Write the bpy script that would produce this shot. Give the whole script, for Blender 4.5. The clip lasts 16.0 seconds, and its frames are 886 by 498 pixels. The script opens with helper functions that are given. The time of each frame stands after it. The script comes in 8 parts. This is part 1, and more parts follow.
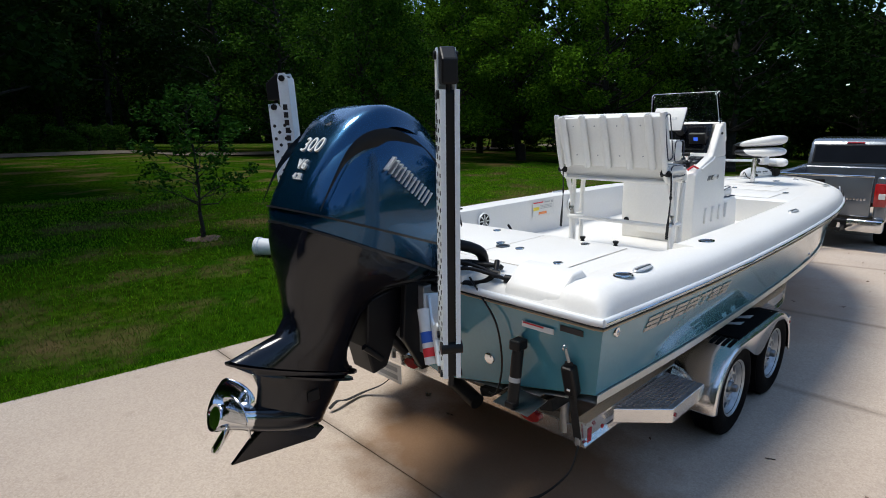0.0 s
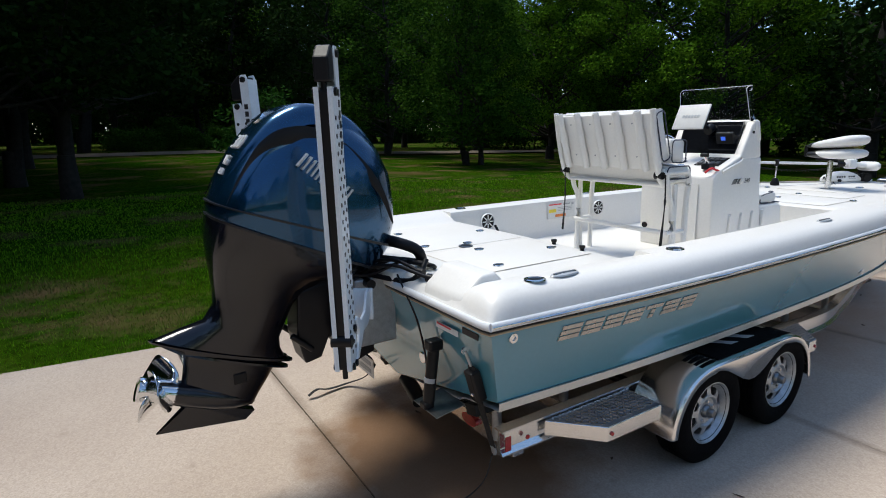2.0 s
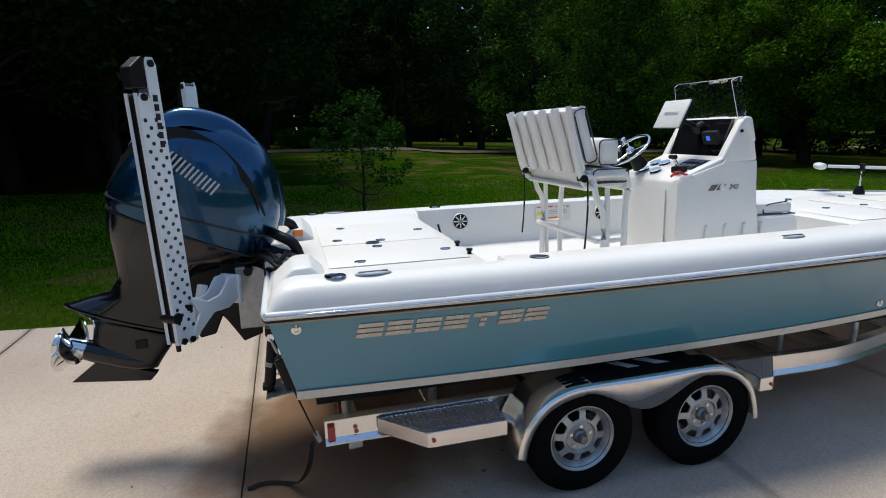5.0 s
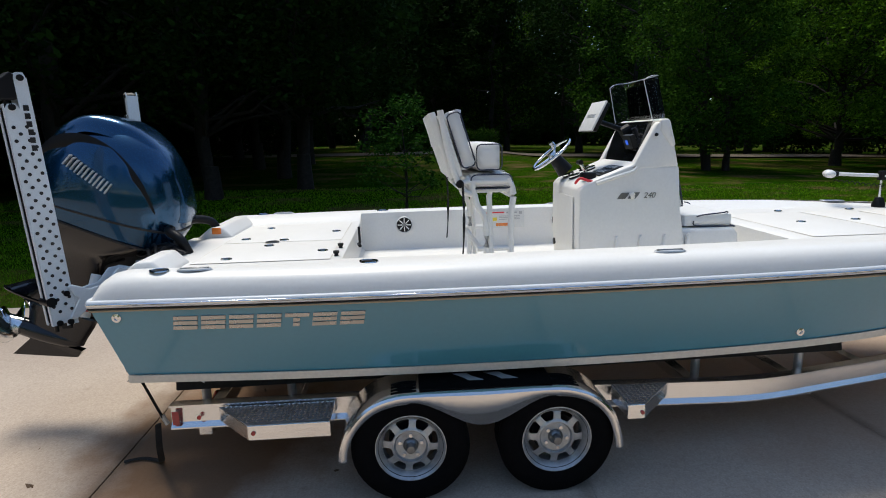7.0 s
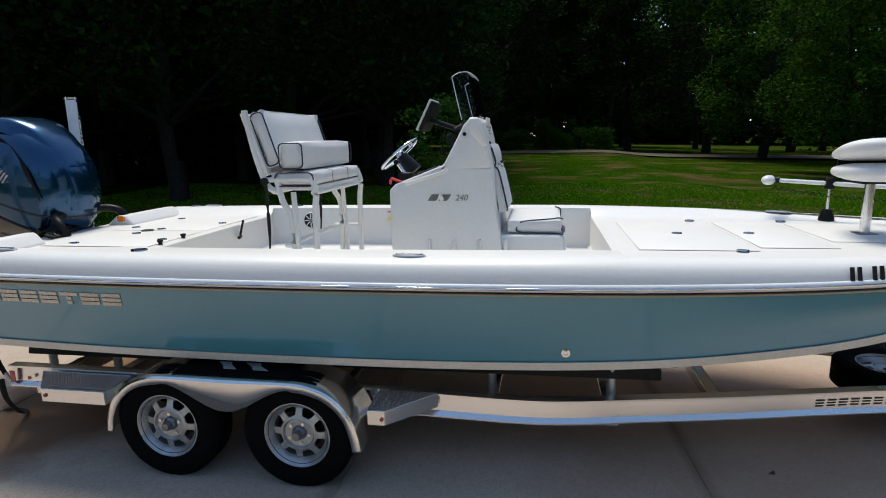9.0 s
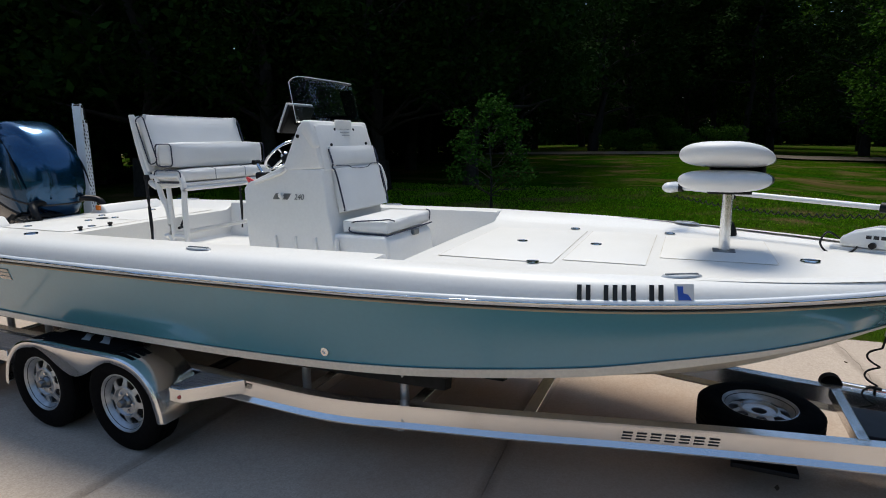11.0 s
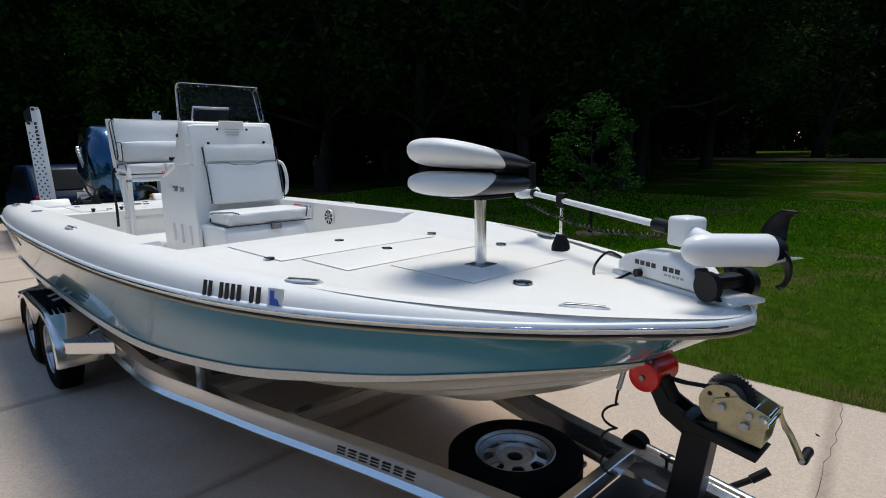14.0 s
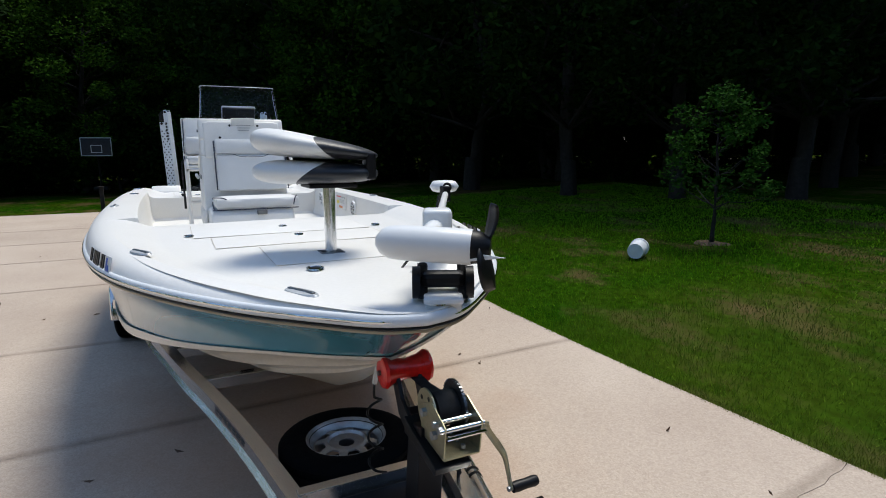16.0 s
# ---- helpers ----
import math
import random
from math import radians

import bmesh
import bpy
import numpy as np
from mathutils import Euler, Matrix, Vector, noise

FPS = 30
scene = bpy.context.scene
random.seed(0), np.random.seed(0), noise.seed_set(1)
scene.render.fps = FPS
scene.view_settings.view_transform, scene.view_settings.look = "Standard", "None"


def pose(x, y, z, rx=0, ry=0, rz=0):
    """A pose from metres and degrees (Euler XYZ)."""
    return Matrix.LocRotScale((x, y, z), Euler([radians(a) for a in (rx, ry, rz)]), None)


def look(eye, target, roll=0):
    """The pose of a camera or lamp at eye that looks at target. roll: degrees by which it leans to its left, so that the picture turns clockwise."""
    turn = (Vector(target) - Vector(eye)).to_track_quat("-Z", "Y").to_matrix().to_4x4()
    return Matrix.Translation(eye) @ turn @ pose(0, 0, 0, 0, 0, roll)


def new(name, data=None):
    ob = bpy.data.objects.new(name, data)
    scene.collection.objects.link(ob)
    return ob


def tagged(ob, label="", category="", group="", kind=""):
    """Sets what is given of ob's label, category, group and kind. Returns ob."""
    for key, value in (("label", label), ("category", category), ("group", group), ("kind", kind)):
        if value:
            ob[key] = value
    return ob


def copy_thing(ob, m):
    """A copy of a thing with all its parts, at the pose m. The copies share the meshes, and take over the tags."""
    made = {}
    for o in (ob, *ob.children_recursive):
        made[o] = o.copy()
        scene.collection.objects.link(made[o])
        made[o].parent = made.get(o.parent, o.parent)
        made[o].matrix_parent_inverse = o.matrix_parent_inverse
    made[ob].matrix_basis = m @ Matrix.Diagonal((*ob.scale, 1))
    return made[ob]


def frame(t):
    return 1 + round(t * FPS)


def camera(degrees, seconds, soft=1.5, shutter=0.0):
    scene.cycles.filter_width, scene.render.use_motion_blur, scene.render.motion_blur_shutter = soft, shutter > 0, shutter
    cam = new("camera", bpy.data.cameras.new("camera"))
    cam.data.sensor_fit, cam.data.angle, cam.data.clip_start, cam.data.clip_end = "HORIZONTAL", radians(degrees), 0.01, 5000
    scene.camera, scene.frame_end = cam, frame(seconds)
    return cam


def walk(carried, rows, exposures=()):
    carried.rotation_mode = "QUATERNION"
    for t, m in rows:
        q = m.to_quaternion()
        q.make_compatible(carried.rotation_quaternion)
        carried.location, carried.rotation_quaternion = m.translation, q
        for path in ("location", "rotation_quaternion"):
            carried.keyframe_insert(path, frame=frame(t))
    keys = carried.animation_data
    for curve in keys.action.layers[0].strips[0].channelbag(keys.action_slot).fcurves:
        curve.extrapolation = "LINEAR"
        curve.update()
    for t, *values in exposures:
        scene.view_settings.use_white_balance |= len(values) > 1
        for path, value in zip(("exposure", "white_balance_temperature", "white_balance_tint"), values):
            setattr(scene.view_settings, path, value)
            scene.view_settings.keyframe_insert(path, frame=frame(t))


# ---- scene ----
cam = camera(76.9, 16.0, soft=1.0)
PATH = [
    (0, (-3.889, -2.498, 2.129), (-2.536, -1.09, 1.699), -1.1),
    (0.5, (-3.73, -2.641, 2.119), (-2.444, -1.17, 1.69), -1.1),
    (1, (-3.548, -2.791, 2.12), (-2.332, -1.263, 1.691), -1.0),
    (1.5, (-3.326, -2.96, 2.099), (-2.194, -1.366, 1.679), -1.2),
    (2, (-3.093, -3.127, 2.091), (-2.048, -1.474, 1.672), -1.2),
    (2.5, (-2.856, -3.283, 2.074), (-1.904, -1.573, 1.666), -1.4),
    (3, (-2.619, -3.411, 2.063), (-1.758, -1.651, 1.659), -1.4),
    (3.5, (-2.36, -3.53, 2.05), (-1.589, -1.728, 1.65), -1.3),
    (4, (-2.087, -3.662, 2.067), (-1.394, -1.831, 1.658), -1.2),
    (6.5, (-0.443, -4.13, 2.039), (-0.215, -2.182, 1.646), -1.6),
    (7, (0.01, -4.172, 2.03), (0.141, -2.215, 1.639), -1.5),
    (7.5, (0.513, -4.19, 2.016), (0.53, -2.228, 1.628), -1.5),
    (8, (1.047, -4.174, 2.003), (0.944, -2.214, 1.617), -1.5),
    (8.5, (1.608, -4.137, 2.001), (1.384, -2.188, 1.613), -1.4),
    (9, (2.191, -4.072, 1.984), (1.846, -2.14, 1.599), -1.3),
    (9.5, (2.732, -3.988, 1.986), (2.279, -2.079, 1.598), -1.2),
    (12, (4.887, -3.117, 1.934), (3.853, -1.445, 1.566), -1.1),
    (12.5, (5.238, -2.87, 1.925), (4.095, -1.27, 1.557), -1.1),
    (13, (5.561, -2.612, 1.914), (4.319, -1.087, 1.55), -1.1),
    (13.5, (5.861, -2.339, 1.904), (4.535, -0.886, 1.542), -1.1),
    (14, (6.156, -2.052, 1.881), (4.747, -0.676, 1.531), -0.8),
    (14.5, (6.43, -1.747, 1.871), (4.94, -0.46, 1.525), -0.7),
    (15, (6.689, -1.415, 1.859), (5.114, -0.233, 1.514), -0.7),
    (15.5, (6.942, -1.05, 1.851), (5.276, 0.003, 1.511), -0.5),
    (16, (7.148, -0.689, 1.814), (5.368, 0.157, 1.473), -0.4),
]
walk(cam, [(t, look(eye, target, roll)) for t, eye, target, roll in PATH], exposures=[(0.0, 0.80, 6250, 6), (4.0, 0.72, 6250, 6), (8.0, 0.69, 6480, 6), (12.0, 0.58, 6380, 6), (14.0, 0.58, 6250, 6), (16.0, 0.70, 6250, 6)])

# ---- world, sun ----
SUN_EL, SUN_ROT = radians(68), radians(-30)
world = bpy.data.worlds.new("world")
scene.world = world
world.use_nodes = True
wn = world.node_tree.nodes
sky = wn.new("ShaderNodeTexSky")
sky.sky_type, sky.sun_disc = "NISHITA", False
sky.sun_elevation, sky.sun_rotation = SUN_EL, SUN_ROT
sky.air_density, sky.dust_density = 1.0, 0.6
wn["Background"].inputs["Strength"].default_value = 0.122
world.node_tree.links.new(sky.outputs["Color"], wn["Background"].inputs["Color"])
sun_data = bpy.data.lights.new("sun", "SUN")
sun_data.energy, sun_data.angle, sun_data.color = 2.3, radians(24.0), (1.0, 0.92, 0.81)
sun = new("sun", sun_data)
sun.matrix_world = look((40 * math.cos(SUN_EL) * math.sin(SUN_ROT), 40 * math.cos(SUN_EL) * math.cos(SUN_ROT), 40 * math.sin(SUN_EL)), (0, 0, 0))


# ---- materials ----
def mat(name, color, rough=0.5, metal=0.0, coat=0.0, noise_scale=0.0, noise_amt=0.0, fine=0.0, fine_amt=0.0, bump=0.0,
        bump_scale=80.0, color2=None, spec=0.5, trans=0.0, ior=1.45, rand=0.0):
    """A principled material with variation at two scales and fine relief."""
    m = bpy.data.materials.new(name)
    m.use_nodes = True
    nt = m.node_tree
    n, l = nt.nodes, nt.links
    b = n["Principled BSDF"]
    b.inputs["Roughness"].default_value = rough
    b.inputs["Metallic"].default_value = metal
    b.inputs["Coat Weight"].default_value = coat
    b.inputs["Coat Roughness"].default_value = 0.05
    b.inputs["Specular IOR Level"].default_value = spec
    b.inputs["Transmission Weight"].default_value = trans
    b.inputs["IOR"].default_value = ior
    b.inputs["Base Color"].default_value = (*color, 1)
    tc = n.new("ShaderNodeTexCoord")
    last = None
    if noise_amt or color2:
        c2 = color2 or tuple(max(0, c * (1 - noise_amt)) for c in color)
        t = n.new("ShaderNodeTexNoise")
        t.inputs["Scale"].default_value, t.inputs["Detail"].default_value = noise_scale, 6
        l.new(tc.outputs["Object"], t.inputs["Vector"])
        r = n.new("ShaderNodeValToRGB")
        r.color_ramp.elements[0].position, r.color_ramp.elements[1].position = 0.35, 0.68
        r.color_ramp.elements[0].color, r.color_ramp.elements[1].color = (*color, 1), (*c2, 1)
        l.new(t.outputs["Fac"], r.inputs["Fac"])
        last = r.outputs["Color"]
        rr = n.new("ShaderNodeMapRange")
        rr.inputs["To Min"].default_value, rr.inputs["To Max"].default_value = rough * 0.85, min(1, rough * 1.2)
        l.new(t.outputs["Fac"], rr.inputs["Value"])
        l.new(rr.outputs["Result"], b.inputs["Roughness"])
    if fine_amt:
        t2 = n.new("ShaderNodeTexNoise")
        t2.inputs["Scale"].default_value, t2.inputs["Detail"].default_value = fine, 4
        l.new(tc.outputs["Object"], t2.inputs["Vector"])
        mr = n.new("ShaderNodeMapRange")
        mr.inputs["From Min"].default_value, mr.inputs["From Max"].default_value = 0.3, 0.7
        mr.inputs["To Min"].default_value, mr.inputs["To Max"].default_value = 1 - fine_amt, 1 + fine_amt * 0.5
        l.new(t2.outputs["Fac"], mr.inputs["Value"])
        mx = n.new("ShaderNodeMix")
        mx.data_type, mx.blend_type = "RGBA", "MULTIPLY"
        mx.inputs["Factor"].default_value = 1
        if last is not None:
            l.new(last, mx.inputs["A"])
        else:
            mx.inputs["A"].default_value = (*color, 1)
        l.new(mr.outputs["Result"], mx.inputs["B"])
        last = mx.outputs["Result"]
    if rand:
        oi = n.new("ShaderNodeObjectInfo")
        mr = n.new("ShaderNodeMapRange")
        mr.inputs["To Min"].default_value, mr.inputs["To Max"].default_value = 1 - rand, 1 + rand
        l.new(oi.outputs["Random"], mr.inputs["Value"])
        mx = n.new("ShaderNodeMix")
        mx.data_type, mx.blend_type = "RGBA", "MULTIPLY"
        mx.inputs["Factor"].default_value = 1
        if last is not None:
            l.new(last, mx.inputs["A"])
        else:
            mx.inputs["A"].default_value = (*color, 1)
        l.new(mr.outputs["Result"], mx.inputs["B"])
        last = mx.outputs["Result"]
    if last is not None:
        l.new(last, b.inputs["Base Color"])
    if bump:
        t3 = n.new("ShaderNodeTexNoise")
        t3.inputs["Scale"].default_value, t3.inputs["Detail"].default_value = bump_scale, 5
        l.new(tc.outputs["Object"], t3.inputs["Vector"])
        bp = n.new("ShaderNodeBump")
        bp.inputs["Strength"].default_value, bp.inputs["Distance"].default_value = bump, 0.004
        l.new(t3.outputs["Fac"], bp.inputs["Height"])
        l.new(bp.outputs["Normal"], b.inputs["Normal"])
    return m


def leaf_mat(name, a, b2):
    """Leaves: each leaf has a shade of its own, with a little light through it."""
    m = bpy.data.materials.new(name)
    m.use_nodes = True
    n, l = m.node_tree.nodes, m.node_tree.links
    b = n["Principled BSDF"]
    b.inputs["Roughness"].default_value = 0.85
    b.inputs["Specular IOR Level"].default_value = 0.04
    g = n.new("ShaderNodeNewGeometry")
    r = n.new("ShaderNodeValToRGB")
    r.color_ramp.elements[0].color, r.color_ramp.elements[1].color = (*a, 1), (*b2, 1)
    l.new(g.outputs["Random Per Island"], r.inputs["Fac"])
    l.new(r.outputs["Color"], b.inputs["Base Color"])
    tr = n.new("ShaderNodeBsdfTranslucent")
    l.new(r.outputs["Color"], tr.inputs["Color"])
    mx = n.new("ShaderNodeMixShader")
    mx.inputs["Fac"].default_value = 0.22
    l.new(b.outputs["BSDF"], mx.inputs[1])
    l.new(tr.outputs["BSDF"], mx.inputs[2])
    l.new(mx.outputs["Shader"], n["Material Output"].inputs["Surface"])
    return m


M = {}
M["gel_white"] = mat("gel_white", (0.77, 0.752, 0.715), 0.36, coat=0.0, noise_scale=1.5, noise_amt=0.03, fine=60, fine_amt=0.03)
M["deck_white"] = mat("deck_white", (0.77, 0.75, 0.71), 0.45, noise_scale=2.2, noise_amt=0.06, fine=220, fine_amt=0.05, bump=0.25, bump_scale=500)
M["gel_blue"] = mat("gel_blue", (0.072, 0.245, 0.322), 0.22, coat=1.0, noise_scale=1.2, noise_amt=0.05, fine=40, fine_amt=0.03)
M["gel_cream"] = mat("gel_cream", (0.68, 0.62, 0.52), 0.3, coat=0.4, noise_scale=2, noise_amt=0.12, fine=50, fine_amt=0.08)
M["tan_line"] = mat("tan_line", (0.42, 0.32, 0.2), 0.35, noise_scale=4, noise_amt=0.2)
M["prop_steel"] = mat("prop_steel", (0.74, 0.76, 0.78), 0.09, metal=1.0, noise_scale=12, noise_amt=0.1)
M["black_line"] = mat("black_line", (0.015, 0.015, 0.017), 0.35, noise_scale=9, noise_amt=0.2)
M["joint_tan"] = mat("joint_tan", (0.52, 0.46, 0.38), 0.6, noise_scale=6, color2=(0.74, 0.70, 0.64))
M["rail_vinyl"] = mat("rail_vinyl", (0.70, 0.72, 0.74), 0.35, noise_scale=5, noise_amt=0.08)
M["chrome"] = mat("chrome", (0.75, 0.76, 0.77), 0.1, metal=1.0, noise_scale=14, noise_amt=0.1)
M["steel_dark"] = mat("steel_dark", (0.22, 0.23, 0.24), 0.3, metal=0.9, noise_scale=20, noise_amt=0.3)
M["alu"] = mat("alu", (0.80, 0.79, 0.78), 0.20, metal=0.95, noise_scale=2, noise_amt=0.05, fine=140, fine_amt=0.04)
M["galv"] = mat("galv", (0.46, 0.48, 0.50), 0.38, metal=0.75, noise_scale=25, noise_amt=0.2, fine=160, fine_amt=0.1)
M["tread_grey"] = mat("tread_grey", (0.30, 0.31, 0.33), 0.4, metal=0.6, noise_scale=14, noise_amt=0.25, fine=120, fine_amt=0.15)
M["black_plastic"] = mat("black_plastic", (0.008, 0.008, 0.009), 0.42, spec=0.25, noise_scale=8, noise_amt=0.3, bump=0.1, bump_scale=300)
M["black_paint"] = mat("black_paint", (0.006, 0.006, 0.008), 0.4, spec=0.3, noise_scale=6, noise_amt=0.3)
M["rubber"] = mat("rubber", (0.004, 0.004, 0.0045), 0.85, spec=0.08, noise_scale=30, noise_amt=0.3, bump=0.2, bump_scale=200)
M["cowl_blue"] = mat("cowl_blue", (0.007, 0.056, 0.130), 0.24, metal=0.85, coat=0.7, noise_scale=3, noise_amt=0.08, fine=900, fine_amt=0.08)
M["motor_dark"] = mat("motor_dark", (0.004, 0.005, 0.009), 0.16, metal=0.1, coat=0.3, noise_scale=5, noise_amt=0.2, fine=900, fine_amt=0.15)
M["pole_white"] = mat("pole_white", (0.70, 0.75, 0.79), 0.35, metal=0.0, noise_scale=6, noise_amt=0.1, fine=120, fine_amt=0.06)
M["vinyl"] = mat("vinyl", (0.73, 0.725, 0.71), 0.45, noise_scale=5, noise_amt=0.05, fine=300, fine_amt=0.04, bump=0.25, bump_scale=350)
M["vinyl_black"] = mat("vinyl_black", (0.02, 0.021, 0.025), 0.4, noise_scale=5, noise_amt=0.2, bump=0.25, bump_scale=350)
M["piping"] = mat("piping", (0.03, 0.035, 0.06), 0.45, noise_scale=20, noise_amt=0.2)
M["red_lens"] = mat("red_lens", (0.35, 0.012, 0.015), 0.15, coat=0.8, noise_scale=30, noise_amt=0.2)
M["amber"] = mat("amber", (0.75, 0.2, 0.03), 0.2, coat=0.5, noise_scale=30, noise_amt=0.2)
M["red_roller"] = mat("red_roller", (0.85, 0.016, 0.010), 0.28, coat=0.3, noise_scale=12, noise_amt=0.25, fine=70, fine_amt=0.15)
M["winch_gold"] = mat("winch_gold", (0.5, 0.46, 0.3), 0.35, metal=0.8, noise_scale=15, noise_amt=0.25, fine=120, fine_amt=0.12)
M["label_white"] = mat("label_white", (0.66, 0.66, 0.645), 0.5, noise_scale=40, noise_amt=0.06)
M["label_grey"] = mat("label_grey", (0.35, 0.36, 0.37), 0.5, noise_scale=40, noise_amt=0.1)
M["label_yellow"] = mat("label_yellow", (0.75, 0.6, 0.05), 0.5, noise_scale=40, noise_amt=0.1)
M["label_red"] = mat("label_red", (0.6, 0.03, 0.04), 0.5, noise_scale=40, noise_amt=0.1)
M["label_blue"] = mat("label_blue", (0.03, 0.1, 0.45), 0.5, noise_scale=40, noise_amt=0.1)
M["letter_silver"] = mat("letter_silver", (0.5, 0.48, 0.45), 0.27, metal=0.85, noise_scale=10, noise_amt=0.15)
M["letter_grey"] = mat("letter_grey", (0.5, 0.52, 0.54), 0.35, metal=0.3, noise_scale=10, noise_amt=0.1)
M["screen"] = mat("screen", (0.008, 0.009, 0.012), 0.08, coat=1.0, noise_scale=5, noise_amt=0.3)
M["trans_white"] = mat("trans_white", (0.74, 0.74, 0.73), 0.3, noise_scale=8, noise_amt=0.05)
M["bark"] = mat("bark", (0.02, 0.016, 0.012), 0.9, noise_scale=9, noise_amt=0.5, fine=40, fine_amt=0.3, bump=0.8, bump_scale=30)
# lit, shaded and half-lit leaf tones: the woods' shade is put into colour
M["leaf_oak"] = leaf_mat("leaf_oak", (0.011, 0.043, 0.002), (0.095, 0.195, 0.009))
M["leaf_shaded"] = leaf_mat("leaf_shaded", (0.005, 0.017, 0.003), (0.018, 0.044, 0.006))
M["leaf_half_lit"] = leaf_mat("leaf_half_lit", (0.007, 0.030, 0.003), (0.052, 0.12, 0.009))
M["leaf_hedge"] = leaf_mat("leaf_hedge", (0.015, 0.05, 0.004), (0.05, 0.11, 0.012))
M["leaf_citrus"] = leaf_mat("leaf_citrus", (0.006, 0.032, 0.003), (0.032, 0.088, 0.010))
# blades keep the sunlit green; the lawn sheet carries the shaded tone
M["grass_blade"] = leaf_mat("grass_blade", (0.034, 0.125, 0.002), (0.165, 0.32, 0.009))
def sheet_mat(name, tint):
    """Thin tinted acrylic: straight through, with a glossy film on it."""
    m = bpy.data.materials.new(name)
    m.use_nodes = True
    n, l = m.node_tree.nodes, m.node_tree.links
    n.remove(n["Principled BSDF"])
    tr, gl, mx, fr = n.new("ShaderNodeBsdfTransparent"), n.new("ShaderNodeBsdfGlossy"), n.new("ShaderNodeMixShader"), n.new("ShaderNodeFresnel")
    tr.inputs["Color"].default_value = (*tint, 1)
    gl.inputs["Roughness"].default_value = 0.0
    fr.inputs["IOR"].default_value = 1.16
    df, hz = n.new("ShaderNodeBsdfDiffuse"), n.new("ShaderNodeMixShader")
    df.inputs["Color"].default_value = (0.6, 0.66, 0.68, 1)
    hz.inputs["Fac"].default_value = 0.004
    l.new(tr.outputs["BSDF"], hz.inputs[1])
    l.new(df.outputs["BSDF"], hz.inputs[2])
    l.new(fr.outputs["Fac"], mx.inputs["Fac"])
    l.new(hz.outputs["Shader"], mx.inputs[1])
    l.new(gl.outputs["BSDF"], mx.inputs[2])
    l.new(mx.outputs["Shader"], n["Material Output"].inputs["Surface"])
    return m


M["glass"] = sheet_mat("glass", (0.86, 0.90, 0.92))
M["glass_dark"] = mat("glass_dark", (0.006, 0.007, 0.009), 0.2, spec=0.08, noise_scale=2, noise_amt=0.3)
M["truck_paint"] = mat("truck_paint", (0.17, 0.19, 0.215), 0.25, metal=0.6, coat=1.0, noise_scale=2, noise_amt=0.06, fine=800, fine_amt=0.1)
M["car_paint"] = mat("car_paint", (0.003, 0.012, 0.035), 0.25, spec=0.2, noise_scale=2, noise_amt=0.08, fine=800, fine_amt=0.1)
M["bucket"] = mat("bucket", (0.72, 0.73, 0.74), 0.5, noise_scale=8, noise_amt=0.12)
M["board_dark"] = mat("board_dark", (0.03, 0.035, 0.045), 0.2, noise_scale=6, noise_amt=0.2)
M["roof_grey"] = mat("roof_grey", (0.6, 0.62, 0.64), 0.6, noise_scale=3, noise_amt=0.2, fine=30, fine_amt=0.15)
M["brick_wall"] = mat("brick_wall", (0.3, 0.2, 0.16), 0.8, noise_scale=3, noise_amt=0.2, fine=30, fine_amt=0.2)
M["road"] = mat("road", (0.13, 0.105, 0.075), 0.9, noise_scale=0.7, noise_amt=0.25, fine=14, fine_amt=0.2)
M["strap"] = mat("strap", (0.012, 0.012, 0.013), 0.8, noise_scale=30, noise_amt=0.3, bump=0.4, bump_scale=250)
M["bare_soil"] = mat("bare_soil", (0.16, 0.1, 0.06), 0.95, noise_scale=4, noise_amt=0.4, fine=40, fine_amt=0.3)


# ---- shape helpers ----
def part(name, bm, material, parent=None, label="", smooth=None):
    """Link a bmesh as one mesh object under a thing or a part."""
    me = bpy.data.meshes.new(name)
    bm.normal_update()
    bm.to_mesh(me)
    bm.free()
    me.materials.append(M[material] if isinstance(material, str) else material)
    ob = new(name, me)
    if parent is not None:
        ob.parent = parent
    if label:
        tagged(ob, label)
    if smooth is not None:
        me.shade_smooth()
        if smooth < 180:
            me.set_sharp_from_angle(angle=radians(smooth))
    return ob


def thing(name, label, category, group="", kind="", at=(0, 0, 0)):
    ob = new(name)
    ob.empty_display_size = 0.1
    ob.matrix_world = at if isinstance(at, Matrix) else Matrix.Translation(at)
    return tagged(ob, label, category, group, kind)


def bevel(bm, r, seg=2, angle=30):
    if r > 0:
        es = [e for e in bm.edges if len(e.link_faces) == 2 and e.calc_face_angle(0) > radians(angle)]
        bmesh.ops.bevel(bm, geom=es, offset=r, segments=seg, affect="EDGES", profile=0.5, clamp_overlap=True)
    return bm


def box(x0, x1, y0, y1, z0, z1, r=0.0, seg=2, bm=None):
    b = bmesh.new()
    bmesh.ops.create_cube(b, size=1)
    for v in b.verts:
        v.co = Vector((x0 + (v.co.x + 0.5) * (x1 - x0), y0 + (v.co.y + 0.5) * (y1 - y0), z0 + (v.co.z + 0.5) * (z1 - z0)))
    bevel(b, r, seg)
    return join(bm, b)


def join(bm, b):
    """Add bmesh b to bm (or return b)."""
    if bm is None:
        return b
    vs = [bm.verts.new(v.co) for v in b.verts]
    b.verts.index_update()
    for f in b.faces:
        try:
            nf = bm.faces.new([vs[v.index] for v in f.verts])
            nf.smooth = f.smooth
        except ValueError:
            pass
    b.free()
    return bm


def xform(bm, m):
    bmesh.ops.transform(bm, matrix=m, verts=bm.verts)
    return bm


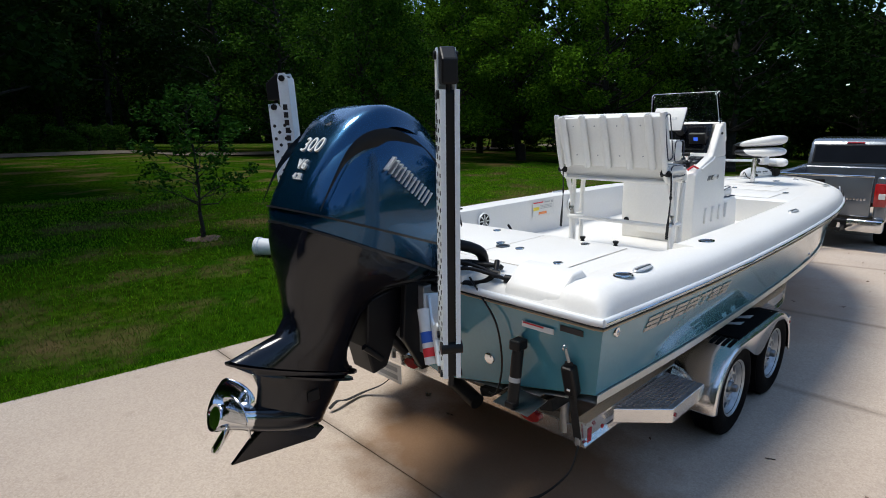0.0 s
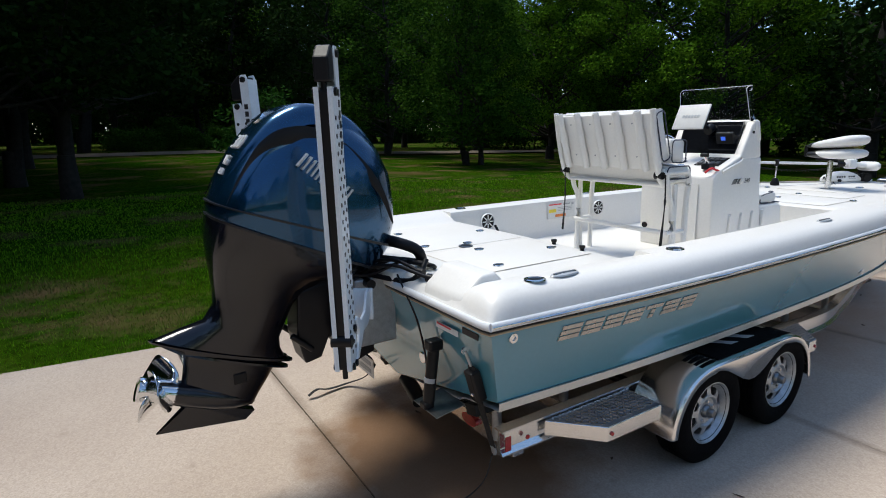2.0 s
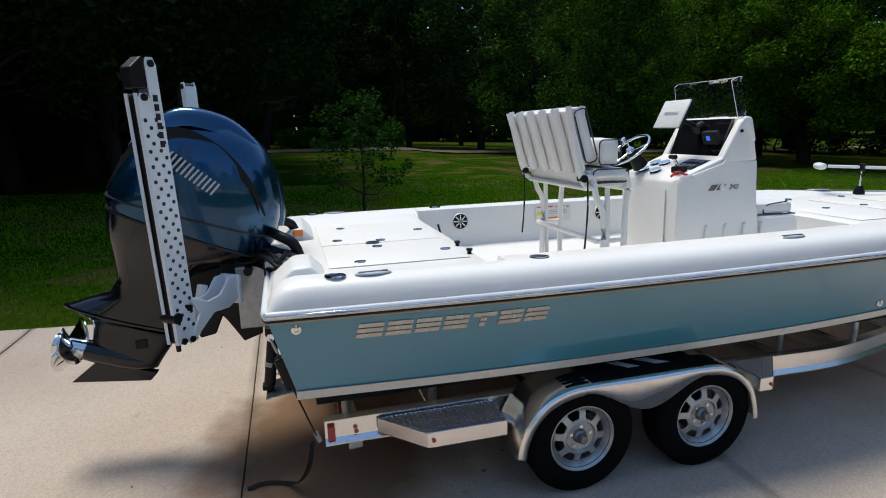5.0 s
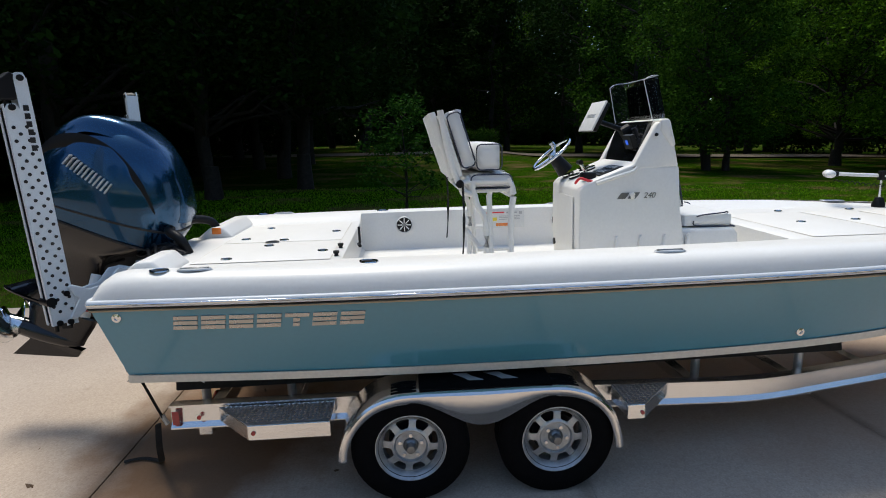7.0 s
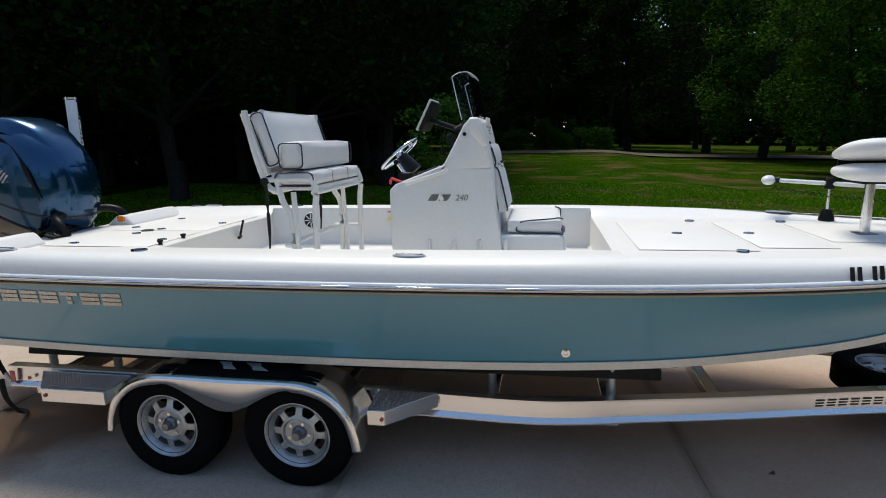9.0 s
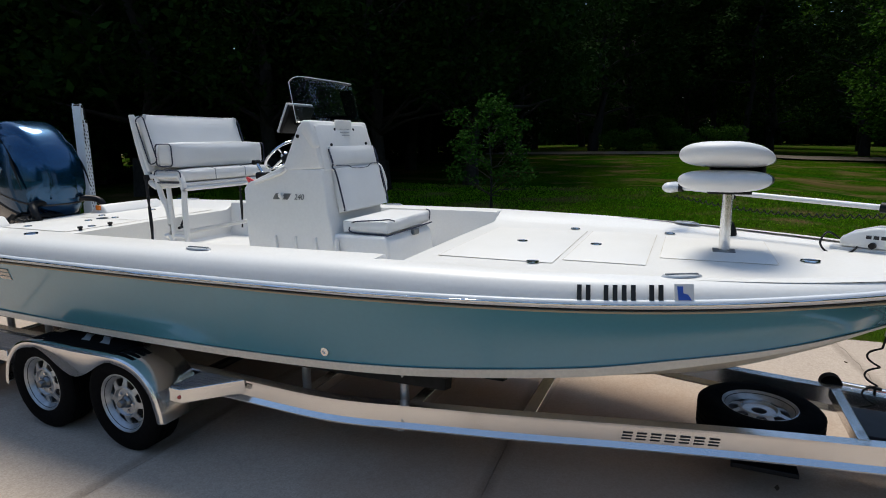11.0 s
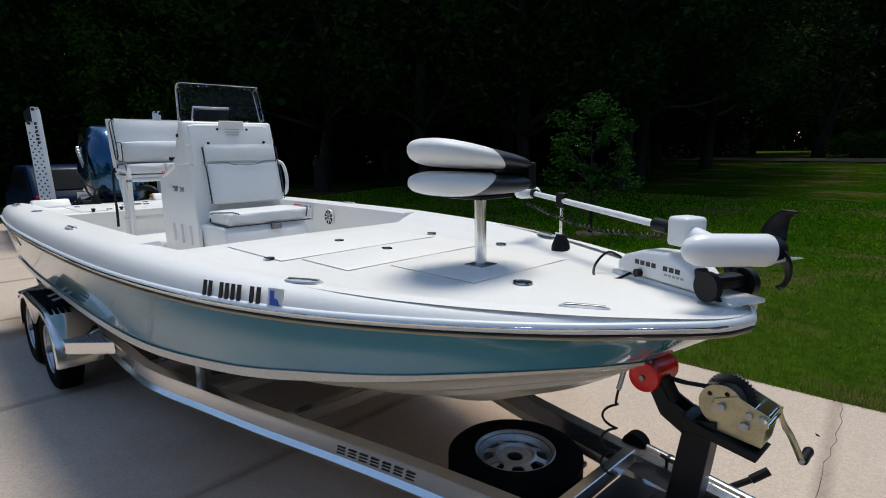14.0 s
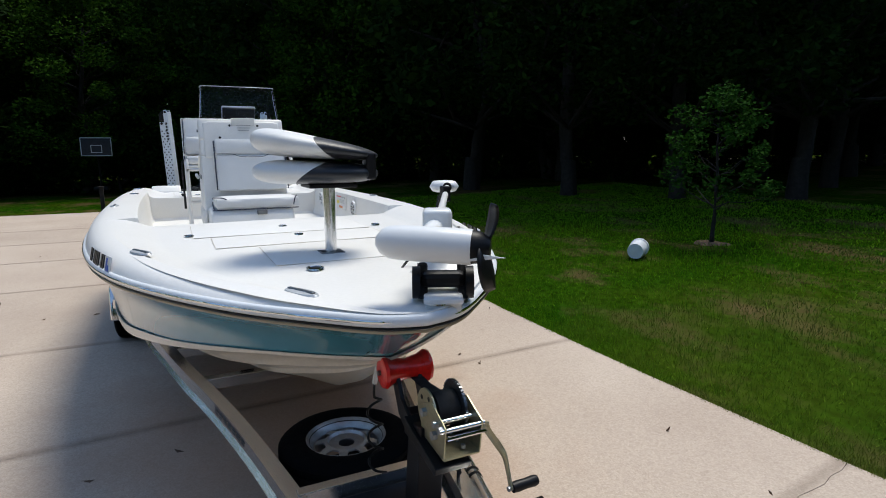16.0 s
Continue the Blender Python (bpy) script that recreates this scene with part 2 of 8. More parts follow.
def rod(a, b, r, seg=12, r2=None, bm=None):
    a, b = Vector(a), Vector(b)
    d = b - a
    q = bmesh.new()
    bmesh.ops.create_cone(q, cap_ends=True, segments=seg, radius1=r, radius2=r if r2 is None else r2, depth=d.length)
    m = Matrix.Translation((a + b) / 2) @ d.to_track_quat("Z", "Y").to_matrix().to_4x4()
    bmesh.ops.transform(q, matrix=m, verts=q.verts)
    return join(bm, q)


def loft(rings, close_ring=True, caps=True, bm=None):
    """Skin a list of rings with equal counts of points."""
    q = bmesh.new()
    vr = [[q.verts.new(p) for p in ring] for ring in rings]
    n = len(rings[0])
    for a, b in zip(vr, vr[1:]):
        for i in range(n if close_ring else n - 1):
            j = (i + 1) % n
            try:
                q.faces.new((a[i], a[j], b[j], b[i]))
            except ValueError:
                pass
    if caps and close_ring:
        q.faces.new(vr[0][::-1])
        q.faces.new(vr[-1])
    bmesh.ops.recalc_face_normals(q, faces=q.faces)
    return join(bm, q)


def lathe(profile, seg=24, bm=None, closed=False):
    """Turn a profile of (radius, height) round z."""
    rings = [[(r * math.cos(2 * math.pi * i / seg), r * math.sin(2 * math.pi * i / seg), z) for i in range(seg)] for r, z in profile]
    if closed:
        rings.append(rings[0])
    q = loft(rings, True, not closed)
    bmesh.ops.remove_doubles(q, verts=q.verts, dist=1e-5)
    bmesh.ops.recalc_face_normals(q, faces=q.faces)
    return join(bm, q)


def sweep(path, r, seg=8, bm=None, rz=None):
    """A tube of radius r (or an oval r by rz) along a path."""
    path = [Vector(p) for p in path]
    rings = []
    up = Vector((0, 0, 1))
    for i, p in enumerate(path):
        t = (path[min(i + 1, len(path) - 1)] - path[max(i - 1, 0)]).normalized()
        side = t.cross(up)
        if side.length < 1e-3:
            side = t.cross(Vector((0, 1, 0)))
        side.normalize()
        u2 = side.cross(t).normalized()
        rings.append([p + side * r * math.cos(2 * math.pi * k / seg) + u2 * (rz or r) * math.sin(2 * math.pi * k / seg) for k in range(seg)])
    return loft(rings, True, True, bm)


def smooth_path(pts, n=8):
    """Points of a smooth curve through pts."""
    P = [Vector(p) for p in pts]
    out = []
    for i in range(len(P) - 1):
        a, b, c, d = P[max(i - 1, 0)], P[i], P[i + 1], P[min(i + 2, len(P) - 1)]
        for k in range(n):
            s = k / n
            out.append(0.5 * ((2 * b) + (c - a) * s + (2 * a - 5 * b + 4 * c - d) * s * s + (3 * b - a - 3 * c + d) * s ** 3))
    out.append(P[-1])
    return out


def prism(poly, y0, y1, r=0.0, seg=2, bm=None, plane="xz"):
    """Extrude a polygon of (a, b) points between two values of the third axis."""
    q = bmesh.new()
    put = {"xz": lambda a, b, c: (a, c, b), "xy": lambda a, b, c: (a, b, c), "yz": lambda a, b, c: (c, a, b)}[plane]
    lo = [q.verts.new(put(a, b, y0)) for a, b in poly]
    hi = [q.verts.new(put(a, b, y1)) for a, b in poly]
    q.faces.new(lo)
    q.faces.new(hi[::-1])
    n = len(poly)
    for i in range(n):
        q.faces.new((lo[i], hi[i], hi[(i + 1) % n], lo[(i + 1) % n]))
    bmesh.ops.recalc_face_normals(q, faces=q.faces)
    bevel(q, r, seg)
    return join(bm, q)


def lettering(text, size, depth, m, material, parent, label="", shear=0.0, name="lettering"):
    c = bpy.data.curves.new("text", "FONT")
    c.body, c.size, c.extrude, c.shear = text, size, depth, shear
    c.align_x, c.align_y = "CENTER", "CENTER"
    t = bpy.data.objects.new("text", c)
    me = bpy.data.meshes.new_from_object(t)
    bpy.data.objects.remove(t)
    me.transform(m)
    me.materials.clear()
    me.materials.append(M[material])
    ob = new(name, me)
    ob.parent = parent
    if label:
        tagged(ob, label)
    return ob


def interp(table, x):
    xs = [t[0] for t in table]
    return float(np.interp(x, xs, [t[1] for t in table]))

# ---- ground ----
def gz(x, y):
    """Height of the ground: a flat drive that falls ahead of the tongue, and a lawn that rises away from it."""
    return (-0.30 * min(1.0, max(0.0, (x - 6.3) / 2.6)) ** 1.2 - 0.03 * min(40.0, max(0.0, x - 8.9)) * min(1.0, max(0.0, (y - 2.75) / 6))
            + 0.029 * min(38.0, max(0.0, y - 2.75)))


def edge(x):
    """The driveway's grass-side edge."""
    return 2.68 + 0.0085 * (x - 2.5) ** 2


def sunlit_dry_patch(m, src, dst, color, amount):
    """A thin, yellowed stretch of lawn along the drive ahead of the trailer's wheels, lightened to paint sun there."""
    n, l = m.node_tree.nodes, m.node_tree.links
    g = n.new("ShaderNodeNewGeometry")
    mp = n.new("ShaderNodeMapping")
    mp.inputs["Location"].default_value, mp.inputs["Scale"].default_value = (-1.55, -1.05, 0), (0.30, 0.24, 0)
    l.new(g.outputs["Position"], mp.inputs["Vector"])
    ln = n.new("ShaderNodeVectorMath")
    ln.operation = "LENGTH"
    l.new(mp.outputs["Vector"], ln.inputs[0])
    t = n.new("ShaderNodeTexNoise")
    t.inputs["Scale"].default_value, t.inputs["Detail"].default_value = 1.3, 6
    l.new(g.outputs["Position"], t.inputs["Vector"])
    ad = n.new("ShaderNodeMath")
    ad.operation = "MULTIPLY_ADD"
    ad.inputs[1].default_value = -1.6
    l.new(t.outputs["Fac"], ad.inputs[0])
    l.new(ln.outputs["Value"], ad.inputs[2])
    mr = n.new("ShaderNodeMapRange")
    mr.inputs["From Min"].default_value, mr.inputs["From Max"].default_value = -0.35, 0.25
    mr.inputs["To Min"].default_value, mr.inputs["To Max"].default_value = amount, 0.0
    l.new(ad.outputs["Value"], mr.inputs["Value"])
    mx = n.new("ShaderNodeMix")
    mx.data_type = "RGBA"
    l.new(mr.outputs["Result"], mx.inputs["Factor"])
    l.new(src, mx.inputs["A"])
    mx.inputs["B"].default_value = (*color, 1)
    for d in (dst if isinstance(dst, list) else [dst]):
        l.new(mx.outputs["Result"], d)


def bare_patches(m, src, color, amount):
    """Small worn patches of brown earth; returns the new colour socket."""
    n, l = m.node_tree.nodes, m.node_tree.links
    g = n.new("ShaderNodeNewGeometry")
    mp = n.new("ShaderNodeMapping")
    mp.inputs["Scale"].default_value = (0.42, 0.62, 0.0)
    l.new(g.outputs["Position"], mp.inputs["Vector"])
    t = n.new("ShaderNodeTexNoise")
    t.inputs["Scale"].default_value, t.inputs["Detail"].default_value, t.inputs["Roughness"].default_value = 1.0, 8, 0.62
    l.new(mp.outputs["Vector"], t.inputs["Vector"])
    mr = n.new("ShaderNodeMapRange")
    mr.inputs["From Min"].default_value, mr.inputs["From Max"].default_value = 0.51, 0.66
    mr.inputs["To Min"].default_value, mr.inputs["To Max"].default_value = 0.0, amount
    l.new(t.outputs["Fac"], mr.inputs["Value"])
    mx = n.new("ShaderNodeMix")
    mx.data_type = "RGBA"
    l.new(mr.outputs["Result"], mx.inputs["Factor"])
    l.new(src, mx.inputs["A"])
    mx.inputs["B"].default_value = (*color, 1)
    return mx.outputs["Result"]


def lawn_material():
    # base green kept dark to paint the tree shade over the far lawn
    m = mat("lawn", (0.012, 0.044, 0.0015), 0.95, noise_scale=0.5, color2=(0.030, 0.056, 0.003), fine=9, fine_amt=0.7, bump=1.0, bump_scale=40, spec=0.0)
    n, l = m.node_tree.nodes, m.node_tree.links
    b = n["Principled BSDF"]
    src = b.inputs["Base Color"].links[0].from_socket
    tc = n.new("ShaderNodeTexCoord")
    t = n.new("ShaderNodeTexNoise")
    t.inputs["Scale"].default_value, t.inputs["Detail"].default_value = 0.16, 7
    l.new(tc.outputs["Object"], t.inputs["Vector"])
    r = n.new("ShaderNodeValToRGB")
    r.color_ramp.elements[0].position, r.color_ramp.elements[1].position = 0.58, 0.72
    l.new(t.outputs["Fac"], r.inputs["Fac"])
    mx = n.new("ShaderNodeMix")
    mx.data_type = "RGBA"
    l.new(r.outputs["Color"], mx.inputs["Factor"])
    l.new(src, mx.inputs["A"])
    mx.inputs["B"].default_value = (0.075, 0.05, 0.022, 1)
    sunlit_dry_patch(m, bare_patches(m, mx.outputs["Result"], (0.10, 0.066, 0.032), 0.85), b.inputs["Base Color"], (0.04, 0.06, 0.006), 0.35)
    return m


JOINTS = [-13.8, -9.3, -6.8, -4.4, -1.91, 1.0, 3.09, 5.80, 8.1, 10.6, 13.1, 18.0]
JAG = {1.0: 0.05, 5.80: 0.06}
SKEW = {3.09: -0.055, 5.80: -0.14}


def concrete_material():
    m = mat("concrete", (0.43, 0.352, 0.288), 0.85, noise_scale=0.6, color2=(0.50, 0.42, 0.348), fine=90, fine_amt=0.14, bump=0.5, bump_scale=110, spec=0.3, rand=0.05)
    n, l = m.node_tree.nodes, m.node_tree.links
    b = n["Principled BSDF"]
    src = b.inputs["Base Color"].links[0].from_socket
    tc = n.new("ShaderNodeTexCoord")
    # pebbles of the worn surface
    v = n.new("ShaderNodeTexVoronoi")
    v.inputs["Scale"].default_value = 70
    l.new(tc.outputs["Object"], v.inputs["Vector"])
    r0 = n.new("ShaderNodeValToRGB")
    r0.color_ramp.elements[0].color, r0.color_ramp.elements[1].color = (0.72, 0.66, 0.6, 1), (1.08, 1.05, 1.0, 1)
    r0.color_ramp.elements[0].position, r0.color_ramp.elements[1].position = 0.1, 0.75
    l.new(v.outputs["Color"], r0.inputs["Fac"])
    m0 = n.new("ShaderNodeMix")
    m0.data_type, m0.blend_type = "RGBA", "MULTIPLY"
    m0.inputs["Factor"].default_value = 0.4
    l.new(src, m0.inputs["A"])
    l.new(r0.outputs["Color"], m0.inputs["B"])
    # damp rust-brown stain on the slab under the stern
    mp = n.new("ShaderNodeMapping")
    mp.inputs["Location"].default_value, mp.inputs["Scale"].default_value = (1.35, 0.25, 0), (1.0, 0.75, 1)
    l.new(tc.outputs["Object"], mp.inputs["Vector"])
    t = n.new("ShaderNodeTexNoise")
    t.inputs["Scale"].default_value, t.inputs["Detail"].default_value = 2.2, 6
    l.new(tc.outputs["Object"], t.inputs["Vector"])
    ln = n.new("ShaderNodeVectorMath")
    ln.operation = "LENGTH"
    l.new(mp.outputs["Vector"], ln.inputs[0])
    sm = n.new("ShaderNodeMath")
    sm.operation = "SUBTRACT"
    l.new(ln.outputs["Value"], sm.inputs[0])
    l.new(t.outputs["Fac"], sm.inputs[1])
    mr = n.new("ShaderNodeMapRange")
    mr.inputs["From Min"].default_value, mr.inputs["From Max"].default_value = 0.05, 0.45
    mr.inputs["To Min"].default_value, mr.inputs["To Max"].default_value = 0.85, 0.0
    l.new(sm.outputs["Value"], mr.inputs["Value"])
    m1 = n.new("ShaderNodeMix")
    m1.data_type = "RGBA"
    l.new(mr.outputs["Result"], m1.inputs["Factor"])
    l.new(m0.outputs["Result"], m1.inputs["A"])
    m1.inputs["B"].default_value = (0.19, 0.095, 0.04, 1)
    # reddish brown tint over the slabs under the hull, and dark dirt along the joints
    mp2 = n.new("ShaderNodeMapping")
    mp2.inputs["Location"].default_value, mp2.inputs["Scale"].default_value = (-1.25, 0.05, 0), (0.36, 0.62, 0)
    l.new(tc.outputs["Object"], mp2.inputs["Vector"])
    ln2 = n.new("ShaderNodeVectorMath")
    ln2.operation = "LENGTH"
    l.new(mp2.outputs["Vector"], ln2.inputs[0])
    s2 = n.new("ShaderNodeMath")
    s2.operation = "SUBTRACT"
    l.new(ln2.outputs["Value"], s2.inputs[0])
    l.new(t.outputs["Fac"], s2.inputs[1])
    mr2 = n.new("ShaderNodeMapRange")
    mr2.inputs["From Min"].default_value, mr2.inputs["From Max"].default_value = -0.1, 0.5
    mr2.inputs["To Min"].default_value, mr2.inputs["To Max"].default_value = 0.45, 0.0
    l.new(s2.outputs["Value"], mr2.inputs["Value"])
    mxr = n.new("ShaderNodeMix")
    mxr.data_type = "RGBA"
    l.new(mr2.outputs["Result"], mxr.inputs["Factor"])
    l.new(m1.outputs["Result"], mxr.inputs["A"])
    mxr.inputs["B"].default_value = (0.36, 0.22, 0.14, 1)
    sp = n.new("ShaderNodeSeparateXYZ")
    l.new(tc.outputs["Object"], sp.inputs["Vector"])
    near = None
    for xj in JOINTS[1:-1]:
        d = n.new("ShaderNodeMath")
        d.operation = "SUBTRACT"
        d.inputs[1].default_value = xj
        sk = n.new("ShaderNodeMath")
        sk.operation = "MULTIPLY_ADD"
        sk.inputs[1].default_value = -SKEW.get(xj, 0)
        l.new(sp.outputs["Y"], sk.inputs[0])
        l.new(sp.outputs["X"], sk.inputs[2])
        l.new(sk.outputs["Value"], d.inputs[0])
        a = n.new("ShaderNodeMath")
        a.operation = "ABSOLUTE"
        l.new(d.outputs["Value"], a.inputs[0])
        if near is None:
            near = a.outputs["Value"]
        else:
            mi = n.new("ShaderNodeMath")
            mi.operation = "MINIMUM"
            l.new(near, mi.inputs[0])
            l.new(a.outputs["Value"], mi.inputs[1])
            near = mi.outputs["Value"]
    jn = n.new("ShaderNodeMapRange")
    jn.inputs["From Min"].default_value, jn.inputs["From Max"].default_value = 0.012, 0.07
    jn.inputs["To Min"].default_value, jn.inputs["To Max"].default_value = 0.75, 0.0
    l.new(near, jn.inputs["Value"])
    jm = n.new("ShaderNodeMath")
    jm.operation = "MULTIPLY"
    l.new(jn.outputs["Result"], jm.inputs[0])
    l.new(t.outputs["Fac"], jm.inputs[1])
    mxj = n.new("ShaderNodeMix")
    mxj.data_type = "RGBA"
    l.new(jm.outputs["Value"], mxj.inputs["Factor"])
    l.new(mxr.outputs["Result"], mxj.inputs["A"])
    mxj.inputs["B"].default_value = (0.10, 0.07, 0.045, 1)
    # blotches
    t2 = n.new("ShaderNodeTexNoise")
    t2.inputs["Scale"].default_value, t2.inputs["Detail"].default_value = 5, 8
    l.new(tc.outputs["Object"], t2.inputs["Vector"])
    r2 = n.new("ShaderNodeValToRGB")
    r2.color_ramp.elements[0].position, r2.color_ramp.elements[1].position = 0.66, 0.78
    l.new(t2.outputs["Fac"], r2.inputs["Fac"])
    m2 = n.new("ShaderNodeMix")
    m2.data_type = "RGBA"
    sc = n.new("ShaderNodeMath")
    sc.operation = "MULTIPLY"
    sc.inputs[1].default_value = 0.35
    l.new(r2.outputs["Color"], sc.inputs[0])
    l.new(sc.outputs["Value"], m2.inputs["Factor"])
    l.new(mxj.outputs["Result"], m2.inputs["A"])
    m2.inputs["B"].default_value = (0.2, 0.15, 0.1, 1)
    l.new(m2.outputs["Result"], b.inputs["Base Color"])
    return m


gb = M["grass_blade"]
sunlit_dry_patch(gb, bare_patches(gb, gb.node_tree.nodes["Color Ramp"].outputs["Color"], (0.15, 0.10, 0.05), 0.75), [gb.node_tree.nodes["Principled BSDF"].inputs["Base Color"], gb.node_tree.nodes["Translucent BSDF"].inputs["Color"]], (0.16, 0.17, 0.03), 0.4)
M["joint_dirt"] = mat("joint_dirt", (0.07, 0.047, 0.03), 0.95, noise_scale=8, noise_amt=0.4, spec=0.1)
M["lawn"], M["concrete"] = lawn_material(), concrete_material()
xs = [-2500, -900, -300, -120, -60] + [-40 + 2 * i for i in range(41)] + [60, 120, 300, 900, 2500]
ys = sorted(xs + [2.3, 2.5, 2.75, 3.0, 3.3])
xs = sorted(xs + [6.3 + 0.26 * i for i in range(11)])
b = bmesh.new()
rnd = random.Random(3)
grid = [[b.verts.new((x, y, gz(x, y) - (0.035 if y > 2.4 else 0.4) + 0.12 * max(0.0, min(1.0, (y - 24) / 10)) * noise.noise(Vector((x * 0.05, y * 0.05, 0))))) for y in ys] for x in xs]
for i in range(len(xs) - 1):
    for j in range(len(ys) - 1):
        b.faces.new((grid[i][j], grid[i + 1][j], grid[i + 1][j + 1], grid[i][j + 1]))
tagged(part("ground", b, "lawn", smooth=180), "green lawn with thin brown patches, darkened for tree shade", "lawn", kind="structure")

driveway = thing("driveway", "pale tan concrete driveway with dark joints and cracks", "driveway", kind="structure")
rnd = random.Random(11)
NY = 120


def joint_line(x):
    a = JAG.get(x, 0.004)
    return [x + SKEW.get(x, 0) * (-11 + (edge(x) + 11) * k / NY) + 0.5 * a * (rnd.random() - 0.5) + 0.7 * a * math.sin(k * 0.23 + x) for k in range(NY + 1)]


lines = {x: joint_line(x) for x in JOINTS}
for a, c in zip(JOINTS, JOINTS[1:]):
    b = bmesh.new()
    g = 0.0016 if a in JAG or c in JAG else 0.009
    rows = []
    for k in range(NY + 1):
        row = []
        xa, xc = lines[a][k] + g, lines[c][k] - g
        for s in (0, 0.02, 0.2, 0.4, 0.6, 0.8, 0.98, 1):
            x = xa + (xc - xa) * s
            y = -11 + (edge(x) + 0.012 * noise.noise(Vector((x * 3, 0, 5))) + 11) * k / NY
            drop = 0.004 if s in (0, 1) or k == NY else 0
            row.append(b.verts.new((x, y, gz(x, y) - drop)))
        rows.append(row)
    for r0, r1 in zip(rows, rows[1:]):
        for i in range(7):
            b.faces.new((r0[i], r0[i + 1], r1[i + 1], r1[i]))
    ext = bmesh.ops.extrude_edge_only(b, edges=[e for e in b.edges if e.is_boundary])
    for v in [v for v in ext["geom"] if isinstance(v, bmesh.types.BMVert)]:
        v.co.z -= 0.1
    bmesh.ops.recalc_face_normals(b, faces=b.faces)
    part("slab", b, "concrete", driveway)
b = bmesh.new()
for x in JOINTS[1:-1]:
    m = SKEW.get(x, 0)
    y1 = edge(x) - 0.02
    rings = []
    for k in range(29):
        y = -11 + (y1 + 11) * k / 28
        c = x + m * y
        rings.append([(c + dx, y, gz(c + dx, 0) - dz) for dx, dz in ((-0.06, 0.05), (0.06, 0.05), (0.06, 0.016), (-0.06, 0.016))])
    loft(rings, True, True, b)
part("joint_filler", b, "joint_dirt", driveway, "dark dirt in the joints")

# far gravel road across the lawn
b = bmesh.new()
pts = [(-260, 60), (-90, 48), (-40, 42), (-20, 39), (-8, 37), (4, 35.6), (16, 35), (30, 35.5), (45, 37), (80, 42), (240, 60)]
pts = [(p.x, p.y) for p in smooth_path([(x, y, 0) for x, y in pts], 8)]
up = [b.verts.new((x, y + 1.7, gz(x, y + 1.7) + 0.06)) for x, y in pts]
lo = [b.verts.new((x, y - 1.7, gz(x, y - 1.7) + 0.06)) for x, y in pts]
for i in range(len(pts) - 1):
    b.faces.new((lo[i], lo[i + 1], up[i + 1], up[i]))
tagged(part("road", b, "road"), "pale gravel road beyond the lawn", "road", kind="structure")

# ---- boat ----
RAIL = [(-1.66, 1.244, 1.209), (-0.5, 1.325, 1.218), (0.7, 1.341, 1.22), (1.9, 1.315, 1.22), (2.8, 1.262, 1.223), (3.6, 1.150, 1.229),
        (4.2, 0.985, 1.239), (4.7, 0.762, 1.252), (5.1, 0.515, 1.262), (5.36, 0.30, 1.270), (5.52, 0.14, 1.274), (5.575, 0.0, 1.276)]
CHINE = [(-1.55, 1.155, 0.785), (-0.5, 1.175, 0.765), (0.7, 1.165, 0.753), (1.9, 1.150, 0.765), (2.8, 1.120, 0.807), (3.6, 1.010, 0.878),
         (4.1, 0.880, 0.945), (4.5, 0.720, 0.995), (4.82, 0.500, 1.030), (5.05, 0.270, 1.045), (5.17, 0.110, 1.048), (5.22, 0.0, 1.045)]
KEEL = [(-1.50, 0, 0.50), (-0.5, 0, 0.48), (0.7, 0, 0.47), (1.9, 0, 0.47), (2.8, 0, 0.47), (3.6, 0, 0.48),
        (4.06, 0, 0.52), (4.35, 0, 0.59), (4.62, 0, 0.705), (4.85, 0, 0.81), (5.05, 0, 0.925), (5.19, 0, 1.02)]
boat = thing("boat", "white and pale blue fibreglass bay boat on its trailer", "boat")
NS = 8
rail = smooth_path(RAIL, NS)
chine = smooth_path(CHINE, NS)
keel = smooth_path(KEEL, NS)


def mirror_y(bm):
    g = bmesh.ops.duplicate(bm, geom=bm.verts[:] + bm.edges[:] + bm.faces[:])
    vs = [v for v in g["geom"] if isinstance(v, bmesh.types.BMVert)]
    fs = [f for f in g["geom"] if isinstance(f, bmesh.types.BMFace)]
    for v in vs:
        v.co.y = -v.co.y
    bmesh.ops.reverse_faces(bm, faces=fs)
    bmesh.ops.remove_doubles(bm, verts=bm.verts, dist=0.0008)
    bmesh.ops.recalc_face_normals(bm, faces=bm.faces)
    return bm


# topsides with a little flare towards the bow
rows = []
for r, c in zip(rail, chine):
    row = []
    fl = 0.05 * max(0, min(1, (r.x - 2.0) / 2.5))
    for k in range(9):
        s = k / 8
        p = r.lerp(c, s)
        p.y -= fl * math.sin(math.pi * s) * min(1, r.y / 0.4)
        row.append(p)
    rows.append(row)
b = loft(rows, False, False)
# transom
tv = [rows[0][k] for k in range(9)]
n = len(tv)
q = bmesh.new()
va = [q.verts.new(p) for p in tv]
vb = [q.verts.new((p.x, 0, p.z)) for p in tv]
for i in range(n - 1):
    q.faces.new((va[i], va[i + 1], vb[i + 1], vb[i]))
kv = q.verts.new(keel[0])
q.faces.new((va[-1], vb[-1], kv))
join(b, q)
hull = part("hull", mirror_y(b), "gel_blue", boat, "pale blue gelcoat hull side", smooth=50)

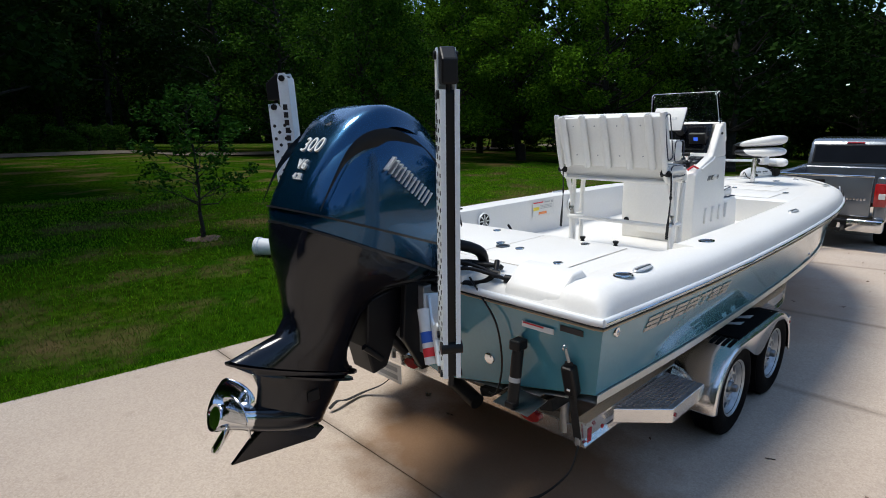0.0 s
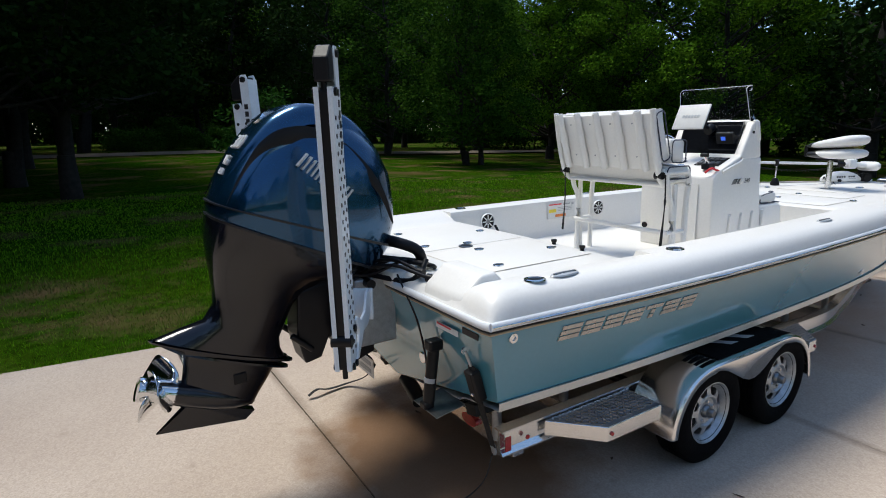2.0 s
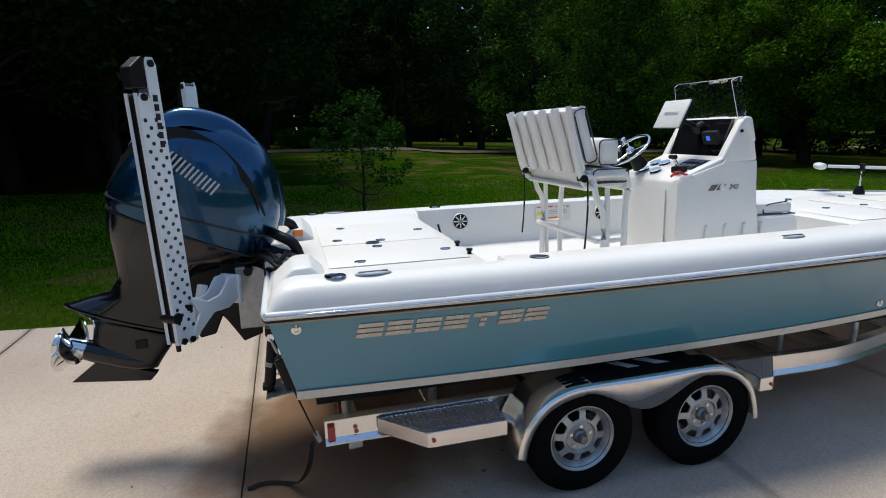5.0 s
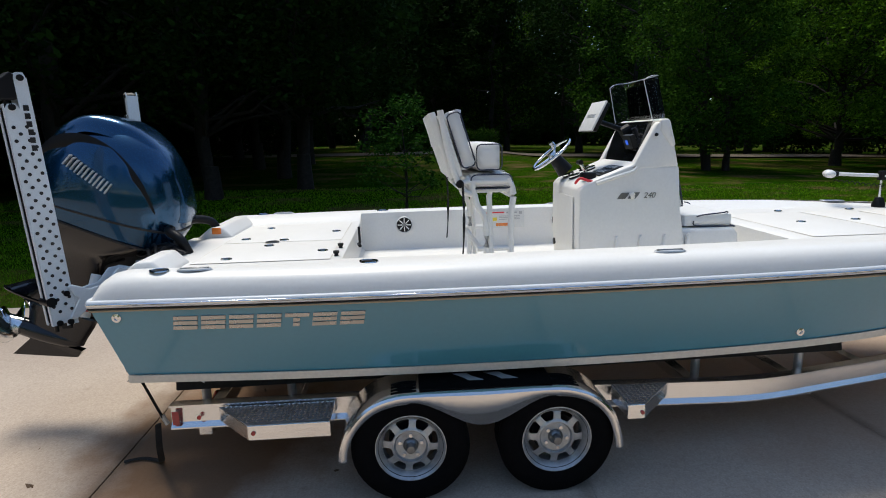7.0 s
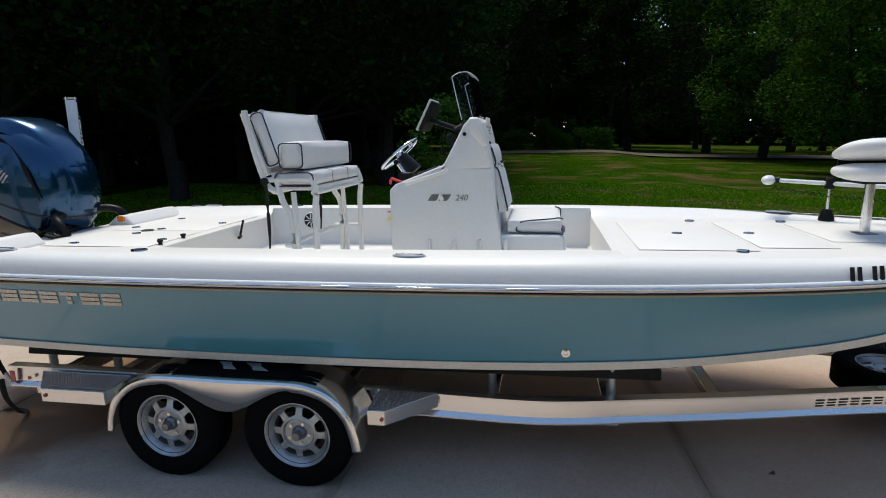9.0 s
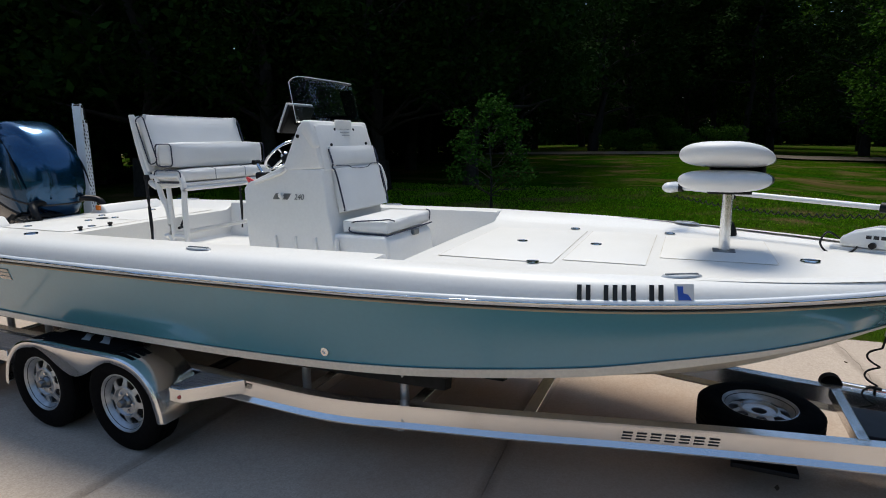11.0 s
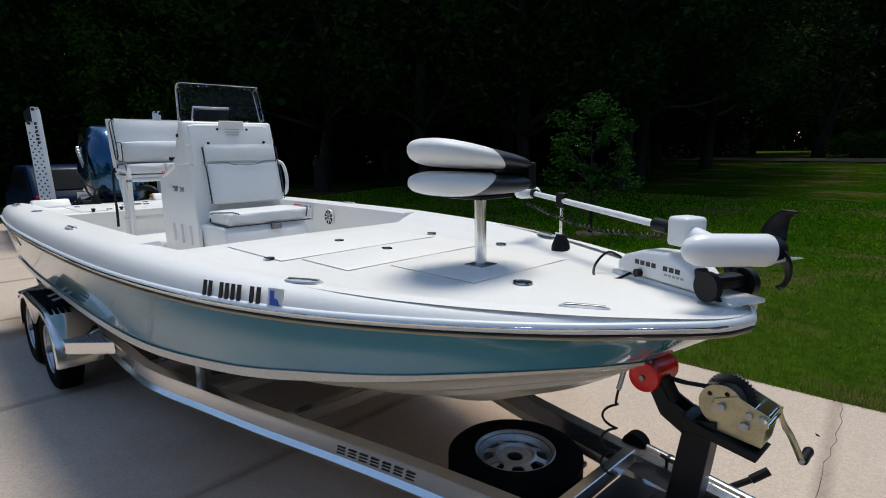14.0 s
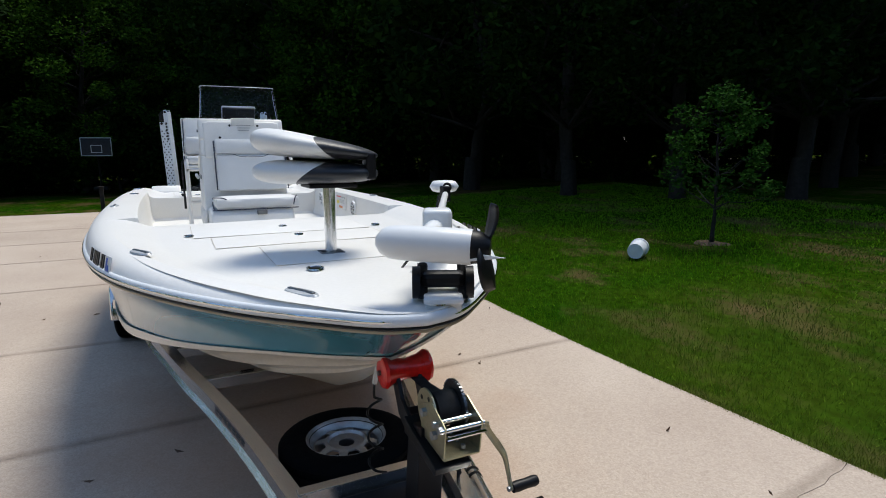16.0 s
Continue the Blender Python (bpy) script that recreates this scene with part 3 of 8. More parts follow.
# cream bottom: a strip over the chine, then the running surface
rows = []
for c, k in zip(chine, keel):
    cc = Vector((c.x, c.y, c.z))
    out = Vector((0.0, 0.012, 0)) if c.y > 0.05 else Vector((0.01, 0, 0))
    lip = 0.045 if c.x < 4 else 0.045 * max(0.3, (5.3 - c.x) / 1.3)
    row = [cc + out * 0.3, cc + out, cc + out + Vector((0, -0.004, -lip)), cc + Vector((0, -0.05 * min(1, c.y / 0.3), -lip - 0.004))]
    base = row[-1].copy()
    for s in (0.25, 0.27, 0.5, 0.52, 0.75, 1.0):
        p = base.lerp(k, s)
        if s in (0.27, 0.52):
            p.z -= 0.02 * min(1, c.y / 0.4)
        row.append(p)
    rows.append(row)
b = loft(rows, False, False)
part("hull_bottom", mirror_y(b), "gel_cream", boat, "cream gelcoat hull bottom", smooth=40)

# deck moulding: gunwale, decks and cockpit in one liner
AFT_Z, SOLE_Z, FWD_Z = 1.302, 1.02, 1.302
X_AFT, X_FWD = -0.40, 2.62


def cap_top(x):
    return interp([(-1.7, 1.366), (2.5, 1.370), (3.7, 1.352), (4.2, 1.338), (4.6, 1.328), (5.3, 1.318), (5.8, 1.312)], x)


def rail_at(x):
    return interp([(p.x, p.y) for p in rail], x), interp([(p.x, p.z) for p in rail], x)


def section(x, zin, rise=1.0, xs=None):
    y, z = rail_at(x)
    w = min(1.0, y / 0.55)
    zt = z + (cap_top(x) - z) * rise
    zi = z + (zin - z) * rise
    h = zt - z
    inner = 0.31 if x < 3 else interp([(3, 0.31), (4.5, 0.19), (5.7, 0.12)], x)
    px = x if xs is None else xs
    flush = zin > 1.2 and rise > 0
    prof = [(0, 0), (0.0, 0.18 * h), (0.012, 0.45 * h), (0.03, 0.7 * h), (0.06, 0.88 * h), (0.10, 0.97 * h), (0.14, h), (inner - (0.12 if flush else 0), h - (0.003 if flush else 0)), (inner + 0.015 - (0.07 if flush else 0), h - (0.014 if flush else 0.006))]
    out = [Vector((px, max(0.0, y - a * w), z + e)) for a, e in prof]
    yi = max(0.0, y - (inner + 0.03) * w)
    k1, k2 = (0.42, 0.08) if flush else (0.75, 0.2)
    out.append(Vector((px, yi, zi + (zt - zi) * k1)))
    out.append(Vector((px, yi * (0.95 if flush else 0.99), zi + (zt - zi) * k2)))
    out.append(Vector((px, yi * (0.90 if flush else 0.965), zi)))
    for s in (0.75, 0.5, 0.25, 0):
        out.append(Vector((px, yi * 0.88 * s, zi + 0.004 * (1 - s) * rise)))
    return out


sec = []
for xx, ri in ((-1.665, 0.0), (-1.655, 0.25), (-1.64, 0.5), (-1.615, 0.74), (-1.57, 0.92), (-1.51, 1.0)):
    sec.append(section(max(xx, -1.66), AFT_Z, ri, xx))
for xx in np.linspace(-1.4, X_AFT - 0.02, 6):
    sec.append(section(xx, AFT_Z))
sec.append(section(X_AFT, AFT_Z - 0.01))
sec.append(section(X_AFT + 0.004, SOLE_Z + 0.03))
sec.append(section(X_AFT + 0.03, SOLE_Z))
for xx in np.linspace(0, X_FWD - 0.1, 8):
    sec.append(section(xx, SOLE_Z))
sec.append(section(X_FWD - 0.03, SOLE_Z))
sec.append(section(X_FWD - 0.004, SOLE_Z + 0.03))
sec.append(section(X_FWD, FWD_Z - 0.01))
sec.append(section(X_FWD + 0.02, FWD_Z))
for p in rail[::2]:
    if p.x > X_FWD + 0.05:
        sec.append(section(p.x, FWD_Z))
b = loft(sec, False, False)
part("deck", mirror_y(b), "gel_white", boat, "glossy white gelcoat deck and gunwales", smooth=35)

# rub rail: vinyl strip with a steel bead and a tan pinstripe below
loop = [Vector((p.x, -p.y, p.z)) for p in rail] + [Vector(p) for p in rail[::-1][1:]]
stern = [Vector((-1.672, 1.20, 1.209)), Vector((-1.675, 0.6, 1.209)), Vector((-1.675, -0.6, 1.209)), Vector((-1.672, -1.20, 1.209))]
ring = loop + stern + [loop[0]]
part("rub_rail", sweep([p + Vector((0, 0, 0.012)) for p in ring], 0.016, 8, rz=0.022), "rail_vinyl", boat, "white vinyl rub rail", smooth=60)
part("rub_rail_insert", sweep([p + Vector((0.004 if p.x > 5.3 else 0, (0.013 if p.y > 0 else -0.013) if abs(p.y) > 0.05 else 0, 0.012)) for p in loop], 0.007, 6), "chrome", boat, "thin steel bead", smooth=60)
part("rail_shadow_line", sweep([p + Vector((0, 0, -0.013)) for p in ring], 0.011, 6, rz=0.0045), "black_line", boat, "black joint line", smooth=60)
part("pinstripe", sweep([p + Vector((0, 0, -0.025)) for p in ring], 0.004, 6, rz=0.0055), "tan_line", boat, "tan pinstripe", smooth=60)

# ---- trailer ----
trailer = thing("boat_trailer", "aluminium tandem-axle boat trailer with black wheels", "trailer")


def ibeam(path, h=0.15, w=0.07, t=0.012, bm=None):
    """An I-section rail along a path of its centre line."""
    prof = [(-w / 2, -h / 2), (w / 2, -h / 2), (w / 2, -h / 2 + t * 0.7), (t / 2 + 0.007, -h / 2 + 0.036), (t / 2, h / 2 - t), (w / 2, h / 2 - t), (w / 2, h / 2),
            (-w / 2, h / 2), (-w / 2, h / 2 - t), (-t / 2, h / 2 - t), (-t / 2 - 0.007, -h / 2 + 0.036), (-w / 2, -h / 2 + t * 0.7)]
    path = [Vector(p) for p in path]
    rings = []
    for i, p in enumerate(path):
        d = (path[min(i + 1, len(path) - 1)] - path[max(i - 1, 0)])
        d.z = 0
        d.normalize()
        s = Vector((-d.y, d.x, 0))
        rings.append([p + s * a + Vector((0, 0, e)) for a, e in prof])
    return loft(rings, True, True, bm)


for sy in (-1, 1):
    pts = [(-1.42, 0.995, 0.45), (0.6, 0.995, 0.445), (1.6, 0.995, 0.42), (2.1, 0.985, 0.405), (2.4, 0.945, 0.398), (2.75, 0.86, 0.39), (3.3, 0.725, 0.375), (3.84, 0.578, 0.362), (4.4, 0.455, 0.36), (5.0, 0.35, 0.36), (5.5, 0.265, 0.36), (6.2, 0.13, 0.36), (6.7, 0.04, 0.36)]
    path = smooth_path([(x, sy * y, z) for x, y, z in pts], 5)
    part("frame_rail", ibeam(path), "alu", trailer, "brushed aluminium beam", smooth=30)
part("tongue", box(6.3, 7.9, -0.05, 0.05, 0.29, 0.40, 0.008), "alu", trailer)
part("rear_crossmember", box(-1.29, -1.21, -0.96, 0.96, 0.29, 0.40, 0.006), "alu", trailer)
for x, z in ((-0.75, 0.47), (1.9, 0.44), (2.62, 0.42), (3.3, 0.40)):
    w = 0.98 if x < 2 else (0.90 if x < 3 else 0.69)
    part("crossmember", box(x - 0.04, x + 0.04, -w, w, z - 0.13, z - 0.05, 0.006), "alu", trailer)
for sy in (-1, 1):
    for x, z1 in ((-1.28, 0.70), (-0.75, 0.66), (1.9, 0.66), (2.62, 0.68)):
        part("bunk_bracket", rod((x, sy * 0.80, 0.33), (x, sy * 0.80, z1 - 0.05), 0.028, 14), "galv", trailer, smooth=40)
    part("bunk", xform(box(-1.45, 2.9, -0.05, 0.05, -0.035, 0.035, 0.008), Matrix.Translation((0, sy * 0.78, 0.565)) @ pose(0, 0, 0, sy * 14, -0.4, 0)), "strap", trailer, "black carpeted bunk board")
    part("bunk", xform(box(-1.45, 3.1, -0.045, 0.045, -0.03, 0.03, 0.008), Matrix.Translation((0, sy * 0.32, 0.475)) @ pose(0, 0, 0, sy * 14, 0, 0)), "strap", trailer, "black carpeted bunk board")
part("front_crossmember", box(4.965, 5.02, -0.34, 0.34, 0.37, 0.44, 0.005), "alu", trailer)
part("tongue_box", box(5.03, 5.62, -0.17, 0.20, 0.30, 0.385, 0.01), "black_paint", trailer, "black steel tongue box")
part("front_crossmember", box(5.36, 5.47, -0.28, 0.28, 0.27, 0.34, 0.005), "alu", trailer)


def tyre_mesh(R=0.334, w=0.20, rim=0.192):
    h = w / 2
    prof = [(rim - 0.01, -h * 0.72), (rim + 0.01, -h * 0.86), (rim + 0.06, -h), (R - 0.05, -h * 0.97), (R - 0.018, -h * 0.84), (R - 0.004, -h * 0.7)]
    for g in (-0.42, -0.14, 0.14, 0.42):
        prof += [(R, (g - 0.12) * h * 1.4), (R, (g + 0.06) * h * 1.4), (R - 0.008, (g + 0.07) * h * 1.4), (R - 0.008, (g + 0.12) * h * 1.4)]
    prof += [(R - 0.004, h * 0.7), (R - 0.018, h * 0.84), (R - 0.05, h * 0.97), (rim + 0.06, h), (rim + 0.01, h * 0.86), (rim - 0.01, h * 0.72)]
    q = lathe(prof, 40, closed=True)
    return q


def rim_mesh(rim=0.192, w=0.20):
    """Eight-window steel wheel; the outer face is towards +z."""
    h = w / 2
    q = lathe([(rim - 0.012, -h * 0.72), (rim + 0.006, -h * 0.80), (rim + 0.008, -h * 0.72), (rim - 0.02, -h * 0.5), (rim - 0.03, 0), (rim - 0.02, h * 0.5),
               (rim + 0.008, h * 0.72), (rim + 0.012, h * 0.84), (rim + 0.004, h * 0.86), (rim - 0.006, h * 0.76), (rim - 0.028, h * 0.45), (rim - 0.04, 0.0)], 40, closed=True)
    return q


def disc_mesh():
    """The wheel's dished disc with eight rounded trapezoid windows."""
    q = bmesh.new()
    # radius, height, half angle of the window at that radius
    prof = [(0.166, 0.034, 11), (0.160, 0.040, 10), (0.1585, 0.042, 10.5), (0.154, 0.046, 14.2), (0.146, 0.049, 15), (0.124, 0.055, 13.2), (0.114, 0.057, 11.5), (0.109, 0.059, 8),
            (0.104, 0.063, 8), (0.096, 0.064, 8), (0.086, 0.050, 8), (0.040, 0.046, 8)]
    rings = []
    for r, z, w in prof:
        ring = []
        for k in range(8):
            for d in (-22.5, -18, -w, -w * 0.5, 0, w * 0.5, w, 18):
                t = radians(45 * k + d)
                ring.append(q.verts.new((r * math.cos(t), r * math.sin(t), z)))
        rings.append(ring)
    for j, (r0, r1) in enumerate(zip(rings, rings[1:])):
        for i in range(64):
            if 2 <= j <= 6 and 2 <= i % 8 <= 5:
                continue
            k = (i + 1) % 64
            q.faces.new((r0[i], r0[k], r1[k], r1[i]))
    g = bmesh.ops.extrude_face_region(q, geom=q.faces[:])
    for v in [v for v in g["geom"] if isinstance(v, bmesh.types.BMVert)]:
        v.co.z -= 0.008
    bmesh.ops.delete(q, geom=[v for v in q.verts if not v.link_faces], context="VERTS")
    bmesh.ops.recalc_face_normals(q, faces=q.faces)
    return q


def hub_mesh():
    q = lathe([(0.044, -0.06), (0.044, 0.05), (0.040, 0.062), (0.030, 0.07), (0.028, 0.095), (0.022, 0.105), (0.0, 0.107)], 20)
    return q


def wheel(name, parent, m, hub=True):
    w = new(name)
    w.empty_display_size = 0.1
    if parent is None:
        w.matrix_world = m
    else:
        w.parent = parent
        w.matrix_local = m
    part("tyre", tyre_mesh(), "rubber", w, "black ribbed rubber tyre", smooth=40)
    part("rim", rim_mesh(), "galv", w, "galvanised steel rim", smooth=40)
    part("wheel_disc", disc_mesh(), "galv", w, smooth=40)
    if hub:
        part("brake_drum", rod((0, 0, -0.09), (0, 0, -0.005), 0.125, 28), "black_paint", w, "black brake drum", smooth=40)
        part("hub", hub_mesh(), "steel_dark", w, "greasy steel hub", smooth=40)
        for k in range(5):
            a = 2 * math.pi * k / 5
            c = Vector((0.064 * math.cos(a), 0.064 * math.sin(a), 0.03))
            part("lug_nut", rod(c, c + Vector((0, 0, 0.032)), 0.011, 6), "chrome", w)
    return w


for sy in (-1, 1):
    for x in (-0.008, 0.822):
        wheel("wheel", trailer, Matrix.Translation((x, sy * 1.24, 0.332)) @ Matrix.Rotation(radians(90 if sy < 0 else -90), 4, "X") @ Matrix.Rotation(0.3 + x, 4, "Z"))
for x in (0.0, 0.84):
    part("axle", rod((x, -1.12, 0.285), (x, 1.12, 0.285), 0.035, 12), "black_paint", trailer, "black axle tube")
for sy in (-1, 1):
    part("leaf_spring", sweep(smooth_path([(-0.4, sy * 0.985, 0.36), (0, sy * 0.985, 0.28), (0.42, sy * 0.985, 0.34), (0.84, sy * 0.985, 0.28), (1.25, sy * 0.985, 0.36)], 6), 0.03, 8, rz=0.02), "black_paint", trailer, "black leaf spring")
# fenders
FEND = smooth_path([(-0.415, 0, 0.28), (-0.40, 0, 0.37), (-0.35, 0, 0.485), (-0.25, 0, 0.59), (-0.12, 0, 0.645), (0.04, 0, 0.66), (0.42, 0, 0.66), (0.76, 0, 0.66), (0.92, 0, 0.645), (1.05, 0, 0.59), (1.15, 0, 0.485), (1.195, 0, 0.36), (1.21, 0, 0.265)], 6)


def skirt(p):
    """Lower edge of the fender's side band under the outline point p."""
    if 0.0 <= p.x <= 0.80:
        d = min(1.0, abs(p.x - 0.40) / 0.40)
        return Vector((p.x, 0, 0.462 + 0.155 * (3 * d * d - 2 * d ** 3)))
    c = Vector((0.0 if p.x < 0.4 else 0.80, 0, 0.28))
    d = p - c
    return c + d * (1 - 0.05 / d.length)


for sy in (-1, 1):
    yo, yi = sy * 1.345, sy * 1.03
    rings = []
    for p in FEND:
        k = skirt(p)
        o = (p - Vector((0.4, 0, 0.3))).normalized()
        rings.append([(p.x, yi, p.z), (p.x, yo - sy * 0.03, p.z), (p.x - o.x * 0.006, yo - sy * 0.009, p.z - o.z * 0.006), (p.x - o.x * 0.02, yo, p.z - o.z * 0.02), (k.x, yo, k.z)])
    q = loft(rings, False, False)
    f = part("fender", q, "alu", trailer, "polished aluminium tandem fender", smooth=25)
    so = f.modifiers.new("thick", "SOLIDIFY")
    so.thickness, so.offset = 0.005, 0
    part("fender_pad", box(0.05, 0.80, min(yi + sy * 0.01, yo - sy * 0.035), max(yi + sy * 0.01, yo - sy * 0.035), 0.666, 0.672, 0.002), "rubber", trailer, "black grip decal")
    for k, (x0, w) in enumerate(((0.25, 0.17), (0.43, 0.19))):
        poly = [(x0, 0.09), (x0 + w * 0.5, 0.09), (x0 + w * 0.62, 0.13), (x0 + w, 0.19), (x0 + w * 0.5, 0.19), (x0 + w * 0.36, 0.15)]
        part("decal_shape", prism([(x, sy * (1.03 + y)) for x, y in poly], 0.6725, 0.674, plane="xy"), "letter_grey", trailer, "pale grey emblem shape")
    # steps of tread plate
    for poly in ([(-1.13, 1.035), (-0.90, 1.285), (-0.45, 1.285), (-0.45, 1.035)], [(1.24, 1.035), (1.24, 1.30), (1.34, 1.30), (1.60, 1.035)]):
        pp = [(x, sy * y) for x, y in poly]
        part("step", prism(pp, 0.415, 0.505, 0.004, plane="xy"), "alu", trailer, "aluminium step box")
        q = bmesh.new()
        x0, x1 = min(p[0] for p in poly), max(p[0] for p in poly)
        i = 0
        xx = x0 + 0.02
        while xx < x1 - 0.01:
            j = 0
            yy = 1.05
            while yy < 1.275:
                lim = interp([(-1.13, 1.035), (-0.90, 1.285), (-0.45, 1.285)], xx) if x0 < 0 else interp([(1.24, 1.3), (1.34, 1.3), (1.60, 1.035)], xx)
                if yy < lim - 0.015:
                    lz = box(-0.0105, 0.0105, -0.005, 0.005, 0, 0.004)
                    xform(lz, Matrix.Translation((xx, sy * yy, 0.505)) @ Matrix.Rotation(radians(45 if (i + j) % 2 else -45), 4, "Z"))
                    join(q, lz)
                yy += 0.028
                j += 1
            xx += 0.028
            i += 1
        part("tread_plate", prism([(x, sy * y) for x, y in [((x - (x0 + x1) / 2) * 0.985 + (x0 + x1) / 2, 1.16 + (y - 1.16) * 0.97) for x, y in poly]], 0.5052, 0.5065, plane="xy"), "tread_grey", trailer, "grey tread plate")
        tagged(part("tread", q, "alu", trailer, "raised diamond tread"), kind="stuff")
    part("marker_lamp", rod((-0.87, sy * 1.283, 0.46), (-0.87, sy * 1.292, 0.46), 0.012, 12), "red_lens", trailer)
    part("marker_lamp", rod((1.326, sy * 1.298, 0.455), (1.326, sy * 1.307, 0.455), 0.012, 12), "red_lens", trailer)
    part("reflector", box(-1.405, -1.365, min(sy * 1.03, sy * 1.036), max(sy * 1.03, sy * 1.036), 0.405, 0.49, 0.002), "red_lens", trailer, "red side reflector")
    part("marker_lamp", rod((-1.25, sy * 1.03, 0.445), (-1.25, sy * 1.037, 0.445), 0.013, 12), "red_lens", trailer)
    lamp = xform(rod((0, 0, -0.01), (0, 0, 0.01), 0.05, 20), Matrix.Translation((-1.30, sy * 0.565, 0.355)) @ Matrix.Rotation(radians(90), 4, "Y") @ Matrix.Diagonal((0.75, 1.5, 1.4, 1)))
    part("tail_lamp", lamp, "red_lens", trailer, "oval red tail lamp", smooth=40)
    # lettering along the rail, drawn as plain blocks
    for k in range(7):
        x = 3.84 + 0.505 * (k + 0.5) / 7
        y = interp([(p.x, p.y) for p in path], x)
        for z0, z1 in ((-0.022, -0.013), (-0.004, 0.004), (0.013, 0.022)):
            blk = prism([(-0.027 + 0.2 * z0, z0), (0.025 + 0.2 * z0, z0), (0.025 + 0.2 * z1, z1), (-0.027 + 0.2 * z1, z1)], -0.001, 0.001)
            xform(blk, Matrix.Translation((x, sy * (y + 0.0128), 0.360)) @ Matrix.Rotation(-sy * math.atan(0.245), 4, "Z"))
            part("letter_block", blk, "black_line", trailer, "black maker's mark block")
part("plate_bracket", box(-1.425, -1.418, 0.55, 0.85, 0.22, 0.37, 0.004), "label_white", trailer, "white licence plate")
for r in range(2):
    part("plate_bar", box(-1.428, -1.4255, 0.59, 0.81, 0.31 - 0.06 * r, 0.345 - 0.06 * r), "label_grey", trailer)
part("guide_roller", rod((-1.50, -0.30, 0.42), (-1.46, -0.05, 0.47), 0.05, 14), "black_plastic", trailer, "black stern roller", smooth=40)

# spare wheel lying on the tongue
spare = wheel("spare_wheel", None, Matrix.Translation((4.56, -0.01, 0.32)), hub=False)
tagged(spare, "black spare tyre on galvanised rim lying on the trailer tongue", "spare wheel")
# carrier plate widened and blackened to stand for shade inside the spare
part("spare_mount", box(4.40, 4.72, -0.41, 0.41, 0.195, 0.222, 0.004), "black_paint", trailer, "spare carrier plate, black to darken the wheel's windows")

# bow stand, roller and winch, a little to port of the keel line
WY = 0.063
stand = thing("winch_stand", "black steel bow stand with red roller", "winch stand", at=(0, WY, 0))
part("post", prism([(5.275, 0.28), (5.40, 0.28), (5.475, 0.84), (5.365, 0.84)], -0.05, 0.05, 0.006), "black_paint", stand)
for y in (-0.045, 0.045):
    part("arm", prism([(5.195, 0.965), (5.215, 1.0), (5.245, 0.99), (5.30, 0.90), (5.37, 0.865), (5.36, 0.78), (5.27, 0.83)], y - 0.008, y + 0.008, 0.004), "black_paint", stand)
part("arm_web", prism([(5.29, 0.86), (5.36, 0.845), (5.48, 0.865), (5.48, 0.80), (5.36, 0.79)], -0.05, 0.05, 0.004), "black_paint", stand)
part("winch_plate", prism([(5.36, 0.80), (5.36, 0.865), (5.44, 0.84), (5.64, 0.80), (5.625, 0.77), (5.44, 0.80)], -0.066, 0.066, 0.004), "black_paint", stand)
ro = [(0.012, -0.102), (0.045, -0.102), (0.060, -0.096), (0.064, -0.084), (0.05, -0.055), (0.04, 0), (0.05, 0.055), (0.064, 0.084), (0.060, 0.096), (0.045, 0.102), (0.012, 0.102)]
part("bow_roller", xform(lathe(ro, 28), Matrix.Translation((5.213, 0, 0.983)) @ Matrix.Rotation(radians(90), 4, "X")), "red_roller", stand, "red rubber keel roller", smooth=40)
part("roller_bolt", rod((5.213, -0.112, 0.983), (5.213, 0.112, 0.983), 0.011, 6), "steel_dark", stand)
part("post_gusset", box(5.23, 5.46, -0.06, 0.06, 0.40, 0.43, 0.004), "black_paint", stand)

winch = thing("boat_winch", "gold zinc hand winch with black cranked handle", "winch", at=(0, WY + 0.034, 0))
for y in (-0.067, 0.067):
    pl_ = [(5.455, 0.835), (5.445, 0.90), (5.465, 0.955), (5.54, 0.985), (5.65, 0.94), (5.63, 0.818)]
    part("side_plate", prism(pl_, y - 0.0025, y + 0.0025, 0.001), "winch_gold", winch, "gold zinc side plate")
part("winch_base", prism([(5.455, 0.833), (5.457, 0.84), (5.632, 0.822), (5.63, 0.815)], -0.065, 0.065), "winch_gold", winch)
part("drum", rod((5.485, -0.065, 0.93), (5.485, 0.065, 0.93), 0.032, 16), "steel_dark", winch, smooth=40)
part("strap_roll", rod((5.485, -0.04, 0.93), (5.485, 0.04, 0.93), 0.062, 24), "strap", winch, "black webbing wound on the drum", smooth=40)
q = rod((5.485, 0.043, 0.93), (5.485, 0.052, 0.93), 0.088, 40)
for k in range(40):
    a = 2 * math.pi * k / 40
    t = box(-0.004, 0.004, -0.005, 0.005, -0.004, 0.004)
    join(q, xform(t, Matrix.Translation((5.485 + 0.090 * math.cos(a), 0.0475, 0.93 + 0.090 * math.sin(a))) @ Matrix.Rotation(-a, 4, "Y")))
part("drum_flange", rod((5.485, -0.063, 0.93), (5.485, -0.057, 0.93), 0.080, 32), "winch_gold", winch, "gold zinc drum flange", smooth=40)
for a in (1.2, 2.4):
    c = Vector((5.485 + 0.055 * math.cos(a), 0, 0.93 + 0.055 * math.sin(a)))
    part("flange_opening", rod((c.x, -0.0642, c.z), (c.x, -0.063, c.z), 0.009, 12), "black_plastic", winch)
part("gear", q, "steel_dark", winch, "dark toothed gear", smooth=40)
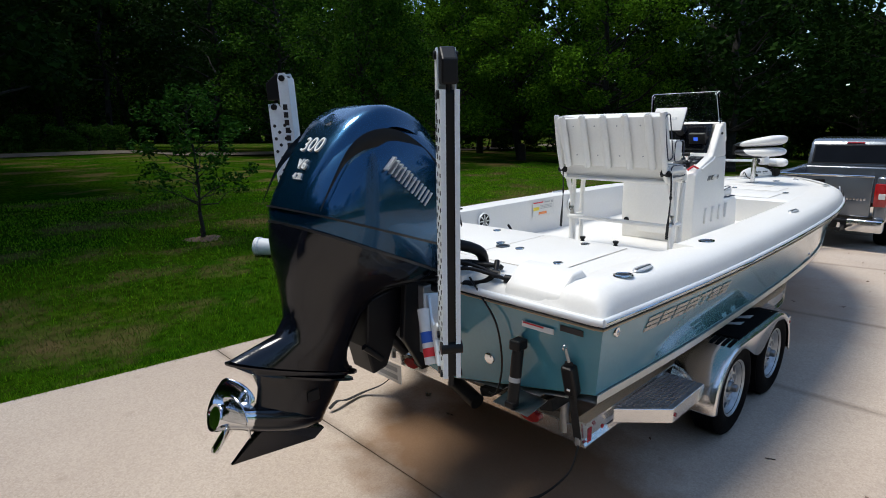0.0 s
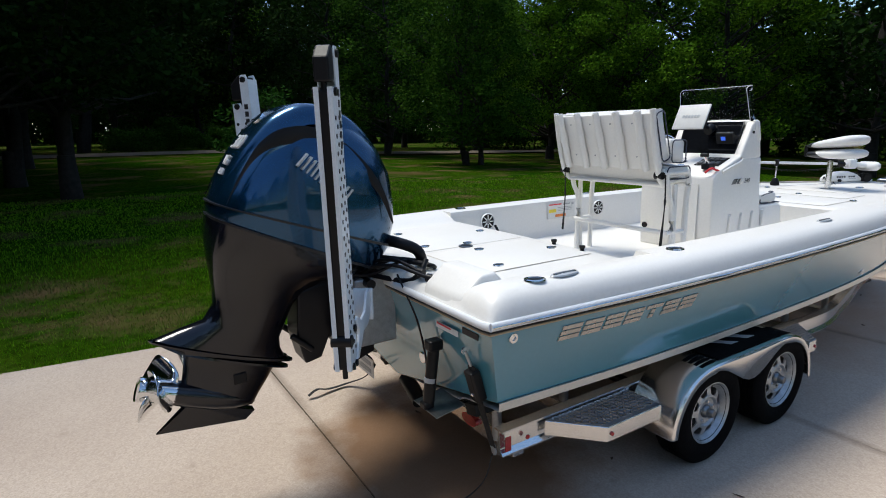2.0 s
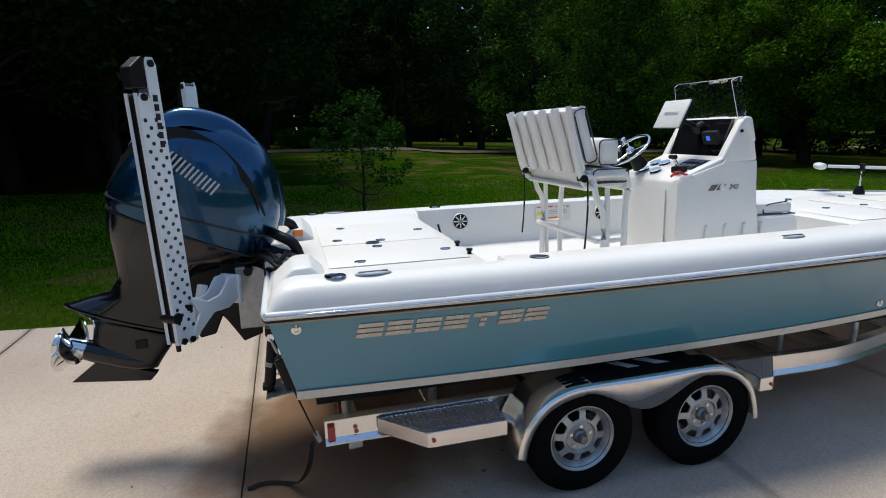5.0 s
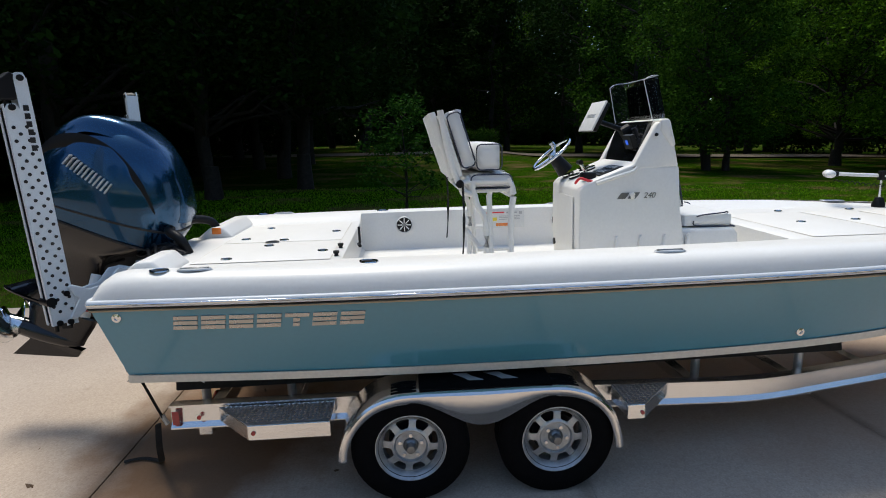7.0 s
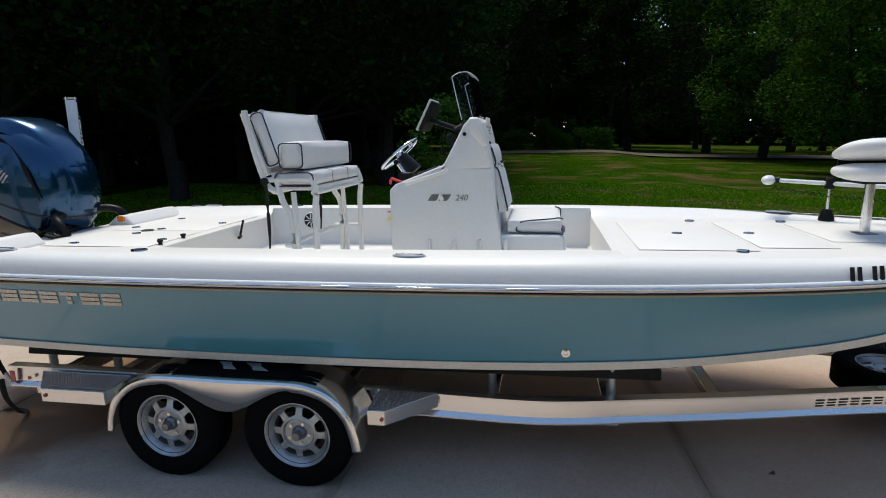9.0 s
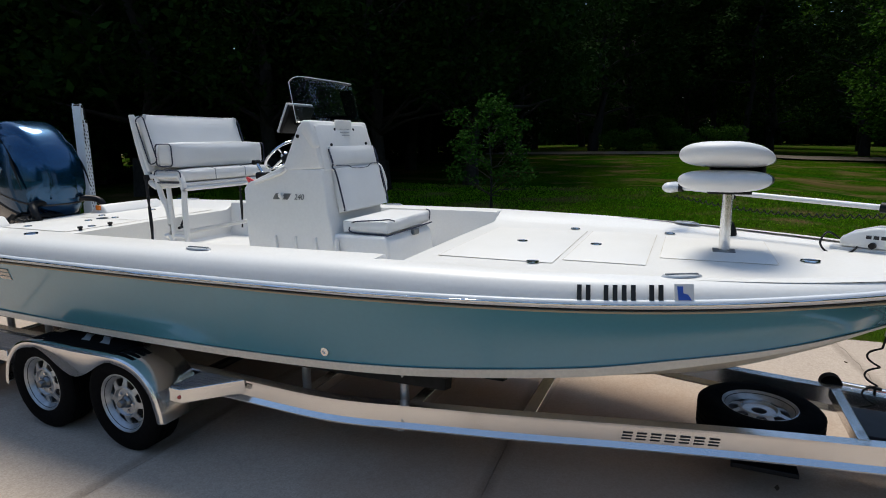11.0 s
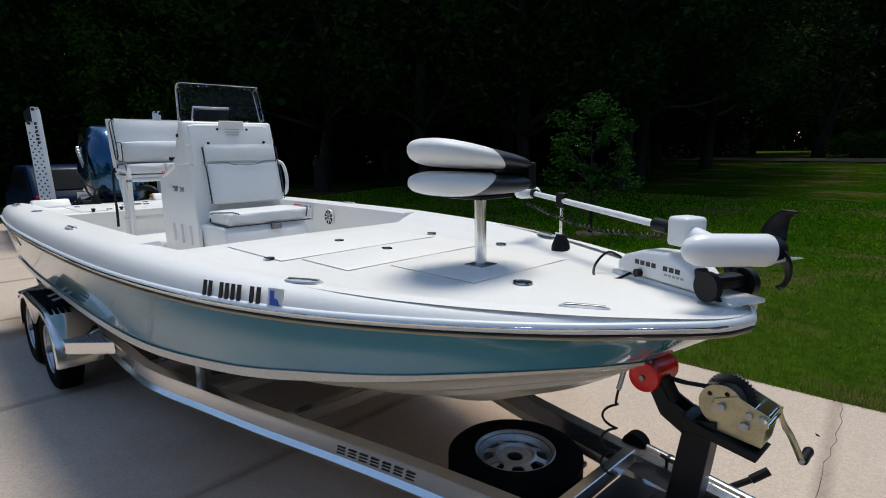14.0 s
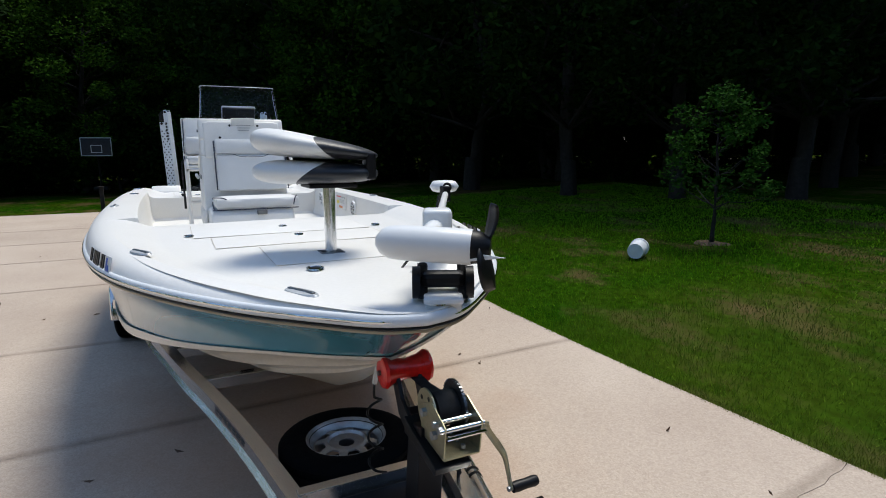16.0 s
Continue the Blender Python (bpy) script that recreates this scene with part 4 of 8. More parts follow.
for x, z in ((5.59, 0.935), (5.64, 0.928)):
    part("spacer", rod((x, -0.085, z), (x, 0.078, z), 0.008, 10), "chrome", winch, smooth=40)
for x, z, r in ((5.492, 0.932, 0.016), (5.575, 0.885, 0.016), (5.588, 0.93, 0.013), (5.628, 0.928, 0.012)):
    part("bolt_head", rod((x, -0.086, z), (x, -0.069, z), r, 6), "galv", winch)
for x in (5.50, 5.55, 5.60):
    part("base_bolt", rod((x, 0.02, 0.83), (x, 0.02, 0.842), 0.009, 6), "galv", winch)
part("crank_shaft", rod((5.64, -0.06, 0.90), (5.64, 0.095, 0.90), 0.009, 8), "chrome", winch)
part("crank_arm", sweep(smooth_path([(5.642, 0.082, 0.93), (5.645, 0.088, 0.90), (5.655, 0.125, 0.84), (5.675, 0.14, 0.80), (5.72, 0.137, 0.712)], 5), 0.005, 6, rz=0.014), "winch_gold", winch, "zinc crank arm")
part("grip_pin", rod((5.72, 0.125, 0.715), (5.717, 0.15, 0.716), 0.009, 8), "galv", winch)
gp = part("grip", lathe([(0.0, 0), (0.017, 0.0), (0.019, 0.02), (0.017, 0.05), (0.019, 0.085), (0.016, 0.097), (0.0, 0.098)], 14), "black_plastic", winch, "black handle grip", smooth=40)
gp.matrix_local = Matrix.Translation((5.719, 0.142, 0.716)) @ Matrix.Rotation(radians(-88), 4, "X")
part("winch_strap", sweep([(5.44, 0, 0.968), (5.33, 0, 0.955), (5.225, 0, 0.955)], 0.024, 6, rz=0.003), "strap", winch, "black winch strap")

# bow safety chain, coiled cable, jack
cable = thing("safety_cable", "black coiled safety cable hanging from the bow eye", "cable")
pts = [(5.12, -0.02, 0.96), (5.11, -0.03, 0.90), (5.10, -0.03, 0.84)]
for k in range(26):
    a = k * 0.75
    pts.append((5.07 + 0.03 * math.cos(a), -0.02 + 0.03 * math.sin(a), 0.83 - 0.013 * k))
pts += [(5.05, 0.03, 0.46)]
part("coil", sweep(smooth_path(pts, 3), 0.0055, 6), "black_plastic", cable, smooth=60)
part("hook", rod((5.125, -0.018, 0.985), (5.11, -0.03, 0.90), 0.011, 8), "galv", cable, "galvanised snap hook")
jack = thing("trailer_jack", "swivel trailer jack with black grip along the tongue", "trailer jack")
part("jack_tube", rod((5.02, 0.42, 0.42), (5.75, 0.27, 0.42), 0.03, 14), "alu", jack, smooth=40)
for x in (5.16, 5.20):
    part("jack_band", rod((x, 0.42 - 0.205 * (x - 5.02), 0.42), (x + 0.012, 0.417 - 0.205 * (x - 5.02), 0.42), 0.033, 14), "black_plastic", jack, smooth=40)
part("jack_wheel", rod((4.985, 0.385, 0.43), (4.985, 0.445, 0.43), 0.06, 20), "rubber", jack, "black jack wheel", smooth=40)
part("jack_crank", rod((5.43, 0.40, 0.40), (5.50, 0.44, 0.45), 0.014, 8), "black_paint", jack)
part("jack_grip", rod((5.50, 0.44, 0.45), (5.555, 0.485, 0.495), 0.019, 12), "black_plastic", jack, "black foam grip", smooth=40)
part("jack_pin", rod((5.185, 0.31, 0.43), (5.185, 0.31, 0.475), 0.008, 8), "black_plastic", jack)
part("jack_pin_handle", rod((5.155, 0.32, 0.475), (5.215, 0.30, 0.475), 0.010, 8), "black_plastic", jack)

# ---- outboard motor ----
motor = thing("outboard_motor", "blue and charcoal outboard motor tilted up behind the transom", "outboard motor")


def egg(cx, cz, ax, length, half, n=28, flat=2.6):
    """A ring across the motor: centre line point (cx, cz), lying along direction ax in the x-z plane."""
    out = []
    for i in range(n):
        a = 2 * math.pi * i / n
        c, s = math.cos(a), math.sin(a)
        u = math.copysign(abs(c) ** (2 / flat), c) * length
        v = math.copysign(abs(s) ** (2 / flat), s) * half
        out.append(Vector((cx + ax[0] * u, v, cz + ax[1] * u)))
    return out


def ring_between(back, front, half, flat=2.6, n=28):
    b_, f_ = Vector((back[0], 0, back[1])), Vector((front[0], 0, front[1]))
    c, d = (b_ + f_) / 2, (f_ - b_)
    L = d.length / 2
    d.normalize()
    return egg(c.x, c.z, (d.x, d.z), L, half, n, flat)


# upper cowl: rings from the seam to the crown (aft edge, fore edge, half width)
COWL = [((-2.63, 1.70), (-1.70, 1.31), 0.315, 3.4), ((-2.625, 1.76), (-1.61, 1.42), 0.345, 3.4), ((-2.585, 1.84), (-1.56, 1.56), 0.352, 3.2), ((-2.54, 1.92), (-1.548, 1.70), 0.35, 3.0),
        ((-2.465, 2.02), (-1.57, 1.86), 0.335, 2.9), ((-2.38, 2.11), (-1.63, 2.00), 0.30, 2.7), ((-2.32, 2.175), (-1.73, 2.105), 0.25, 2.5), ((-2.24, 2.225), (-1.84, 2.175), 0.18, 2.3), ((-2.15, 2.248), (-1.96, 2.225), 0.08, 2.1)]
part("upper_cowl", loft([ring_between(a, c, h, fl, 40) for a, c, h, fl in COWL]), "cowl_blue", motor, "metallic blue upper cowl", smooth=60)
# raised crest over the crown and aft face
crest = smooth_path([(-2.61, 0, 1.74), (-2.555, 0, 1.87), (-2.465, 0, 2.005), (-2.375, 0, 2.105), (-2.27, 0, 2.195), (-2.12, 0, 2.25), (-1.95, 0, 2.225), (-1.80, 0, 2.15), (-1.66, 0, 2.0), (-1.575, 0, 1.82), (-1.545, 0, 1.64), (-1.565, 0, 1.50)], 5)
rows = []
for i, p in enumerate(crest):
    t = (crest[min(i + 1, len(crest) - 1)] - crest[max(i - 1, 0)]).normalized()
    nrm = Vector((-t.z, 0, t.x))
    if nrm.dot(p - Vector((-2.1, 0, 1.7))) < 0:
        nrm = -nrm
    s = i / (len(crest) - 1)
    w = 0.13 + 0.09 * math.sin(math.pi * min(1, s * 1.15))
    prof = [(-w - 0.05, -0.10), (-w - 0.012, -0.045), (-w, -0.012), (-w * 0.82, 0.010), (-w * 0.4, 0.014), (0, 0.016), (w * 0.4, 0.014), (w * 0.82, 0.010), (w, -0.012), (w + 0.012, -0.045), (w + 0.05, -0.10)]
    rows.append([p + Vector((0, a, 0)) + nrm * e for a, e in prof])
part("cowl_crest", loft(rows, False, False), "cowl_blue", motor, "raised blue crest of the cowl", smooth=60)
# dark side scoop lines below the crest
for sy in (-1, 1):
    pts = smooth_path([(-2.585, sy * 0.262, 1.78), (-2.50, sy * 0.268, 1.915), (-2.40, sy * 0.262, 2.03), (-2.28, sy * 0.272, 2.09), (-2.10, sy * 0.27, 2.09), (-1.90, sy * 0.285, 1.985), (-1.74, sy * 0.315, 1.80), (-1.66, sy * 0.318, 1.60)], 6)
    rows = []
    for i, p in enumerate(pts):
        w = 0.008 + 0.036 * math.sin(math.pi * i / (len(pts) - 1)) ** 0.8
        rows.append([p + Vector((0, sy * 0.020, 0.0)) + Vector((0.35 * k * w, -sy * abs(k) * 0.004, k * w)) for k in (-1, -0.5, 0, 0.5, 1)])
    part("cowl_scoop", loft(rows, False, False), "black_paint", motor, "dark air scoop", smooth=60)
part("cowl_seam", loft([ring_between((-2.64, 1.69), (-1.69, 1.295), 0.322, 3.4, 40), ring_between((-2.64, 1.703), (-1.685, 1.308), 0.322, 3.4, 40)]), "black_line", motor, "black seam")
part("cowl_seam", loft([ring_between((-2.634, 1.768), (-1.60, 1.432), 0.3495, 3.4, 40), ring_between((-2.632, 1.776), (-1.596, 1.446), 0.3505, 3.4, 40)]), "black_line", motor, "black seam")
# lower cowl and leg: charcoal
LEG = [((-2.64, 1.695), (-1.70, 1.30), 0.318, 3.2), ((-2.66, 1.60), (-1.84, 1.27), 0.29, 3.0), ((-2.665, 1.50), (-2.02, 1.255), 0.235, 2.8), ((-2.66, 1.40), (-2.14, 1.215), 0.185, 2.6),
       ((-2.655, 1.30), (-2.21, 1.14), 0.15, 2.5), ((-2.66, 1.21), (-2.26, 1.04), 0.125, 2.4), ((-2.72, 1.13), (-2.30, 0.955), 0.11, 2.3), ((-2.85, 1.105), (-2.30, 0.89), 0.10, 2.1), ((-2.98, 1.075), (-2.27, 0.815), 0.095, 2.0)]
part("midsection", loft([ring_between(a, c, h, fl, 32) for a, c, h, fl in LEG]), "motor_dark", motor, "charcoal midsection", smooth=50)
LOW = [((-2.97, 1.075), (-2.28, 0.83), 0.085, 2.1), ((-2.95, 1.04), (-2.28, 0.80), 0.075, 2.1), ((-2.86, 0.97), (-2.36, 0.78), 0.055, 2.0), ((-2.84, 0.90), (-2.40, 0.72), 0.05, 2.0), ((-2.86, 0.80), (-2.46, 0.64), 0.055, 2.0), ((-2.87, 0.74), (-2.50, 0.58), 0.06, 2.0)]
part("lower_unit", loft([ring_between(a, c, h, fl, 24) for a, c, h, fl in LOW]), "motor_dark", motor, "charcoal gearcase leg", smooth=50)
part("cavitation_plate", loft([ring_between((-2.99, 1.075), (-2.25, 0.80), 0.105, 1.9, 24), ring_between((-2.985, 1.062), (-2.25, 0.785), 0.105, 1.9, 24)]), "motor_dark", motor, "flat plate over the propeller", smooth=40)
part("splash_plate", loft([ring_between((-2.86, 0.99), (-2.28, 0.765), 0.075, 2.0, 24), ring_between((-2.86, 0.977), (-2.28, 0.752), 0.075, 2.3, 24)]), "motor_dark", motor, smooth=40)
gd = Vector((0.93, 0, -0.37)).normalized()
g0 = Vector((-2.92, 0, 0.765))
prof = [(0.030, 0.0), (0.066, 0.02), (0.072, 0.12), (0.072, 0.24), (0.06, 0.34), (0.038, 0.42), (0.012, 0.46), (0.0, 0.465)]
part("gearcase", xform(lathe(prof, 20), Matrix.Translation(g0) @ gd.to_track_quat("Z", "Y").to_matrix().to_4x4()), "motor_dark", motor, "charcoal torpedo gearcase", smooth=50)
part("skeg", loft([[(-2.84, -0.03, 0.68), (-2.50, -0.03, 0.55), (-2.50, 0.03, 0.55), (-2.84, 0.03, 0.68)], [(-3.01, -0.008, 0.548), (-2.55, -0.008, 0.495), (-2.55, 0.008, 0.495), (-3.01, 0.008, 0.548)]]), "motor_dark", motor, "charcoal skeg")
part("water_intake", box(-2.60, -2.53, -0.057, 0.057, 0.74, 0.80, 0.004), "black_plastic", motor)
# propeller
prop = new("propeller")
prop.parent = motor
pc = g0 - gd * 0.045
prop.matrix_local = Matrix.Translation(pc) @ gd.to_track_quat("Z", "Y").to_matrix().to_4x4()
part("prop_hub", lathe([(0.052, -0.11), (0.064, -0.115), (0.066, -0.10), (0.060, -0.06), (0.062, 0.02), (0.066, 0.07), (0.03, 0.072), (0.045, 0.0), (0.050, -0.09), (0.052, -0.11)], 24), "prop_steel", prop, "polished steel hub", smooth=40)
for k in range(3):
    rows = []
    for i in range(9):
        r = 0.055 + 0.145 * i / 8
        s = i / 8
        chord = 0.095 + 0.075 * math.sin(math.pi * min(1, s * 0.95 + 0.1)) - 0.08 * s ** 3
        tw = radians(38 - 18 * s)
        row = []
        for j in range(7):
            u = (j / 6 - 0.5) * chord * 1.7
            a = u * math.cos(tw) / max(r, 0.05) + 0.35 * s
            row.append((r * math.cos(a), r * math.sin(a), u * math.sin(tw) - 0.045 * s))
        rows.append(row)
    q = loft(rows, False, False)
    xform(q, Matrix.Rotation(2 * math.pi * k / 3 + 0.5, 4, "Z"))
    bl = part("blade", q, "prop_steel", prop, "polished steel blade", smooth=80)
    so = bl.modifiers.new("thick", "SOLIDIFY")
    so.thickness, so.offset = 0.006, 0
# swivel bracket, clamp and jack plate
part("swivel_bracket", prism([(-2.22, 1.22), (-1.98, 1.27), (-1.90, 1.12), (-2.02, 0.98), (-2.10, 0.80), (-2.20, 0.78), (-2.24, 0.95)], -0.10, 0.10, 0.012), "black_paint", motor, "black swivel bracket")
for sy in (-1, 1):
    part("clamp_bracket", prism([(-2.02, 1.30), (-1.80, 1.30), (-1.80, 0.80), (-1.92, 0.76), (-2.05, 0.98)], sy * 0.17 - 0.02, sy * 0.17 + 0.02, 0.008), "black_paint", motor, "black clamp bracket")
    part("tilt_ram", rod((-1.95, sy * 0.08, 0.84), (-2.15, sy * 0.06, 1.08), 0.03, 12), "black_paint", motor, smooth=40)
    part("tilt_arm", rod((-2.28, sy * 0.13, 0.98), (-2.17, sy * 0.14, 0.88), 0.018, 10), "black_paint", motor, smooth=40)
part("jack_plate", box(-1.93, -1.67, -0.24, 0.24, 0.86, 1.27, 0.008), "galv", motor, "grey aluminium jack plate")
part("steering_ram", rod((-1.85, -0.30, 1.25), (-1.85, 0.30, 1.25), 0.028, 12), "black_paint", motor, smooth=40)
rnd = random.Random(5)
for k in range(6):
    y0 = -0.20 + 0.07 * k
    pts = smooth_path([(-2.02, y0 * 0.6, 1.33), (-1.86, y0 - 0.06, 1.28 + 0.03 * rnd.random()), (-1.72, y0 - 0.16, 1.33 + 0.05 * rnd.random()), (-1.58, -0.30 - 0.03 * k, 1.36), (-1.52, -0.36 - 0.02 * k, 1.335)], 6)
    part("hose", sweep(pts, 0.013 if k % 2 else 0.009, 8), "black_plastic", motor, "black rigging hose", smooth=60)
pts = smooth_path([(-1.88, -0.10, 1.30), (-1.70, -0.40, 1.27), (-1.66, -0.52, 1.33), (-1.60, -0.50, 1.40)], 6)
part("hose", sweep(pts, 0.016, 8), "black_plastic", motor, "black rigging hose", smooth=60)
for pts, pl in (([(-1.86, -0.20, 1.33), (-1.76, -0.40, 1.37), (-1.70, -0.52, 1.35), (-1.655, -0.60, 1.325)], (-1.64, -0.635, 1.322)),
                ([(-1.84, -0.16, 1.35), (-1.74, -0.34, 1.39), (-1.69, -0.44, 1.37), (-1.665, -0.52, 1.345)], (-1.652, -0.555, 1.34))):
    part("hose", sweep(smooth_path(pts, 6), 0.011, 8), "black_plastic", motor, "black rigging hose", smooth=60)
    part("hose_plug", rod(pts[-1], pl, 0.024, 14), "black_plastic", motor, "black connector plug", smooth=40)
# lettering on the cowl: figures, and plain bars for the maker's mark
fr = Matrix.Translation((-2.425, 0.0, 2.058)) @ Matrix(((0, 0.69, -0.73, 0), (-1, 0, 0, 0), (0, 0.73, 0.69, 0), (0, 0, 0, 1)))
lettering("300", 0.125, 0.006, fr @ Matrix.Translation((0.02, 0.0, 0.012)), "label_white", motor, "white figures 300")
fr = Matrix.Translation((-2.515, 0.0, 1.955)) @ Matrix(((0, 0.60, -0.80, 0), (-1, 0, 0, 0), (0, 0.80, 0.60, 0), (0, 0, 0, 1)))
lettering("V6", 0.08, 0.006, fr @ Matrix.Translation((0.03, 0.02, 0.010)), "label_white", motor, "white lettering V6")
lettering("4.2L", 0.05, 0.006, fr @ Matrix.Translation((0.03, -0.045, 0.004)), "label_white", motor, "white lettering 4.2L")
part("emblem", xform(rod((0, 0, -0.004), (0, 0, 0.012), 0.04, 20), Matrix.Translation((-2.305, 0.0, 2.185)) @ Matrix.Rotation(radians(-42), 4, "Y")), "chrome", motor, "round chrome emblem", smooth=40)
part("emblem_field", xform(rod((0, 0, 0.011), (0, 0, 0.014), 0.033, 20), Matrix.Translation((-2.305, 0.0, 2.185)) @ Matrix.Rotation(radians(-42), 4, "Y")), "cowl_blue", motor)
for sy in (-1, 1):
    d = Vector((0.269, 0, -0.215)).normalized()
    up = Vector((0.215, 0, 0.269)).normalized()
    for k in range(6):
        c = Vector((-2.205, sy * 0.357, 1.985)) + d * (0.345 * (k + 0.5) / 6)
        q = bmesh.new()
        for poly in ([(-0.024, -0.042), (-0.013, -0.042), (-0.001, 0.042), (-0.012, 0.042)], [(0.006, -0.042), (0.017, -0.042), (0.026, 0.042), (0.015, 0.042)]):
            q.faces.new([q.verts.new(c + d * a + up * e) for a, e in poly])
        g = bmesh.ops.extrude_face_region(q, geom=q.faces[:])
        for v in [v for v in g["geom"] if isinstance(v, bmesh.types.BMVert)]:
            v.co.y -= sy * 0.03
        bmesh.ops.recalc_face_normals(q, faces=q.faces)
        part("letter_block", q, "letter_grey", motor, "silver maker's mark block")

# the head is a little shorter fore and aft than its drawn outline
head = Matrix.Translation((-2.64, 0, 0)) @ Matrix.Diagonal((0.945, 1, 1, 1)) @ Matrix.Translation((2.64, 0, 0))
for o in motor.children:
    if o.name.split(".")[0] in ("upper_cowl", "cowl_crest", "cowl_scoop", "cowl_seam", "midsection", "lettering", "emblem", "emblem_field", "letter_block"):
        o.data.transform(head)
motor.matrix_world = Matrix.Translation((0.055, 0, -0.02))

# ---- shallow-water anchors on the transom ----
def anchor(sy):
    a = thing("shallow_water_anchor", "white perforated shallow-water anchor folded upright on the transom", "anchor", group="pair of stern anchors")
    y = -0.725 if sy < 0 else 0.635
    p0, p1 = Vector((-2.115, y, 0.95)), Vector((-2.185, y, 2.45))
    d = (p1 - p0).normalized()
    fx = Vector((d.z, 0, -d.x))
    L = (p1 - p0).length
    for sgn, nm in ((-1, "outer_arm"), (1, "inner_arm")):
        # outer link plate pair, with rows of round holes
        q = bmesh.new()
        for side in (-0.038, 0.038):
            x0, x1 = (-0.075, 0.0) if sgn < 0 else (0.0, 0.062)
            z0, z1 = (0.02, L - 0.17) if sgn < 0 else (0.0, L)
            ring = [(x0, z0), (x1, z0), (x1, z1 - 0.03), ((x0 + x1) / 2 + 0.02, z1), ((x0 + x1) / 2 - 0.02, z1), (x0, z1 - 0.03)]
            pr = prism(ring, side - 0.003, side + 0.003, 0.0)
            m = Matrix(((fx.x, 0, d.x, p0.x), (0, 1, 0, y), (fx.z, 0, d.z, p0.z), (0, 0, 0, 1)))
            join(q, xform(pr, m))
        if sgn < 0:
            for sd_ in (-1, 1):
                lip = box(-0.078, -0.074, min(sd_ * 0.041, sd_ * 0.019), max(sd_ * 0.041, sd_ * 0.019), 0.02, L - 0.17)
                join(q, xform(lip, Matrix(((fx.x, 0, d.x, p0.x), (0, 1, 0, y), (fx.z, 0, d.z, p0.z), (0, 0, 0, 1)))))
        part(nm, q, "pole_white", a, "white anodised aluminium channel")
        web = box(-0.066 if sgn < 0 else 0.02, -0.060 if sgn < 0 else 0.026, -0.034, 0.034, 0.03, L - 0.19)
        part("channel_insert", xform(web, Matrix(((fx.x, 0, d.x, p0.x), (0, 1, 0, y), (fx.z, 0, d.z, p0.z), (0, 0, 0, 1)))), "black_plastic", a, "black channel insert")
        q = bmesh.new()
        for k in range(30):
            zc = 0.10 + k * 0.038
            for xo in ((-0.052, -0.024) if sgn < 0 else (0.014, 0.042)):
                if (k + (xo > -0.03 and sgn < 0) + (xo > 0.03)) % 2 == 0:
                    continue
                for side in (-0.0425, 0.0425):
                    c = p0 + fx * xo + d * zc
                    rod((c.x, y + side - 0.0012, c.z), (c.x, y + side + 0.0012, c.z), 0.0105, 8, bm=q)
        tagged(part("arm_perforation", q, "black_line", a, "rows of round dark openings"), kind="stuff")
    spine = box(0.0625, 0.0665, -0.0415, 0.0415, 0.0, L - 0.03, 0.001)
    part("spine", xform(spine, Matrix(((fx.x, 0, d.x, p0.x), (0, 1, 0, y), (fx.z, 0, d.z, p0.z), (0, 0, 0, 1)))), "pole_white", a, "white closed edge of the arm")
    part("spike", rod(p0 + fx * -0.045 + d * -0.03, p0 + fx * -0.045 + d * (L - 0.1), 0.013, 10), "black_plastic", a, "black spike", smooth=40)
    m = Matrix(((fx.x, 0, d.x, p0.x), (0, 1, 0, y), (fx.z, 0, d.z, p0.z), (0, 0, 0, 1)))
    part("head_cap", xform(prism([(-0.085, L - 0.15), (0.0, L - 0.15), (0.03, L - 0.03), (-0.01, L + 0.005), (-0.085, L - 0.05)], -0.034, 0.034, 0.008), m), "black_plastic", a, "black plastic elbow cap")
    for xo, zc in ((-0.04, L - 0.19), (0.03, L - 0.03), (0.02, 0.02), (-0.04, 0.03), (0.03, 0.20)):
        c = p0 + fx * xo + d * zc
        part("pivot", rod((c.x, y - 0.052, c.z), (c.x, y + 0.052, c.z), 0.018, 12), "black_plastic", a, smooth=40)
    part("knob", rod(p0 + fx * -0.06 + d * 0.17 + Vector((0, -0.05, 0)), p0 + fx * -0.06 + d * 0.17 + Vector((0, 0.05, 0)), 0.03, 12), "black_plastic", a, smooth=40)
    part("mount_bracket", prism([(-2.10, 0.99), (-2.06, 0.98), (-1.92, 1.07), (-1.80, 1.06), (-1.69, 1.10), (-1.69, 1.24), (-1.78, 1.24), (-1.86, 1.16), (-1.96, 1.15), (-2.06, 1.20), (-2.09, 1.19), (-2.03, 1.10)], y - 0.055, y - 0.04, 0.006), "pole_white", a, "white mounting bracket")
    part("mount_bracket", prism([(-2.10, 0.99), (-2.06, 0.98), (-1.92, 1.07), (-1.80, 1.06), (-1.69, 1.10), (-1.69, 1.24), (-1.78, 1.24), (-1.86, 1.16), (-1.96, 1.15), (-2.06, 1.20), (-2.09, 1.19), (-2.03, 1.10)], y + 0.04, y + 0.055, 0.006), "pole_white", a, "white mounting bracket")
    part("mount_plate", box(-1.715, -1.69, y - 0.07, y + 0.07, 1.06, 1.24, 0.006), "pole_white", a)
    part("hydraulic_cylinder", rod((-1.96, y - sy * 0.07, 0.94), (-1.84, y - sy * 0.09, 1.2), 0.03, 14), "label_white", a, "white cylinder with red and blue band", smooth=40)
    part("cylinder_band", rod((-1.945, y - sy * 0.072, 0.975), (-1.925, y - sy * 0.076, 1.015), 0.0315, 14), "label_red", a, smooth=40)
